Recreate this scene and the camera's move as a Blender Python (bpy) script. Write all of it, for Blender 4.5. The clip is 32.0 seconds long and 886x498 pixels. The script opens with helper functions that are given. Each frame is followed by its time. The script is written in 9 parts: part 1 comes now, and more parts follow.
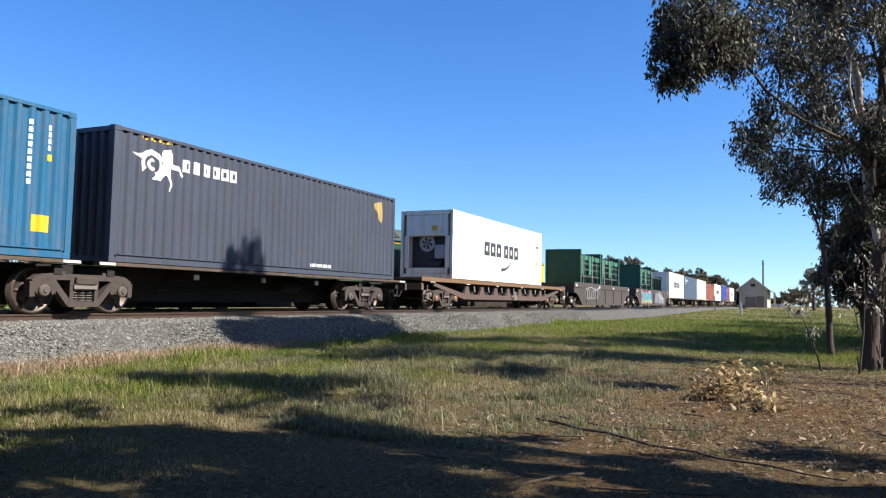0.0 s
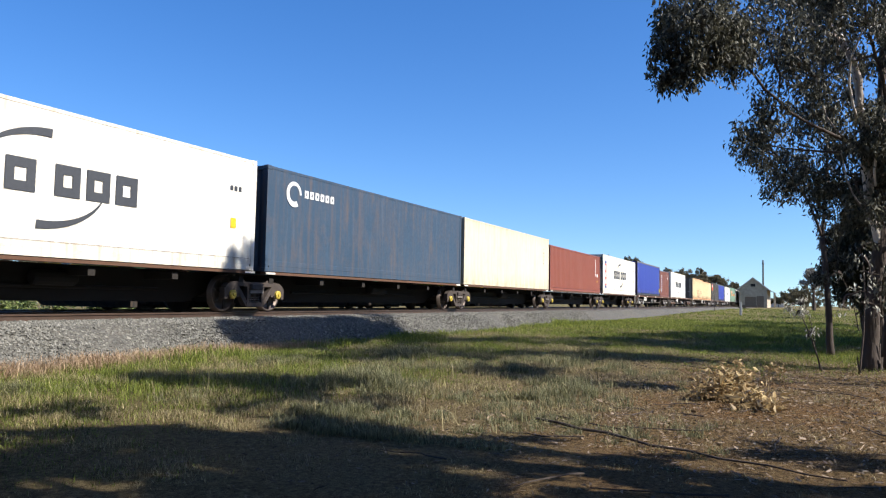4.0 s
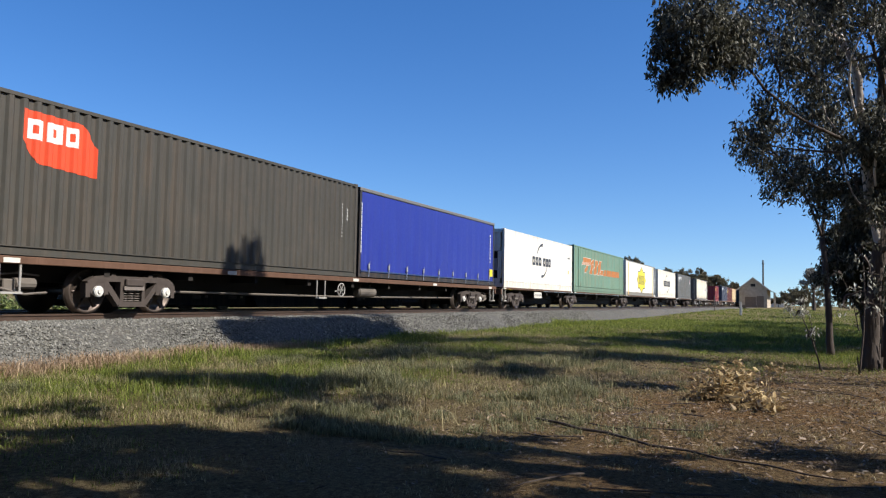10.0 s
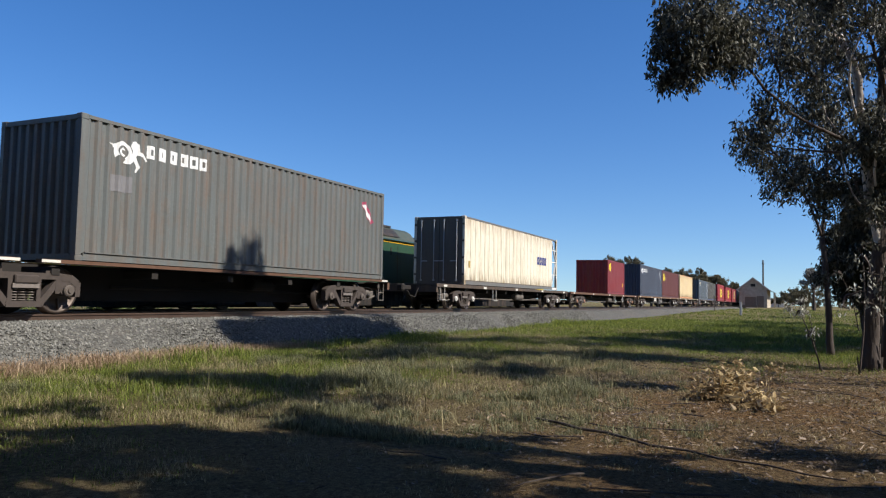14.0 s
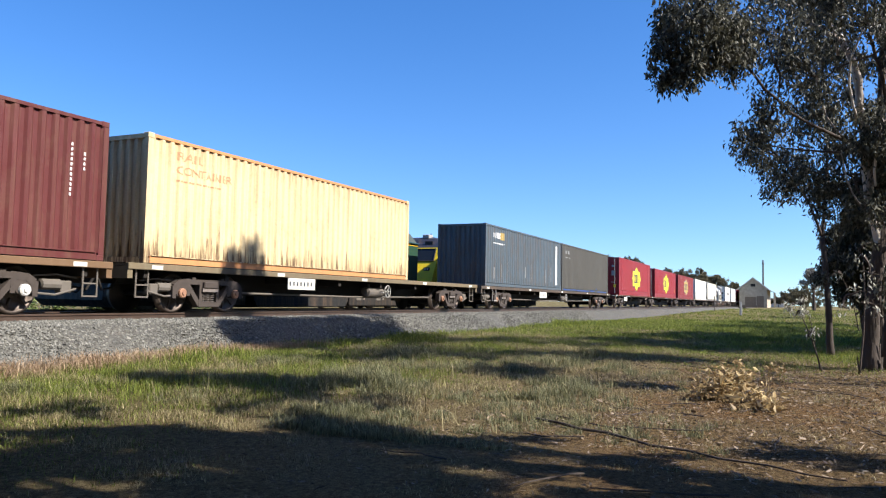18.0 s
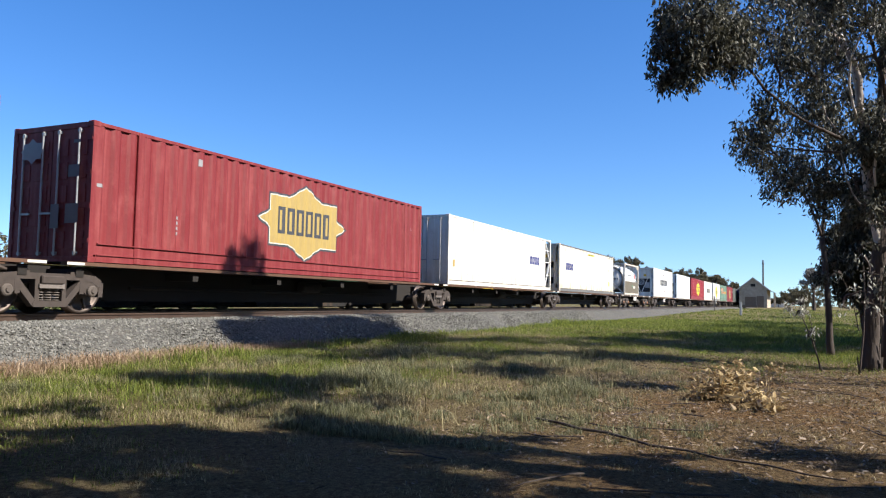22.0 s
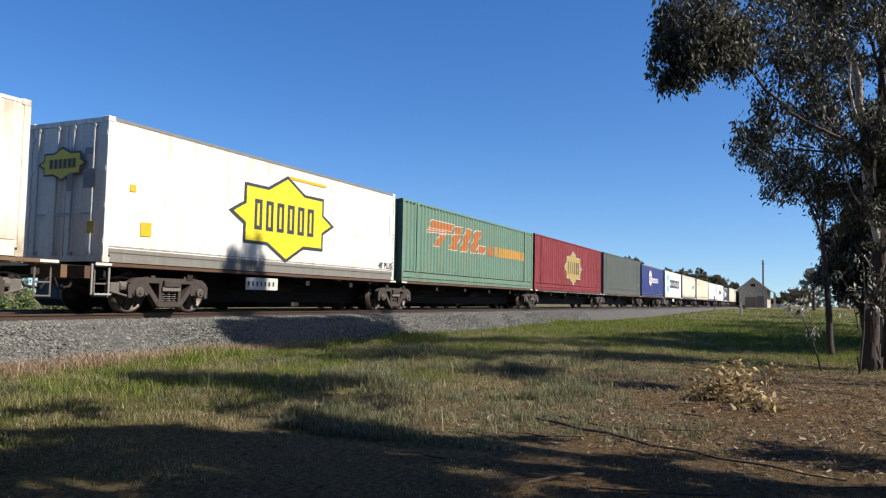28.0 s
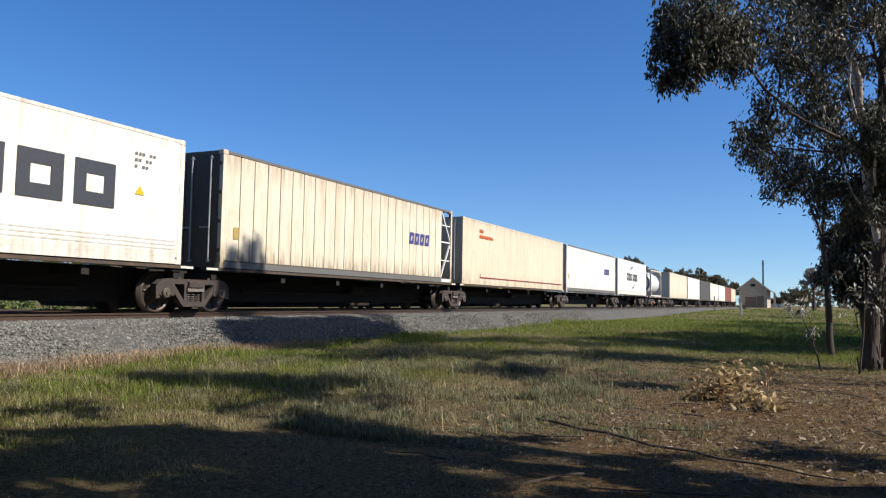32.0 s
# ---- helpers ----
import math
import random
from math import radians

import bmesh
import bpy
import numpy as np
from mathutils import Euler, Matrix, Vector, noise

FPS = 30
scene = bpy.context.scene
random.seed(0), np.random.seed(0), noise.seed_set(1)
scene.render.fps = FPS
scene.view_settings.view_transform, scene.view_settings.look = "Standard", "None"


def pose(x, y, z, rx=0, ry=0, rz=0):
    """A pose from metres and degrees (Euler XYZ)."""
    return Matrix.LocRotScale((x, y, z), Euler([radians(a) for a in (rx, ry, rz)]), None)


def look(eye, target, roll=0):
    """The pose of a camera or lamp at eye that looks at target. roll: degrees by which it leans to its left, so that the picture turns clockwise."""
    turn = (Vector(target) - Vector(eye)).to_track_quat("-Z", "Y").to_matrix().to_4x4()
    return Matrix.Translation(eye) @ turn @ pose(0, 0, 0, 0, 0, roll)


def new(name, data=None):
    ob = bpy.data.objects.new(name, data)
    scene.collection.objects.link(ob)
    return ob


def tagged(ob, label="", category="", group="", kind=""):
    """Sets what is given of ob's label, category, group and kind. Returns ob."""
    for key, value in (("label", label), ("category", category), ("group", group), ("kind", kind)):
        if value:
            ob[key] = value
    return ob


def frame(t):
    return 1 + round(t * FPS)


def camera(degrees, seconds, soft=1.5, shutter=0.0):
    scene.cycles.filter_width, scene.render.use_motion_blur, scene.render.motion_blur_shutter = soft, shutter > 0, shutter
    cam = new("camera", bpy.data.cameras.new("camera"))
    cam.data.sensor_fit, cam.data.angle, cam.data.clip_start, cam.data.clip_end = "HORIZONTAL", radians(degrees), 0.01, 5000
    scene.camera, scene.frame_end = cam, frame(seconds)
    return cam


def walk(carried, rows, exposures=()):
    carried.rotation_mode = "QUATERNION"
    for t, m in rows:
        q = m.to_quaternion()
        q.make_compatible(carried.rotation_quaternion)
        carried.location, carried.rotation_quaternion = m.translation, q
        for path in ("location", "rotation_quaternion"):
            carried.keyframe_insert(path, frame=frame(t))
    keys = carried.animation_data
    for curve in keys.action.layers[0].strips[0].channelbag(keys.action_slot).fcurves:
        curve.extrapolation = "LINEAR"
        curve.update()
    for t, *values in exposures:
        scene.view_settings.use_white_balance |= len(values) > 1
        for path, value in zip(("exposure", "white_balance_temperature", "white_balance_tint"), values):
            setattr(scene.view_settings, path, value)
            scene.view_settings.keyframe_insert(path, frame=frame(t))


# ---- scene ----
V = 20.907            # train speed, m/s, towards -X
SIDE = 12.862         # y of the containers' near faces
TRACK = 14.08         # y of the main line's centre
LOOP = 18.45          # y of the loop line's centre
GROUND = -0.80        # rail top is z = 0
cam = camera(60.90, 32.0, soft=1.2, shutter=0.02)
EYE = Vector((0, 0, 0.43))
YAW, PITCH = radians(64.869), radians(3.811)
AIM = Vector((math.sin(YAW) * math.cos(PITCH), math.cos(YAW) * math.cos(PITCH), math.sin(PITCH)))
STAND = look(EYE, EYE + AIM * 10, 1.05)
walk(cam, [(0, STAND), (32.0, STAND)], exposures=[
    (0, 1.11), (1, 0.89), (2, 1.04), (3, 1.00), (4.5, 0.94), (6, 0.88), (7, 0.74), (8, 0.80), (9, 0.80), (10, 0.67), (11, 0.74), (12, 0.72), (13, 0.62), (14, 0.54), (15.5, 0.79), (17, 1.13), (18, 1.12), (19, 1.04), (21, 1.05), (22, 1.01), (23, 0.72), (24, 0.58), (25, 0.71), (28, 0.62), (29, 0.76), (30, 0.85), (31, 0.91), (32, 0.56)])

# ---- light ----
SUN_H = Vector((0.06, -1.0, 0)).normalized()
SUN_ELEV = radians(40)
SUN_DIR = Vector((SUN_H.x * math.cos(SUN_ELEV), SUN_H.y * math.cos(SUN_ELEV), math.sin(SUN_ELEV)))
world = bpy.data.worlds.new("sky")
scene.world = world
world.use_nodes = True
wn = world.node_tree.nodes
sky = wn.new("ShaderNodeTexSky")
sky.sky_type = "NISHITA"
sky.sun_disc = False
sky.sun_elevation = SUN_ELEV
sky.sun_rotation = math.atan2(SUN_H.x, SUN_H.y)
sky.altitude = 300
sky.air_density, sky.dust_density, sky.ozone_density = 1.0, 0.6, 3.5
clear = wn.new("ShaderNodeHueSaturation")
clear.inputs["Saturation"].default_value = 1.29
where = wn.new("ShaderNodeTexCoord")
lift = wn.new("ShaderNodeMapping")
lift.inputs["Location"].default_value = (0, 0, 0.058)
unit = wn.new("ShaderNodeVectorMath")
unit.operation = "NORMALIZE"
world.node_tree.links.new(where.outputs["Generated"], lift.inputs[0])
world.node_tree.links.new(lift.outputs[0], unit.inputs[0])
world.node_tree.links.new(unit.outputs[0], sky.inputs[0])
clear.inputs["Hue"].default_value = 0.509
world.node_tree.links.new(sky.outputs[0], clear.inputs["Color"])
world.node_tree.links.new(clear.outputs[0], wn["Background"].inputs[0])
wn["Background"].inputs[1].default_value = 0.107
sun = new("sun", bpy.data.lights.new("sun", "SUN"))
sun.data.energy = 5.0
sun.data.angle = radians(0.5)
sun.data.color = (1.0, 0.945, 0.868)
sun.matrix_world = look(SUN_DIR * 100, (0, 0, 0))


# ---- materials ----
def nodes_of(name):
    m = bpy.data.materials.new(name)
    m.use_nodes = True
    nt = m.node_tree
    return m, nt, nt.nodes["Principled BSDF"]


def scaled(nt, scale, kind="Object"):
    tc = nt.nodes.new("ShaderNodeTexCoord")
    mp = nt.nodes.new("ShaderNodeMapping")
    mp.inputs["Scale"].default_value = scale
    nt.links.new(tc.outputs[kind], mp.inputs[0])
    return mp.outputs[0]


def noise_at(nt, scale, detail=4, rough=0.6, stretch=(1, 1, 1)):
    n = nt.nodes.new("ShaderNodeTexNoise")
    n.inputs["Scale"].default_value = scale
    n.inputs["Detail"].default_value = detail
    n.inputs["Roughness"].default_value = rough
    nt.links.new(scaled(nt, stretch), n.inputs["Vector"])
    return n.outputs[0]


def ramp(nt, fac, stops):
    r = nt.nodes.new("ShaderNodeValToRGB")
    while len(r.color_ramp.elements) < len(stops):
        r.color_ramp.elements.new(0.5)
    for e, (pos, c) in zip(r.color_ramp.elements, stops):
        e.position = pos
        e.color = (*c, 1) if len(c) == 3 else (c[0], c[0], c[0], 1)
    nt.links.new(fac, r.inputs[0])
    return r.outputs[0]


def blend(nt, fac, a, b, mode="MIX"):
    m = nt.nodes.new("ShaderNodeMix")
    m.data_type, m.blend_type = "RGBA", mode
    for sock, val in ((m.inputs["Factor"], fac), (m.inputs["A"], a), (m.inputs["B"], b)):
        if isinstance(val, bpy.types.NodeSocket):
            nt.links.new(val, sock)
        elif isinstance(val, (int, float)):
            sock.default_value = val
        else:
            sock.default_value = (*val, 1)
    return m.outputs["Result"]


def bump(nt, bsdf, height, strength=0.3, dist=0.01):
    b = nt.nodes.new("ShaderNodeBump")
    b.inputs["Strength"].default_value = strength
    b.inputs["Distance"].default_value = dist
    nt.links.new(height, b.inputs["Height"])
    nt.links.new(b.outputs[0], bsdf.inputs["Normal"])


PAINTS = {}


def paint(name, rgb, rough=0.5, dirt=0.35, dirt_rgb=(0.16, 0.10, 0.06), rust=0.0, fade=0.12, metal=0.0, foot=0.0, drips=0.0):
    """Weathered paint: uneven fading, streaks of grime that run down, flecks of rust."""
    if name in PAINTS:
        return PAINTS[name]
    m, nt, b = nodes_of(name)
    big = noise_at(nt, 0.6, 3, 0.6)
    rgb = (rgb[0] * 0.57, rgb[1] * 0.56, rgb[2] * 0.53) if max(rgb) < 0.6 else tuple(c * 0.88 for c in rgb)
    light = tuple(min(1, c * (1 + fade) + 0.01) for c in rgb)
    dark = tuple(c * (1 - fade) for c in rgb)
    col = blend(nt, big, dark, light)
    streak = noise_at(nt, 1.0, 5, 0.65, (5, 5, 0.35))
    s = ramp(nt, streak, [(0.47, (0,)), (0.68, (dirt,))])
    col = blend(nt, s, col, dirt_rgb)
    speck = noise_at(nt, 9.0, 6, 0.7)
    sp = ramp(nt, speck, [(0.62 - 0.1 * rust, (0,)), (0.72 - 0.1 * rust, (min(1, 0.25 * dirt + rust),))])
    col = blend(nt, sp, col, (0.12, 0.045, 0.02))
    stain = noise_at(nt, 1.7, 7, 0.75, (1, 1, 0.7))
    col = blend(nt, ramp(nt, stain, [(0.51, (0,)), (0.68, (0.75 * dirt,))]), col, dirt_rgb)
    if max(rgb) < 0.5:
        worn = noise_at(nt, 1.0, 6, 0.75, (7, 7, 0.55))
        col = blend(nt, ramp(nt, worn, [(0.54, (0,)), (0.72, (0.30,))]), col, tuple(min(1, c * 1.7 + 0.035) for c in rgb))
        chip = noise_at(nt, 14.0, 5, 0.8, (1, 1, 0.5))
        col = blend(nt, ramp(nt, chip, [(0.66, (0,)), (0.74, (0.45,))]), col, tuple(min(1, c * 2.0 + 0.06) for c in rgb))
    scuff = noise_at(nt, 30.0, 3, 0.7, (0.5, 0.5, 1.0))
    col = blend(nt, ramp(nt, scuff, [(0.35, (0.30 * dirt + 0.04,)), (0.55, (0,))]), col, tuple(c * 0.45 for c in rgb))
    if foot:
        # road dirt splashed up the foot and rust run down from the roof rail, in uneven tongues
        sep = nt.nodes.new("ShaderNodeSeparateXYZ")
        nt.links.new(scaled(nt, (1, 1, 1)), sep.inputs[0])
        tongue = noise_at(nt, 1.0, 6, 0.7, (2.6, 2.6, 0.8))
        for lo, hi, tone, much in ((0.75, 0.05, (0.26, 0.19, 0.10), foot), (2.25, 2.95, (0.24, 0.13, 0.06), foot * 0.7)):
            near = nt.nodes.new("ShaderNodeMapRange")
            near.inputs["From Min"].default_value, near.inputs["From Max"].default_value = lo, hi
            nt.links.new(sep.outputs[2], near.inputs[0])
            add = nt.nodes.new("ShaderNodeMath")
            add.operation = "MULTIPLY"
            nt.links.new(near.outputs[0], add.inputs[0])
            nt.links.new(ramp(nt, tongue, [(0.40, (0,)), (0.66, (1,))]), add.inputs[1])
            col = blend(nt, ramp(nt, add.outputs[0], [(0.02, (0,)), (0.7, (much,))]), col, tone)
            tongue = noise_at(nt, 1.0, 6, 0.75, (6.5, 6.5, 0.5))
    if drips:
        # thin rusty runs, thickest near the foot
        low = nt.nodes.new("ShaderNodeSeparateXYZ")
        nt.links.new(scaled(nt, (1, 1, 1)), low.inputs[0])
        for scale, lo, hi, edge in (((13, 13, 0.9), 1.25, 0.1, 0.535), ((17, 17, 0.55), 2.9, 0.1, 0.66)):
            near = nt.nodes.new("ShaderNodeMapRange")
            near.inputs["From Min"].default_value, near.inputs["From Max"].default_value = lo, hi
            near.inputs["To Min"].default_value, near.inputs["To Max"].default_value = -0.22, 0.08
            nt.links.new(low.outputs[2], near.inputs[0])
            run = nt.nodes.new("ShaderNodeMath")
            run.operation = "ADD"
            nt.links.new(noise_at(nt, 1.0, 4, 0.6, scale), run.inputs[0])
            nt.links.new(near.outputs[0], run.inputs[1])
            col = blend(nt, ramp(nt, run.outputs[0], [(edge, (0,)), (edge + 0.10, (drips,))]), col, (0.10, 0.052, 0.026))
    nt.links.new(col, b.inputs["Base Color"])
    nt.links.new(ramp(nt, speck, [(0.3, (rough * 0.8,)), (0.75, (min(1, rough * 1.3),))]), b.inputs["Roughness"])
    b.inputs["Metallic"].default_value = metal
    b.inputs["Specular IOR Level"].default_value = 0.35
    bump(nt, b, noise_at(nt, 1.6, 4, 0.55), 0.22, 0.03)
    PAINTS[name] = m
    return m


def plain(name, rgb, rough=0.5, metal=0.0, var=0.15, scale=6.0):
    if name in PAINTS:
        return PAINTS[name]
    m, nt, b = nodes_of(name)
    n = noise_at(nt, scale, 5, 0.65)
    nt.links.new(blend(nt, n, tuple(c * (1 - var) for c in rgb), tuple(min(1, c * (1 + var)) for c in rgb)), b.inputs["Base Color"])
    b.inputs["Roughness"].default_value = rough
    b.inputs["Metallic"].default_value = metal
    PAINTS[name] = m
    return m


def ground_material():
    m, nt, b = nodes_of("ground")
    grain = noise_at(nt, 22.0, 9, 0.85)
    fine = ramp(nt, grain, [(0.38, (0,)), (0.62, (1,))])
    mid = noise_at(nt, 1.3, 5, 0.6)
    wide = noise_at(nt, 0.22, 4, 0.6)
    dirt = blend(nt, fine, (0.0464, 0.0288, 0.0136), (0.276, 0.1856, 0.0896))
    rusty = blend(nt, fine, (0.064, 0.032, 0.0128), (0.312, 0.172, 0.072))
    dirt = blend(nt, ramp(nt, noise_at(nt, 0.55, 3, 0.5), [(0.52, (0,)), (0.70, (0.5,))]), dirt, rusty)
    straw = blend(nt, fine, (0.0664, 0.0496, 0.0224), (0.2864, 0.232, 0.1192))
    green = blend(nt, fine, (0.024, 0.0288, 0.0056), (0.132, 0.144, 0.032))
    tc = nt.nodes.new("ShaderNodeTexCoord")
    sp = nt.nodes.new("ShaderNodeSeparateXYZ")
    nt.links.new(tc.outputs["Object"], sp.inputs[0])

    def mapped(sock, lo, hi):
        r = nt.nodes.new("ShaderNodeMapRange")
        r.inputs["From Min"].default_value, r.inputs["From Max"].default_value = lo, hi
        nt.links.new(sock, r.inputs[0])
        return r.outputs[0]

    def mth(op, a, c):
        n = nt.nodes.new("ShaderNodeMath")
        n.operation = op
        n.use_clamp = True
        for s, v in zip(n.inputs, (a, c)):
            if isinstance(v, (int, float)):
                s.default_value = v
            else:
                nt.links.new(v, s)
        return n.outputs[0]

    # bare earth under the gums; straw, then green towards the line and into the distance
    y_in = mapped(sp.outputs[1], 0.6, 4.4)
    x_in = mapped(sp.outputs[0], 12.0, 26.0)
    grassy = mth("MAXIMUM", y_in, x_in)
    jitter = mth("SUBTRACT", mth("ADD", grassy, mid), 0.5)
    col = blend(nt, ramp(nt, jitter, [(0.25, (0,)), (0.6, (1,))]), dirt, straw)
    lush = mth("SUBTRACT", mth("ADD", mth("MAXIMUM", mapped(sp.outputs[1], 3.2, 8.4), mapped(sp.outputs[0], 18, 34)), wide), 0.5)
    col = blend(nt, ramp(nt, lush, [(0.35, (0,)), (0.85, (0.85,))]), col, green)
    nt.links.new(col, b.inputs["Base Color"])
    b.inputs["Roughness"].default_value = 0.95
    b.inputs["Specular IOR Level"].default_value = 0.1
    bump(nt, b, fine, 0.8, 0.04)
    return m


def stone_material(name, lo, hi):
    m, nt, b = nodes_of(name)
    g = nt.nodes.new("ShaderNodeNewGeometry")
    n = noise_at(nt, 25.0, 5, 0.7)
    base = ramp(nt, g.outputs["Random Per Island"], [(0.0, lo), (0.55, tuple((p + q) / 2 for p, q in zip(lo, hi))), (0.93, hi), (1.0, tuple(min(1, c * 1.5) for c in hi))])
    col = blend(nt, 0.45, base, blend(nt, n, lo, hi))
    nt.links.new(col, b.inputs["Base Color"])
    b.inputs["Roughness"].default_value = 0.9
    bump(nt, b, n, 0.4, 0.01)
    return m


def bed_material():
    m, nt, b = nodes_of("ballast_bed")
    v = nt.nodes.new("ShaderNodeTexVoronoi")
    v.inputs["Scale"].default_value = 17
    nt.links.new(scaled(nt, (1, 1, 1)), v.inputs["Vector"])
    col = blend(nt, v.outputs["Color"], (0.036, 0.035, 0.031), (0.118, 0.113, 0.099))
    n = noise_at(nt, 0.8, 4, 0.6)
    col = blend(nt, ramp(nt, n, [(0.45, (0,)), (0.8, (0.5,))]), col, (0.128, 0.104, 0.08))
    nt.links.new(col, b.inputs["Base Color"])
    b.inputs["Roughness"].default_value = 0.95
    bump(nt, b, v.outputs["Distance"], 1.0, 0.05)
    return m


def leaf_material(name, lo, hi, rough=0.55, trans=0.25):
    m, nt, b = nodes_of(name)
    g = nt.nodes.new("ShaderNodeNewGeometry")
    col = ramp(nt, g.outputs["Random Per Island"], [(0.0, lo), (0.8, hi), (1.0, tuple(min(1, c * 1.35) for c in hi))])
    nt.links.new(col, b.inputs["Base Color"])
    b.inputs["Roughness"].default_value = rough
    b.inputs["Specular IOR Level"].default_value = 0.3
    tr = nt.nodes.new("ShaderNodeBsdfTranslucent")
    nt.links.new(col, tr.inputs[0])
    mx = nt.nodes.new("ShaderNodeMixShader")
    mx.inputs[0].default_value = trans
    nt.links.new(b.outputs[0], mx.inputs[1])
    nt.links.new(tr.outputs[0], mx.inputs[2])
    nt.links.new(mx.outputs[0], nt.nodes["Material Output"].inputs[0])
    return m


def bark_material():
    m, nt, b = nodes_of("gum_bark")
    n = noise_at(nt, 3.0, 6, 0.7, (3, 3, 0.5))
    f = noise_at(nt, 22.0, 5, 0.7, (1, 1, 0.3))
    col = ramp(nt, n, [(0.3, (0.022, 0.016, 0.012)), (0.58, (0.07, 0.05, 0.038)), (0.78, (0.22, 0.18, 0.145))])
    nt.links.new(blend(nt, f, col, (0.06, 0.045, 0.035)), b.inputs["Base Color"])
    b.inputs["Roughness"].default_value = 0.9
    bump(nt, b, f, 0.7, 0.02)
    return m


# ---- mesh helpers ----
class Geo:
    """Collects corners and faces of one mesh."""

    def __init__(self):
        self.v, self.f = [], []

    def add(self, verts, faces):
        n = len(self.v)
        self.v += [tuple(p) for p in verts]
        self.f += [tuple(i + n for i in fc) for fc in faces]
        return self

    def box(self, x0, x1, y0, y1, z0, z1, c=0.0):
        """A box; c bevels its upright and lengthwise edges."""
        if c <= 0:
            return self.add([(x0, y0, z0), (x1, y0, z0), (x1, y1, z0), (x0, y1, z0), (x0, y0, z1), (x1, y0, z1), (x1, y1, z1), (x0, y1, z1)],
                            [(3, 2, 1, 0), (4, 5, 6, 7), (0, 1, 5, 4), (1, 2, 6, 5), (2, 3, 7, 6), (3, 0, 4, 7)])
        ring = lambda z, d: [(x0 + d + (c if i in (0, 5) else 0), 0, 0) for i in range(0)] or [
            (x0 + c, y0 + d, z), (x1 - c, y0 + d, z), (x1 - d, y0 + c, z), (x1 - d, y1 - c, z), (x1 - c, y1 - d, z), (x0 + c, y1 - d, z), (x0 + d, y1 - c, z), (x0 + d, y0 + c, z)]
        vs = ring(z0, c * 0.7) + ring(z0 + c, 0) + ring(z1 - c, 0) + ring(z1, c * 0.7)
        fs = [tuple(range(7, -1, -1)), tuple(range(24, 32))]
        for k in range(3):
            for i in range(8):
                j = (i + 1) % 8
                fs.append((k * 8 + i, k * 8 + j, k * 8 + 8 + j, k * 8 + 8 + i))
        return self.add(vs, fs)

    def slab(self, pts, y0, y1):
        """An outline in x, z pushed from y0 to y1 (outline runs so that the y0 side faces -y)."""
        n = len(pts)
        vs = [(x, y0, z) for x, z in pts] + [(x, y1, z) for x, z in pts]
        fs = [tuple(range(n)), tuple(range(2 * n - 1, n - 1, -1))]
        fs += [(i, n + i, n + (i + 1) % n, (i + 1) % n) for i in range(n)]
        return self.add(vs, fs)

    def beam(self, a, b, w, h=None, up=(0, 0, 1)):
        """A square bar from a to b."""
        h = h or w
        a, b = Vector(a), Vector(b)
        d = (b - a).normalized()
        s = d.cross(Vector(up))
        s = (s if s.length > 1e-4 else d.cross(Vector((0, 1, 0)))).normalized()
        u = s.cross(d)
        vs = [p + s * i * w / 2 + u * j * h / 2 for p in (a, b) for i, j in ((-1, -1), (1, -1), (1, 1), (-1, 1))]
        return self.add(vs, [(3, 2, 1, 0), (4, 5, 6, 7), (0, 1, 5, 4), (1, 2, 6, 5), (2, 3, 7, 6), (3, 0, 4, 7)])

    def tube(self, path, radii, n=8, caps=True):
        path = [Vector(p) for p in path]
        if isinstance(radii, (int, float)):
            radii = [radii] * len(path)
        vs, fs = [], []
        prev = None
        for i, p in enumerate(path):
            d = (path[min(i + 1, len(path) - 1)] - path[max(i - 1, 0)]).normalized()
            if prev is None:
                s = d.cross(Vector((0, 0, 1)))
                s = (s if s.length > 1e-3 else d.cross(Vector((1, 0, 0)))).normalized()
            else:
                s = (prev - d * prev.dot(d)).normalized()
            prev = s
            u = d.cross(s)
            for k in range(n):
                a = 2 * math.pi * k / n
                vs.append(p + (s * math.cos(a) + u * math.sin(a)) * radii[i])
        for i in range(len(path) - 1):
            for k in range(n):
                j = (k + 1) % n
                fs.append((i * n + k, i * n + j, (i + 1) * n + j, (i + 1) * n + k))
        if caps:
            fs.append(tuple(range(n - 1, -1, -1)))
            fs.append(tuple(range((len(path) - 1) * n, len(path) * n)))
        return self.add(vs, fs)

    def lathe(self, centre, profile, n=20, axis="y"):
        """A turned shape: profile is a list of (along, radius)."""
        cx, cy, cz = centre
        vs, fs = [], []
        for al, r in profile:
            for k in range(n):
                a = 2 * math.pi * k / n
                c, s = r * math.cos(a), r * math.sin(a)
                vs.append((cx + c, cy + al, cz + s) if axis == "y" else (cx + al, cy + c, cz + s) if axis == "x" else (cx + c, cy + s, cz + al))
        m = len(profile)
        for i in range(m - 1):
            for k in range(n):
                j = (k + 1) % n
                fs.append((i * n + k, i * n + j, (i + 1) * n + j, (i + 1) * n + k))
        fs.append(tuple(range(n - 1, -1, -1)))
        fs.append(tuple(range((m - 1) * n, m * n)))
        return self.add(vs, fs)

    def mesh(self, name, mat, smooth=False):
        me = bpy.data.meshes.new(name)
        me.from_pydata(self.v, [], self.f)
        me.materials.append(mat)
        if smooth:
            me.shade_smooth()
        me.update()
        return me


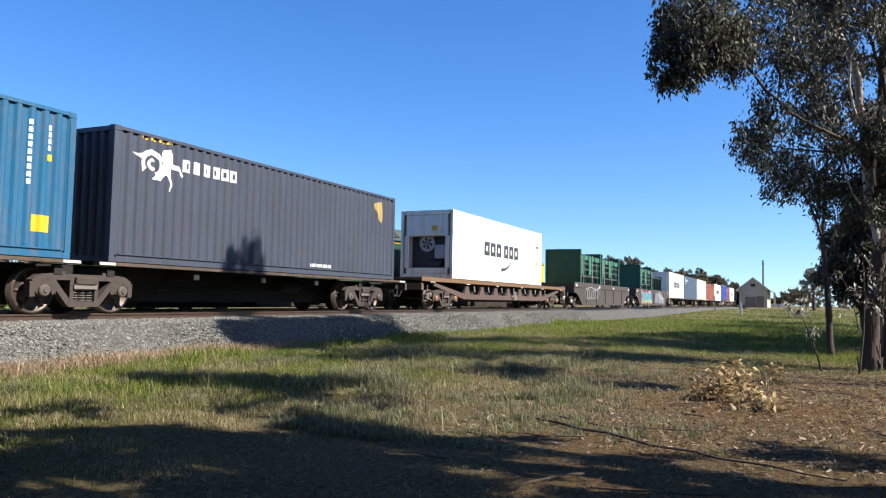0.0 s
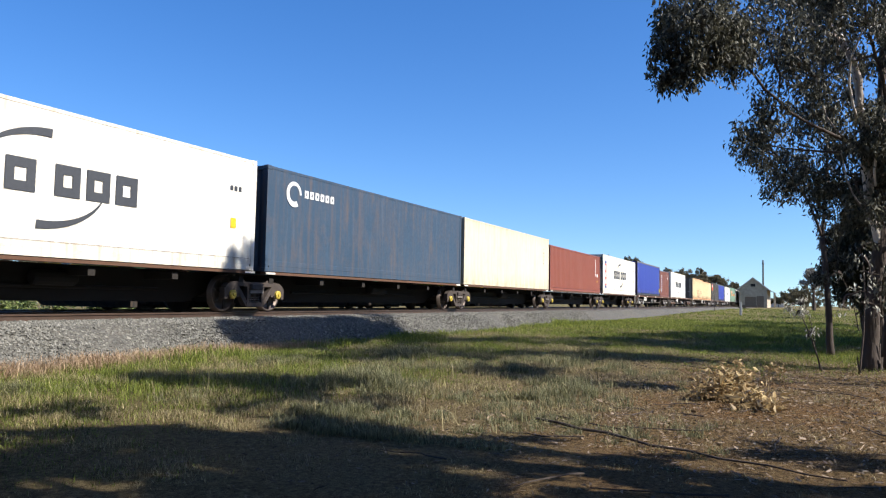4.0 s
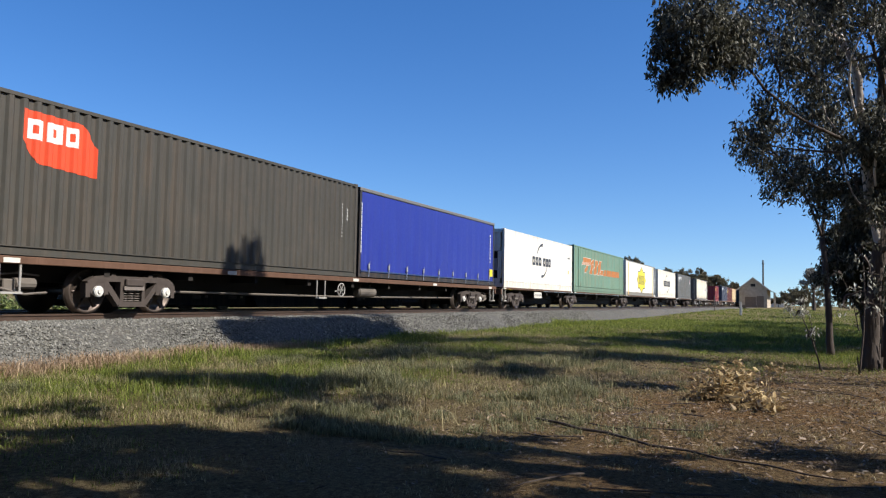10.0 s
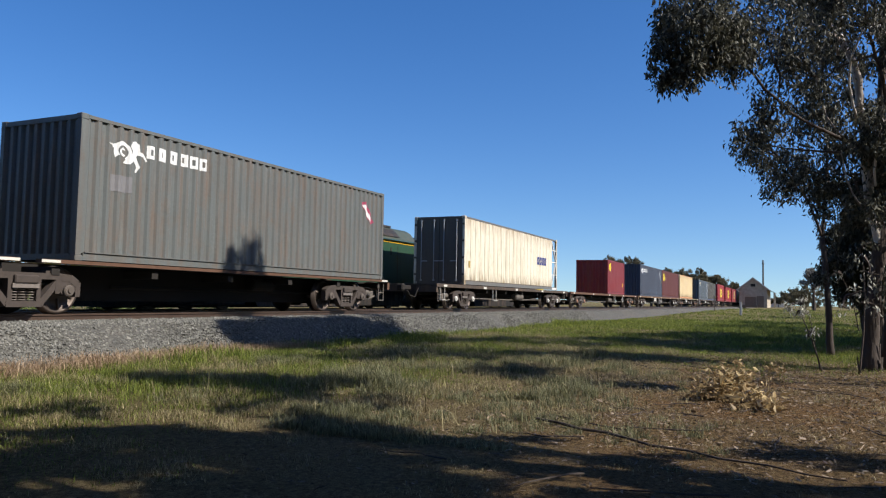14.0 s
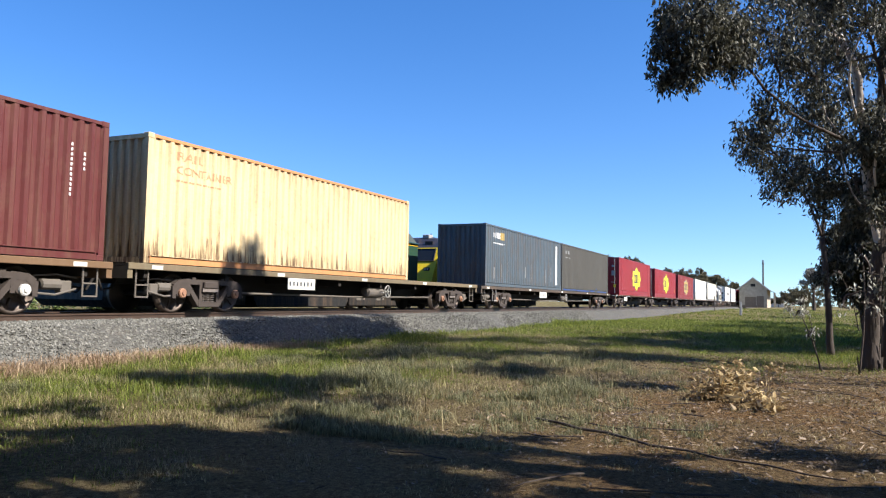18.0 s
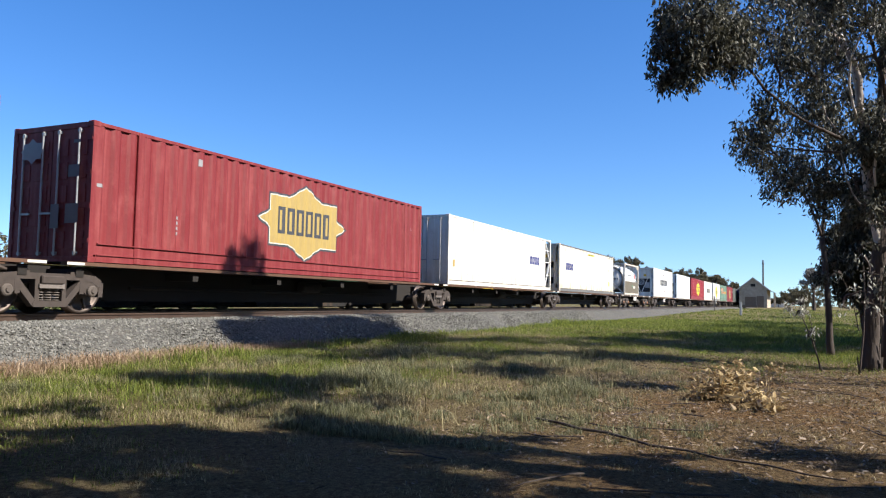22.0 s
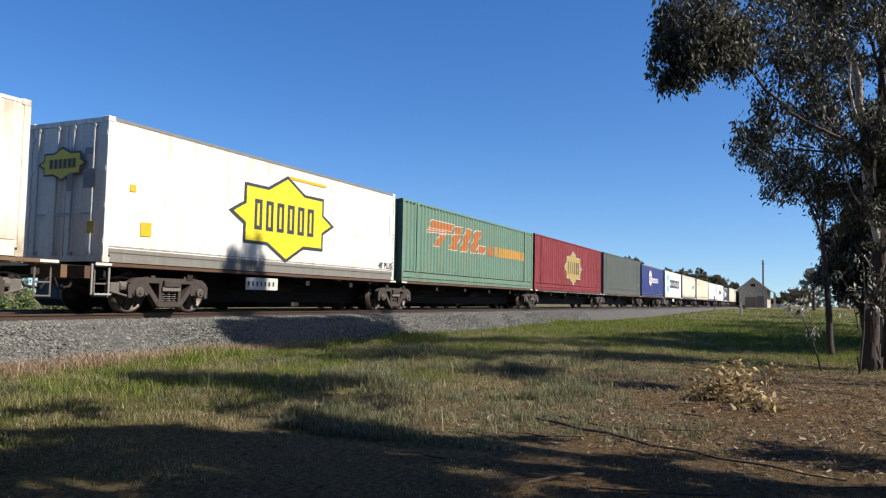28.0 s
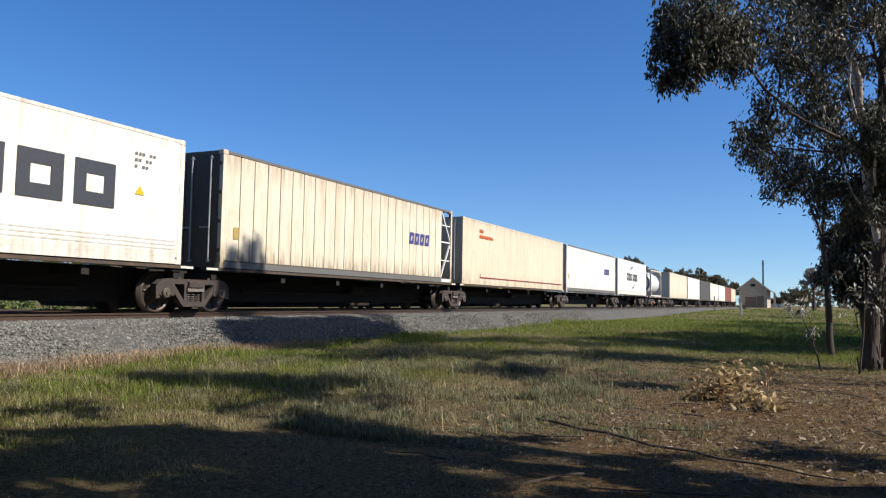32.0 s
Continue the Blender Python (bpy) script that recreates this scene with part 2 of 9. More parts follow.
def fix_normals(me):
    bm = bmesh.new()
    bm.from_mesh(me)
    bmesh.ops.recalc_face_normals(bm, faces=bm.faces[:])
    bm.to_mesh(me)
    bm.free()
    return me


def part(name, geo, mat, parent=None, label="", at=None, smooth=False):
    """One mesh object under a thing or a part. geo: a Geo, or a mesh to share."""
    me = geo if isinstance(geo, bpy.types.Mesh) else fix_normals(geo.mesh(name, mat, smooth))
    ob = new(name, me)
    if parent is not None:
        ob.parent = parent
    if at is not None:
        ob.location = at
    if label:
        ob["label"] = label
    return ob


def thing(name, at, label, category, group=""):
    ob = new(name)
    ob.empty_display_size = 0.3
    ob.location = at
    return tagged(ob, label, category, group)


MOVERS = []   # things of the train with their place at t = 0


def rolling(ob):
    MOVERS.append((ob, ob.location.copy()))
    return ob

# ---- the ground and the line ----
def ground_height(x, y):
    h = GROUND + 0.10 * noise.noise((x * 0.12, y * 0.12, 3.1)) + 0.03 * noise.noise((x * 0.7, y * 0.7, 9.0))
    if x > 60:
        h += min(1.0, (x - 60) / 60) * 0.55 * max(0, min(1, (14 - y) / 6)) if y > 8 else min(1.0, (x - 60) / 60) * 0.55
    return h


def build_ground():
    xs = [-3000, -800, -200, -60, -25] + [-15 + 0.5 * i for i in range(150)] + [62 + 4 * i for i in range(36)] + [220, 260, 320, 420, 600, 900, 1500, 4000]
    ys = [-3000, -800, -250, -80, -40, -25] + [-15 + 0.5 * i for i in range(90)] + [32, 36, 42, 50, 60, 80, 120, 200, 400, 900, 3000]
    g = Geo()
    vs = [(x, y, ground_height(x, y)) for y in ys for x in xs]
    n = len(xs)
    fs = [(j * n + i, j * n + i + 1, (j + 1) * n + i + 1, (j + 1) * n + i) for j in range(len(ys) - 1) for i in range(n - 1)]
    g.add(vs, fs)
    ob = part("ground", g, ground_material(), smooth=True)
    tagged(ob, "dry earth and patchy grass beside the railway line", "ground", kind="structure")


BED = [(-2.95, GROUND - 0.25), (-2.55, GROUND + 0.02), (-1.75, -0.20), (-1.3, -0.155), (1.3, -0.155), (1.75, -0.20), (2.6, GROUND + 0.02), (3.0, GROUND - 0.25)]


def foot_run(x):
    """How far the near foot of the main line's bank runs out."""
    return 0.62 * max(0.0, min(1.0, (12.2 - x) / 3.4))


def bed_z(dy, x=100.0):
    bed = [(BED[0][0] - foot_run(x), BED[0][1]), (BED[1][0] - foot_run(x), BED[1][1])] + BED[2:]
    for (a, za), (b, zb) in zip(bed, bed[1:]):
        if a <= dy <= b:
            return za + (zb - za) * (dy - a) / (b - a)
    return GROUND


def build_line(y0, x_from, x_to, name, drop=0.0):
    g = Geo()
    xs = [x_from] + [x for x in range(int(x_from) + 1, 90)] + list(range(90, int(x_to), 10)) + [x_to]
    rows = []
    for x in xs:
        row = []
        for k, (dy, z) in enumerate(BED):
            j = 0.16 * noise.noise((x * 0.35, dy * 2.0, y0)) if k in (1, 2, 5, 6) else 0
            out = foot_run(x) if k < 2 and drop == 0 else 0
            row.append((x, y0 + dy + j - out, z - drop + 0.04 * noise.noise((x * 0.8, dy * 3, 7))))
        rows.append(row)
    vs = [p for r in rows for p in r]
    m = len(BED)
    fs = [(i * m + k, (i + 1) * m + k, (i + 1) * m + k + 1, i * m + k + 1) for i in range(len(xs) - 1) for k in range(m - 1)]
    g.add(vs, fs)
    bed = part("ballast_" + name, g, PAINTS["bed"])
    tagged(bed, "grey crushed-stone ballast bank under the rails", "ballast", kind="structure")
    # rails: foot, web and head in section
    steel = PAINTS["rail_steel"]
    sec = [(-0.07, -0.159), (0.07, -0.159), (0.07, -0.147), (0.012, -0.132), (0.012, -0.045), (0.036, -0.036), (0.036, -0.004), (0.028, 0), (-0.028, 0), (-0.036, -0.004), (-0.036, -0.036), (-0.012, -0.045), (-0.012, -0.132), (-0.07, -0.147)]
    for sgn in (-1, 1):
        g = Geo()
        yc = y0 + sgn * 0.755
        n = len(sec)
        ends = [x_from, x_to]
        g.add([(x, yc + a, b - drop) for x in ends for a, b in sec], [(i, (i + 1) % n, n + (i + 1) % n, n + i) for i in range(n)])
        r = part("rail", g, steel, None)
        tagged(r, "worn steel rail, rusty on its web and bright on top", "rail", "rails", "structure")
    # sleepers
    g = Geo().box(-0.12, 0.12, -1.3, 1.3, -0.22, 0.0, 0.02)
    me = fix_normals(g.mesh("sleeper", PAINTS["sleeper"]))
    x = x_from + 0.3
    k = 0
    rest = Geo()
    while x < min(x_to, 230):
        if -4 < x < 75:
            part("sleeper", me, None, bed, at=(x, y0, -0.148 - drop))
        else:
            rest.box(x - 0.12, x + 0.12, y0 - 1.3, y0 + 1.3, -0.36 - drop, -0.148 - drop)
        x += 0.62
    r = part("sleepers_far", rest, PAINTS["sleeper"], bed)
    r["kind"] = "stuff"
    return bed


def stones_on_bank(bed, y0, count, seed):
    """Loose stones lying on the bank, the nearest stretch only."""
    rng = np.random.default_rng(seed)
    u = rng.random(count)
    x = 4 + 44 * u ** 1.6
    dy = -0.85 - (1.87 + np.array([foot_run(a) for a in x])) * rng.random(count)
    size = rng.uniform(0.017, 0.044, count)
    base = np.array([(1, 0, 0), (-1, 0, 0), (0, 1, 0), (0, -1, 0), (0, 0, 1), (0, 0, -1)], float)
    tri = np.array([(0, 2, 4), (2, 1, 4), (1, 3, 4), (3, 0, 4), (2, 0, 5), (1, 2, 5), (3, 1, 5), (0, 3, 5)])
    jig = rng.uniform(0.7, 1.2, (count, 6, 1)) * base[None] + rng.normal(0, 0.24, (count, 6, 3))
    ang = rng.uniform(0, 6.28, count)
    c, s = np.cos(ang), np.sin(ang)
    rot = np.zeros((count, 3, 3))
    rot[:, 0, 0], rot[:, 0, 1], rot[:, 1, 0], rot[:, 1, 1], rot[:, 2, 2] = c, -s, s, c, 0.8
    z = np.array([bed_z(d, a) for d, a in zip(dy, x)])
    pts = np.einsum("nij,nkj->nki", rot, jig) * size[:, None, None] + np.stack([x, y0 + dy, z + size * 0.3], 1)[:, None, :]
    me = bpy.data.meshes.new("ballast_stones")
    faces = (tri[None] + 6 * np.arange(count)[:, None, None]).reshape(-1, 3)
    me.from_pydata(pts.reshape(-1, 3).tolist(), [], faces.tolist())
    me.materials.append(PAINTS["stone"])
    ob = part("ballast_stones", me, None, bed)
    ob["kind"] = "stuff"


# ---- containers ----
W = 2.438
LENGTH = {}
RIBS = {}     # boxes with corrugated sides: where the ribs begin and end, their number and depth


def corrugated(x0, x1, z0, z1, y, depth=0.045, pitch=0.278, out=-1):
    """A trapezoid-corrugated sheet along x; out is the sign of y of its outer face."""
    g = Geo()
    n = max(2, round((x1 - x0) / pitch))
    p = (x1 - x0) / n
    prof = []
    for i in range(n):
        a = x0 + i * p
        prof += [(a, 0), (a + 0.30 * p, 0), (a + 0.48 * p, 1), (a + 0.82 * p, 1)]
    prof.append((x1, 0))
    vs = [(x, y - out * depth * d, z) for x, d in prof for z in (z0, z1)]
    fs = [(2 * i, 2 * i + 2, 2 * i + 3, 2 * i + 1) for i in range(len(prof) - 1)]
    return g.add(vs, fs)


def corrugated_end(y0, y1, z0, z1, x, depth=0.065, pitch=0.25, out=-1):
    g = Geo()
    n = max(2, round((y1 - y0) / pitch))
    p = (y1 - y0) / n
    prof = []
    for i in range(n):
        a = y0 + i * p
        prof += [(a, 0), (a + 0.3 * p, 0), (a + 0.5 * p, 1), (a + 0.8 * p, 1)]
    prof.append((y1, 0))
    vs = [(x - out * depth * d, y, z) for y, d in prof for z in (z0, z1)]
    return g.add(vs, [(2 * i, 2 * i + 2, 2 * i + 3, 2 * i + 1) for i in range(len(prof) - 1)])


SHARED = {}


def shared(key, make, mat, smooth=False):
    key = (*key, mat.name)
    if key not in SHARED:
        SHARED[key] = fix_normals(make().mesh(key[0], mat, smooth))
    return SHARED[key]


def box_frame(root, L, H, mat, rails, posts=0.13):
    """Castings, posts, rails and floor that all boxes have."""
    x, y = L / 2, W / 2
    for sx in (-1, 1):
        for sy in (-1, 1):
            a, b = sorted((sx * x, sx * (x - posts)))
            c, d = sorted((sy * y, sy * (y - 0.11)))
            part("corner_post", shared(("corner_post", L, H, sx, sy), lambda: Geo().box(a, b, c, d, 0.12, H - 0.12), mat), None, root)
            for z0 in (0, H - 0.118):
                a2, b2 = sorted((sx * (x + 0.004), sx * (x - 0.178)))
                c2, d2 = sorted((sy * (y + 0.004), sy * (y - 0.162)))
                part("corner_casting", shared(("corner_casting", L, H, sx, sy, z0), lambda: Geo().box(a2, b2, c2, d2, z0, z0 + 0.118, 0.012), mat), None, root)
    for sy in (-1, 1):
        c, d = sorted((sy * (y - 0.004), sy * (y - 0.07)))
        part("bottom_rail", shared(("bottom_rail", L, H, sy), lambda: Geo().box(-x + 0.178, x - 0.178, c, d, 0.015, 0.165), rails), None, root)
        part("top_rail", shared(("top_rail", L, H, sy), lambda: Geo().box(-x + 0.178, x - 0.178, c, d, H - 0.085, H - 0.015), rails), None, root)
    part("floor", shared(("floor", L), lambda: Geo().box(-x + 0.1, x - 0.1, -y + 0.075, y - 0.075, 0.05, 0.15), PAINTS["under"]), None, root)


def door_end(root, L, H, mat, sx=-1, rib=True):
    """Two leaves with locking bars at one end."""
    x = sx * (L / 2 - 0.02)
    bar = PAINTS["galvanised"]
    for sy in (-1, 1):
        def leaf():
            g = Geo()
            a, b = sorted((x, x - sx * 0.05))
            c, d = sorted((sy * 0.012, sy * (W / 2 - 0.115)))
            g.box(a, b, c, d, 0.13, H - 0.13)
            if rib:
                for i in range(5):
                    z0 = 0.28 + i * (H - 0.5) / 5
                    for k in range(2):
                        yy = sorted((sy * (0.1 + k * 0.55), sy * (0.1 + k * 0.55 + 0.4)))
                        xx = sorted((x, x + sx * 0.018))
                        g.box(xx[0], xx[1], yy[0], yy[1], z0, z0 + (H - 0.5) / 5 - 0.12, 0.008)
            return g
        door = part("door", shared(("door", L, H, sx, sy, rib), leaf, mat), None, root)
        for k in (0.22, 0.83):
            y = sy * (k + 0.02)
            part("locking_bar", shared(("locking_bar", L, H, sx, sy, k), lambda: Geo().tube([(x + sx * 0.045, y, 0.14), (x + sx * 0.045, y, H - 0.14)], 0.021, 8)
                 .box(*sorted((x, x + sx * 0.06)), y - 0.04, y + 0.04, 0.16, 0.22).box(*sorted((x, x + sx * 0.06)), y - 0.04, y + 0.04, H - 0.22, H - 0.16)
                 .box(*sorted((x + sx * 0.04, x + sx * 0.07)), *sorted((y, y - sy * 0.3)), 1.0, 1.04), bar), None, door)
        for i in range(4):
            z = 0.4 + i * (H - 0.8) / 3
            part("hinge", shared(("hinge", L, H, sx, sy, i), lambda: Geo().box(*sorted((x, x + sx * 0.03)), *sorted((sy * (W / 2 - 0.17), sy * (W / 2 - 0.02))), z, z + 0.09), mat), None, door)
    for nm, z0, z1 in (("door_sill", 0.02, 0.125), ("door_header", H - 0.125, H - 0.02)):
        part(nm, shared((nm, L, H, sx), lambda: Geo().box(*sorted((sx * (L / 2), sx * (L / 2 - 0.09))), -W / 2 + 0.165, W / 2 - 0.165, z0, z1), mat), None, root)


def closed_end(root, L, H, mat, sx=1, corr=True):
    if corr:
        part("end_wall", shared(("end_wall", L, H, sx), lambda: corrugated_end(-W / 2 + 0.11, W / 2 - 0.11, 0.12, H - 0.12, sx * (L / 2 - 0.02), out=sx), mat), None, root)
    else:
        part("end_wall", shared(("end_wall_flat", L, H, sx), lambda: Geo().box(*sorted((sx * (L / 2 - 0.03), sx * (L / 2 - 0.08))), -W / 2 + 0.11, W / 2 - 0.11, 0.12, H - 0.12), mat), None, root)
    for nm, z0, z1 in (("end_sill", 0.02, 0.14), ("end_header", H - 0.12, H - 0.02)):
        part(nm, shared((nm, L, H, sx), lambda: Geo().box(*sorted((sx * (L / 2 - 0.004), sx * (L / 2 - 0.1))), -W / 2 + 0.165, W / 2 - 0.165, z0, z1), mat), None, root)


def cooling_end(root, L, H, mat, sx=-1, braces=False):
    """The machinery end of a refrigerated box: recess, fan, compressor, control box."""
    x = sx * L / 2
    wht, dk = mat, PAINTS["machine_dark"]
    seg = lambda a, b: sorted((x - sx * a, x - sx * b))
    unit = part("cooling_unit", shared(("cooling_unit", L, H, sx), lambda: Geo().box(*seg(0.03, 0.45), -0.98, 0.98, H * 0.62, H - 0.2, 0.02).box(*seg(0.05, 0.4), -0.98, 0.98, 0.2, 0.45, 0.02)
                .box(*seg(0.05, 0.4), -1.05, -0.85, 0.45, H * 0.62).box(*seg(0.05, 0.4), 0.85, 1.05, 0.45, H * 0.62), wht), None, root)
    part("recess", shared(("recess", L, H, sx), lambda: Geo().box(*seg(0.40, 0.46), -1.1, 1.1, 0.12, H - 0.12), dk), None, unit)
    part("fan", shared(("fan", L, H, sx), lambda: Geo().lathe((x - sx * 0.33, 0.1, H * 0.52), [(-0.04, 0.36), (0.03, 0.36), (0.03, 0.28), (0.0, 0.26), (0.0, 0.08), (0.04, 0.06)], 20, "x"), PAINTS["galvanised"]), None, unit)
    part("fan_blades", shared(("fan_blades", L, H, sx), lambda: Geo().add([(x - sx * 0.29, 0.1 + 0.25 * math.cos(a) , H * 0.52 + 0.25 * math.sin(a)) for a in [k * math.pi / 6 for k in range(12)]] + [(x - sx * 0.28, 0.1, H * 0.52)],
         [(k, k + 1, 12) for k in range(0, 11, 2)]), dk), None, unit)
    part("compressor", shared(("compressor", L, H, sx), lambda: Geo().lathe((x - sx * 0.22, -0.35, 0.62), [(-0.3, 0.1), (-0.26, 0.16), (0.26, 0.16), (0.3, 0.1)], 14, "y").box(*seg(0.1, 0.35), -0.75, 0.1, 0.45, 0.5), dk), None, unit)
    part("control_box", shared(("control_box", L, H, sx), lambda: Geo().box(*seg(0.08, 0.36), -0.82, -0.35, 0.85, 1.42, 0.02), PAINTS["galvanised"]), None, unit)
    for y0, y1 in ((-0.75, -0.15), (0.2, 0.75)):
        part("access_panel", shared(("access_panel", L, H, sx, y0), lambda: Geo().box(*seg(0.015, 0.035), y0, y1, H * 0.68, H - 0.3, 0.006), wht), None, unit)
    part("warning_sticker", shared(("warning_sticker", L, H, sx), lambda: Geo().box(*seg(0.008, 0.0145), -0.5, -0.25, H * 0.70, H * 0.70 + 0.2), PAINTS["sticker_yellow"]), None, unit)
    if braces:
        for sy in (-1, 1):
            part("brace", shared(("brace", L, H, sx, sy), lambda: Geo().beam((x - sx * 0.03, sy * 1.0, H - 0.2), (x - sx * 0.03, sy * 0.05, 0.45), 0.06), wht), None, root)
    for nm, z0, z1 in (("end_sill", 0.02, 0.2), ("end_header", H - 0.2, H - 0.02)):
        part(nm, shared((nm + "_cool", L, H, sx), lambda: Geo().box(*seg(0.0, 0.1), -W / 2 + 0.165, W / 2 - 0.165, z0, z1), wht), None, root)


def open_frame_end(root, L, H, mat, sx=1):
    """A bare generator frame that stands off the end wall."""
    x, x2 = sx * (L / 2), sx * (L / 2 - 0.95)
    part("bulkhead", shared(("bulkhead", L, H, sx), lambda: Geo().box(*sorted((x2, x2 - sx * 0.06)), -W / 2 + 0.05, W / 2 - 0.05, 0.1, H - 0.1), mat), None, root)
    for sy in (-1, 1):
        y = sy * (W / 2 - 0.06)
        part("frame_side", shared(("frame_side", L, H, sx, sy), lambda: Geo().beam((x2, y, H - 0.06), (x, y, H - 0.06), 0.08).beam((x2, y, 0.08), (x, y, 0.08), 0.12).beam((x2, y, 0.2), (x - sx * 0.06, y, H * 0.55), 0.06)
             .beam((x2, y, H - 0.1), (x - sx * 0.06, y, H * 0.55), 0.06).beam((x2, y, H * 0.55), (x, y, H * 0.55), 0.05).beam((x2, y, H * 0.3), (x, y, H * 0.3), 0.04).beam((x2, y, H * 0.78), (x, y, H * 0.78), 0.04), mat), None, root)


def roof(root, L, H, mat, flat=False):
    if flat:
        part("roof", shared(("roof_flat", L, H), lambda: Geo().box(-L / 2 + 0.1, L / 2 - 0.1, -W / 2 + 0.05, W / 2 - 0.05, H - 0.06, H - 0.012), mat), None, root)
    else:
        def make():
            g = Geo()
            n = round((L - 0.3) / 0.21)
            p = (L - 0.3) / n
            prof = []
            for i in range(n):
                a = -L / 2 + 0.15 + i * p
                prof += [(a, 0), (a + 0.3 * p, 0), (a + 0.5 * p, 1), (a + 0.8 * p, 1)]
            prof.append((L / 2 - 0.15, 0))
            return g.add([(x, y, H - 0.018 - 0.022 * d) for x, d in prof for y in (-W / 2 + 0.06, W / 2 - 0.06)], [(2 * i, 2 * i + 2, 2 * i + 3, 2 * i + 1) for i in range(len(prof) - 1)])
        part("roof", shared(("roof", L, H), make, mat), None, root)


def container(s, L, H, z, kind, mat, front, back, label, category="shipping container", lip=None, pitch=0.0):
    """One box of the train; s: its leading end at t = 0. kind: dry, cold, ribbed, curtain or long."""
    root = thing("shipping_container", (s + L / 2, SIDE + W / 2, z), label, category, "containers on the train")
    box_frame(root, L, H, mat if kind != "curtain" else lip, lip or mat)
    x0, x1 = -L / 2 + 0.13, L / 2 - 0.13
    pitch = pitch or (0.41 if kind == "long" else 0.278)
    depth = 0.055 if pitch == 0.29 else 0.042 if kind == "long" else 0.045
    if back == "frame":
        x1 -= 0.86
    if front == "frame":
        x0 += 0.86
    for sy in (-1, 1):
        y = sy * (W / 2 - 0.012)
        if kind == "dry":
            part("side_panel", shared(("side_panel", L, H, sy, x0, x1), lambda: corrugated(x0, x1, 0.16, H - 0.08, y, depth, pitch, sy), mat), None, root)
            if sy < 0:
                part("rail_lip", shared(("rail_lip", L), lambda: Geo().box(-L / 2 + 0.2, L / 2 - 0.2, -W / 2 - 0.028, -W / 2 + 0.02, 0.165, 0.185), mat), None, root)
        elif kind == "long":
            part("side_panel", shared(("side_panel_long", L, H, sy), lambda: corrugated(x0, x1, 0.38, H - 0.08, y, depth, pitch, sy), mat), None, root)
            if sy < 0:
                part("rail_lip", shared(("rail_lip_long", L), lambda: Geo().box(-L / 2 + 0.2, L / 2 - 0.2, -W / 2 - 0.028, -W / 2 + 0.02, 0.375, 0.395).box(-L / 2 + 0.2, L / 2 - 0.2, -W / 2 - 0.024, -W / 2 + 0.02, 0.15, 0.168), mat), None, root)
            part("skirt", shared(("skirt", L, H, sy), lambda: Geo().box(x0, x1, *sorted((y, y - sy * 0.04)), 0.16, 0.385), mat), None, root)
            for px in (-L / 2 + 1.25, L / 2 - 1.25):
                part("lifting_post", shared(("lifting_post", L, H, sy, px), lambda: Geo().box(px - 0.09, px + 0.09, *sorted((sy * (W / 2 + 0.006), y - sy * 0.06)), 0.02, H - 0.02, 0.01), mat), None, root)
        elif kind == "cold":
            part("side_panel", shared(("side_panel_cold", L, H, sy, x0, x1), lambda: Geo().box(x0, x1, *sorted((y, y - sy * 0.06)), 0.2, H - 0.08), mat), None, root)
            part("kick_plate", shared(("kick_plate", L, H, sy, x0, x1), lambda: Geo().box(x0, x1, *sorted((y + sy * 0.006, y - sy * 0.05)), 0.165, 0.30, 0.004), lip or mat), None, root)
        elif kind == "ribbed":
            n = round((x1 - x0) / (0.55 if mat in (PAINTS["c_yellowed"], PAINTS["c_grimy"]) else 0.61))
            p = (x1 - x0) / n
            part("side_panel", shared(("side_panel_rib", L, H, sy, x0, x1), lambda: Geo().box(x0, x1, *sorted((y - sy * 0.018, y - sy * 0.06)), 0.16, H - 0.08), PAINTS["grime"]), None, root)
            for i in range(n):
                a = x0 + i * p
                part("panel", shared(("panel_rib", L, H, sy, i, x0, x1), lambda: Geo().box(a + 0.016, a + p - 0.016, *sorted((y, y - sy * 0.022)), 0.2, H - 0.1, 0.005), mat), None, root)
        elif kind == "curtain":
            part("curtain", shared(("curtain", L, H, sy), lambda: curtain_sheet(x0, x1, 0.22, H - 0.11, y, sy), mat), None, root)
            part("curtain_rail", shared(("curtain_rail", L, H, sy), lambda: Geo().box(-L / 2, L / 2, *sorted((sy * (W / 2 + 0.02), sy * (W / 2 - 0.08))), H - 0.12, H + 0.0, 0.02), PAINTS["alloy_dark"]), None, root)
            if sy < 0:
                n = 18 if mat is PAINTS["c_deepblue"] else 9
                part("hook_rail", shared(("hook_rail", L, H), lambda: Geo().box(x0, x1, y - 0.03, y - 0.004, 0.19, 0.235), PAINTS["c_blue_rail"]), None, root)
                for i in range(n):
                    a = x0 + 0.5 + i * (x1 - x0 - 1.0) / (n - 1)
                    strap = part("strap", shared(("strap", L, H, i), lambda: Geo().beam((a, y - 0.025, 0.02), (a + 0.05, y - 0.03, 0.52 if n == 9 else 0.66), 0.04 if n == 9 else 0.026, 0.012, (0, 1, 0)), PAINTS["strap"]), None, root)
                    if n == 18:
                        part("strap_tail", shared(("strap_tail", L, H, i), lambda: Geo().beam((a + 0.01, y - 0.045, 0.3), (a - 0.13, y - 0.04, 0.03), 0.022, 0.01, (0, 1, 0)), PAINTS["strap"]), None, strap)
                    part("buckle", shared(("buckle", L, H, i), lambda: Geo().box(a - 0.035, a + 0.045, y - 0.05, y - 0.02, *((0.3, 0.46) if n == 9 else (0.22, 0.31)), 0.008), PAINTS["galvanised"]), None, strap)
    roof(root, L, H, mat, kind in ("cold", "ribbed", "curtain"))
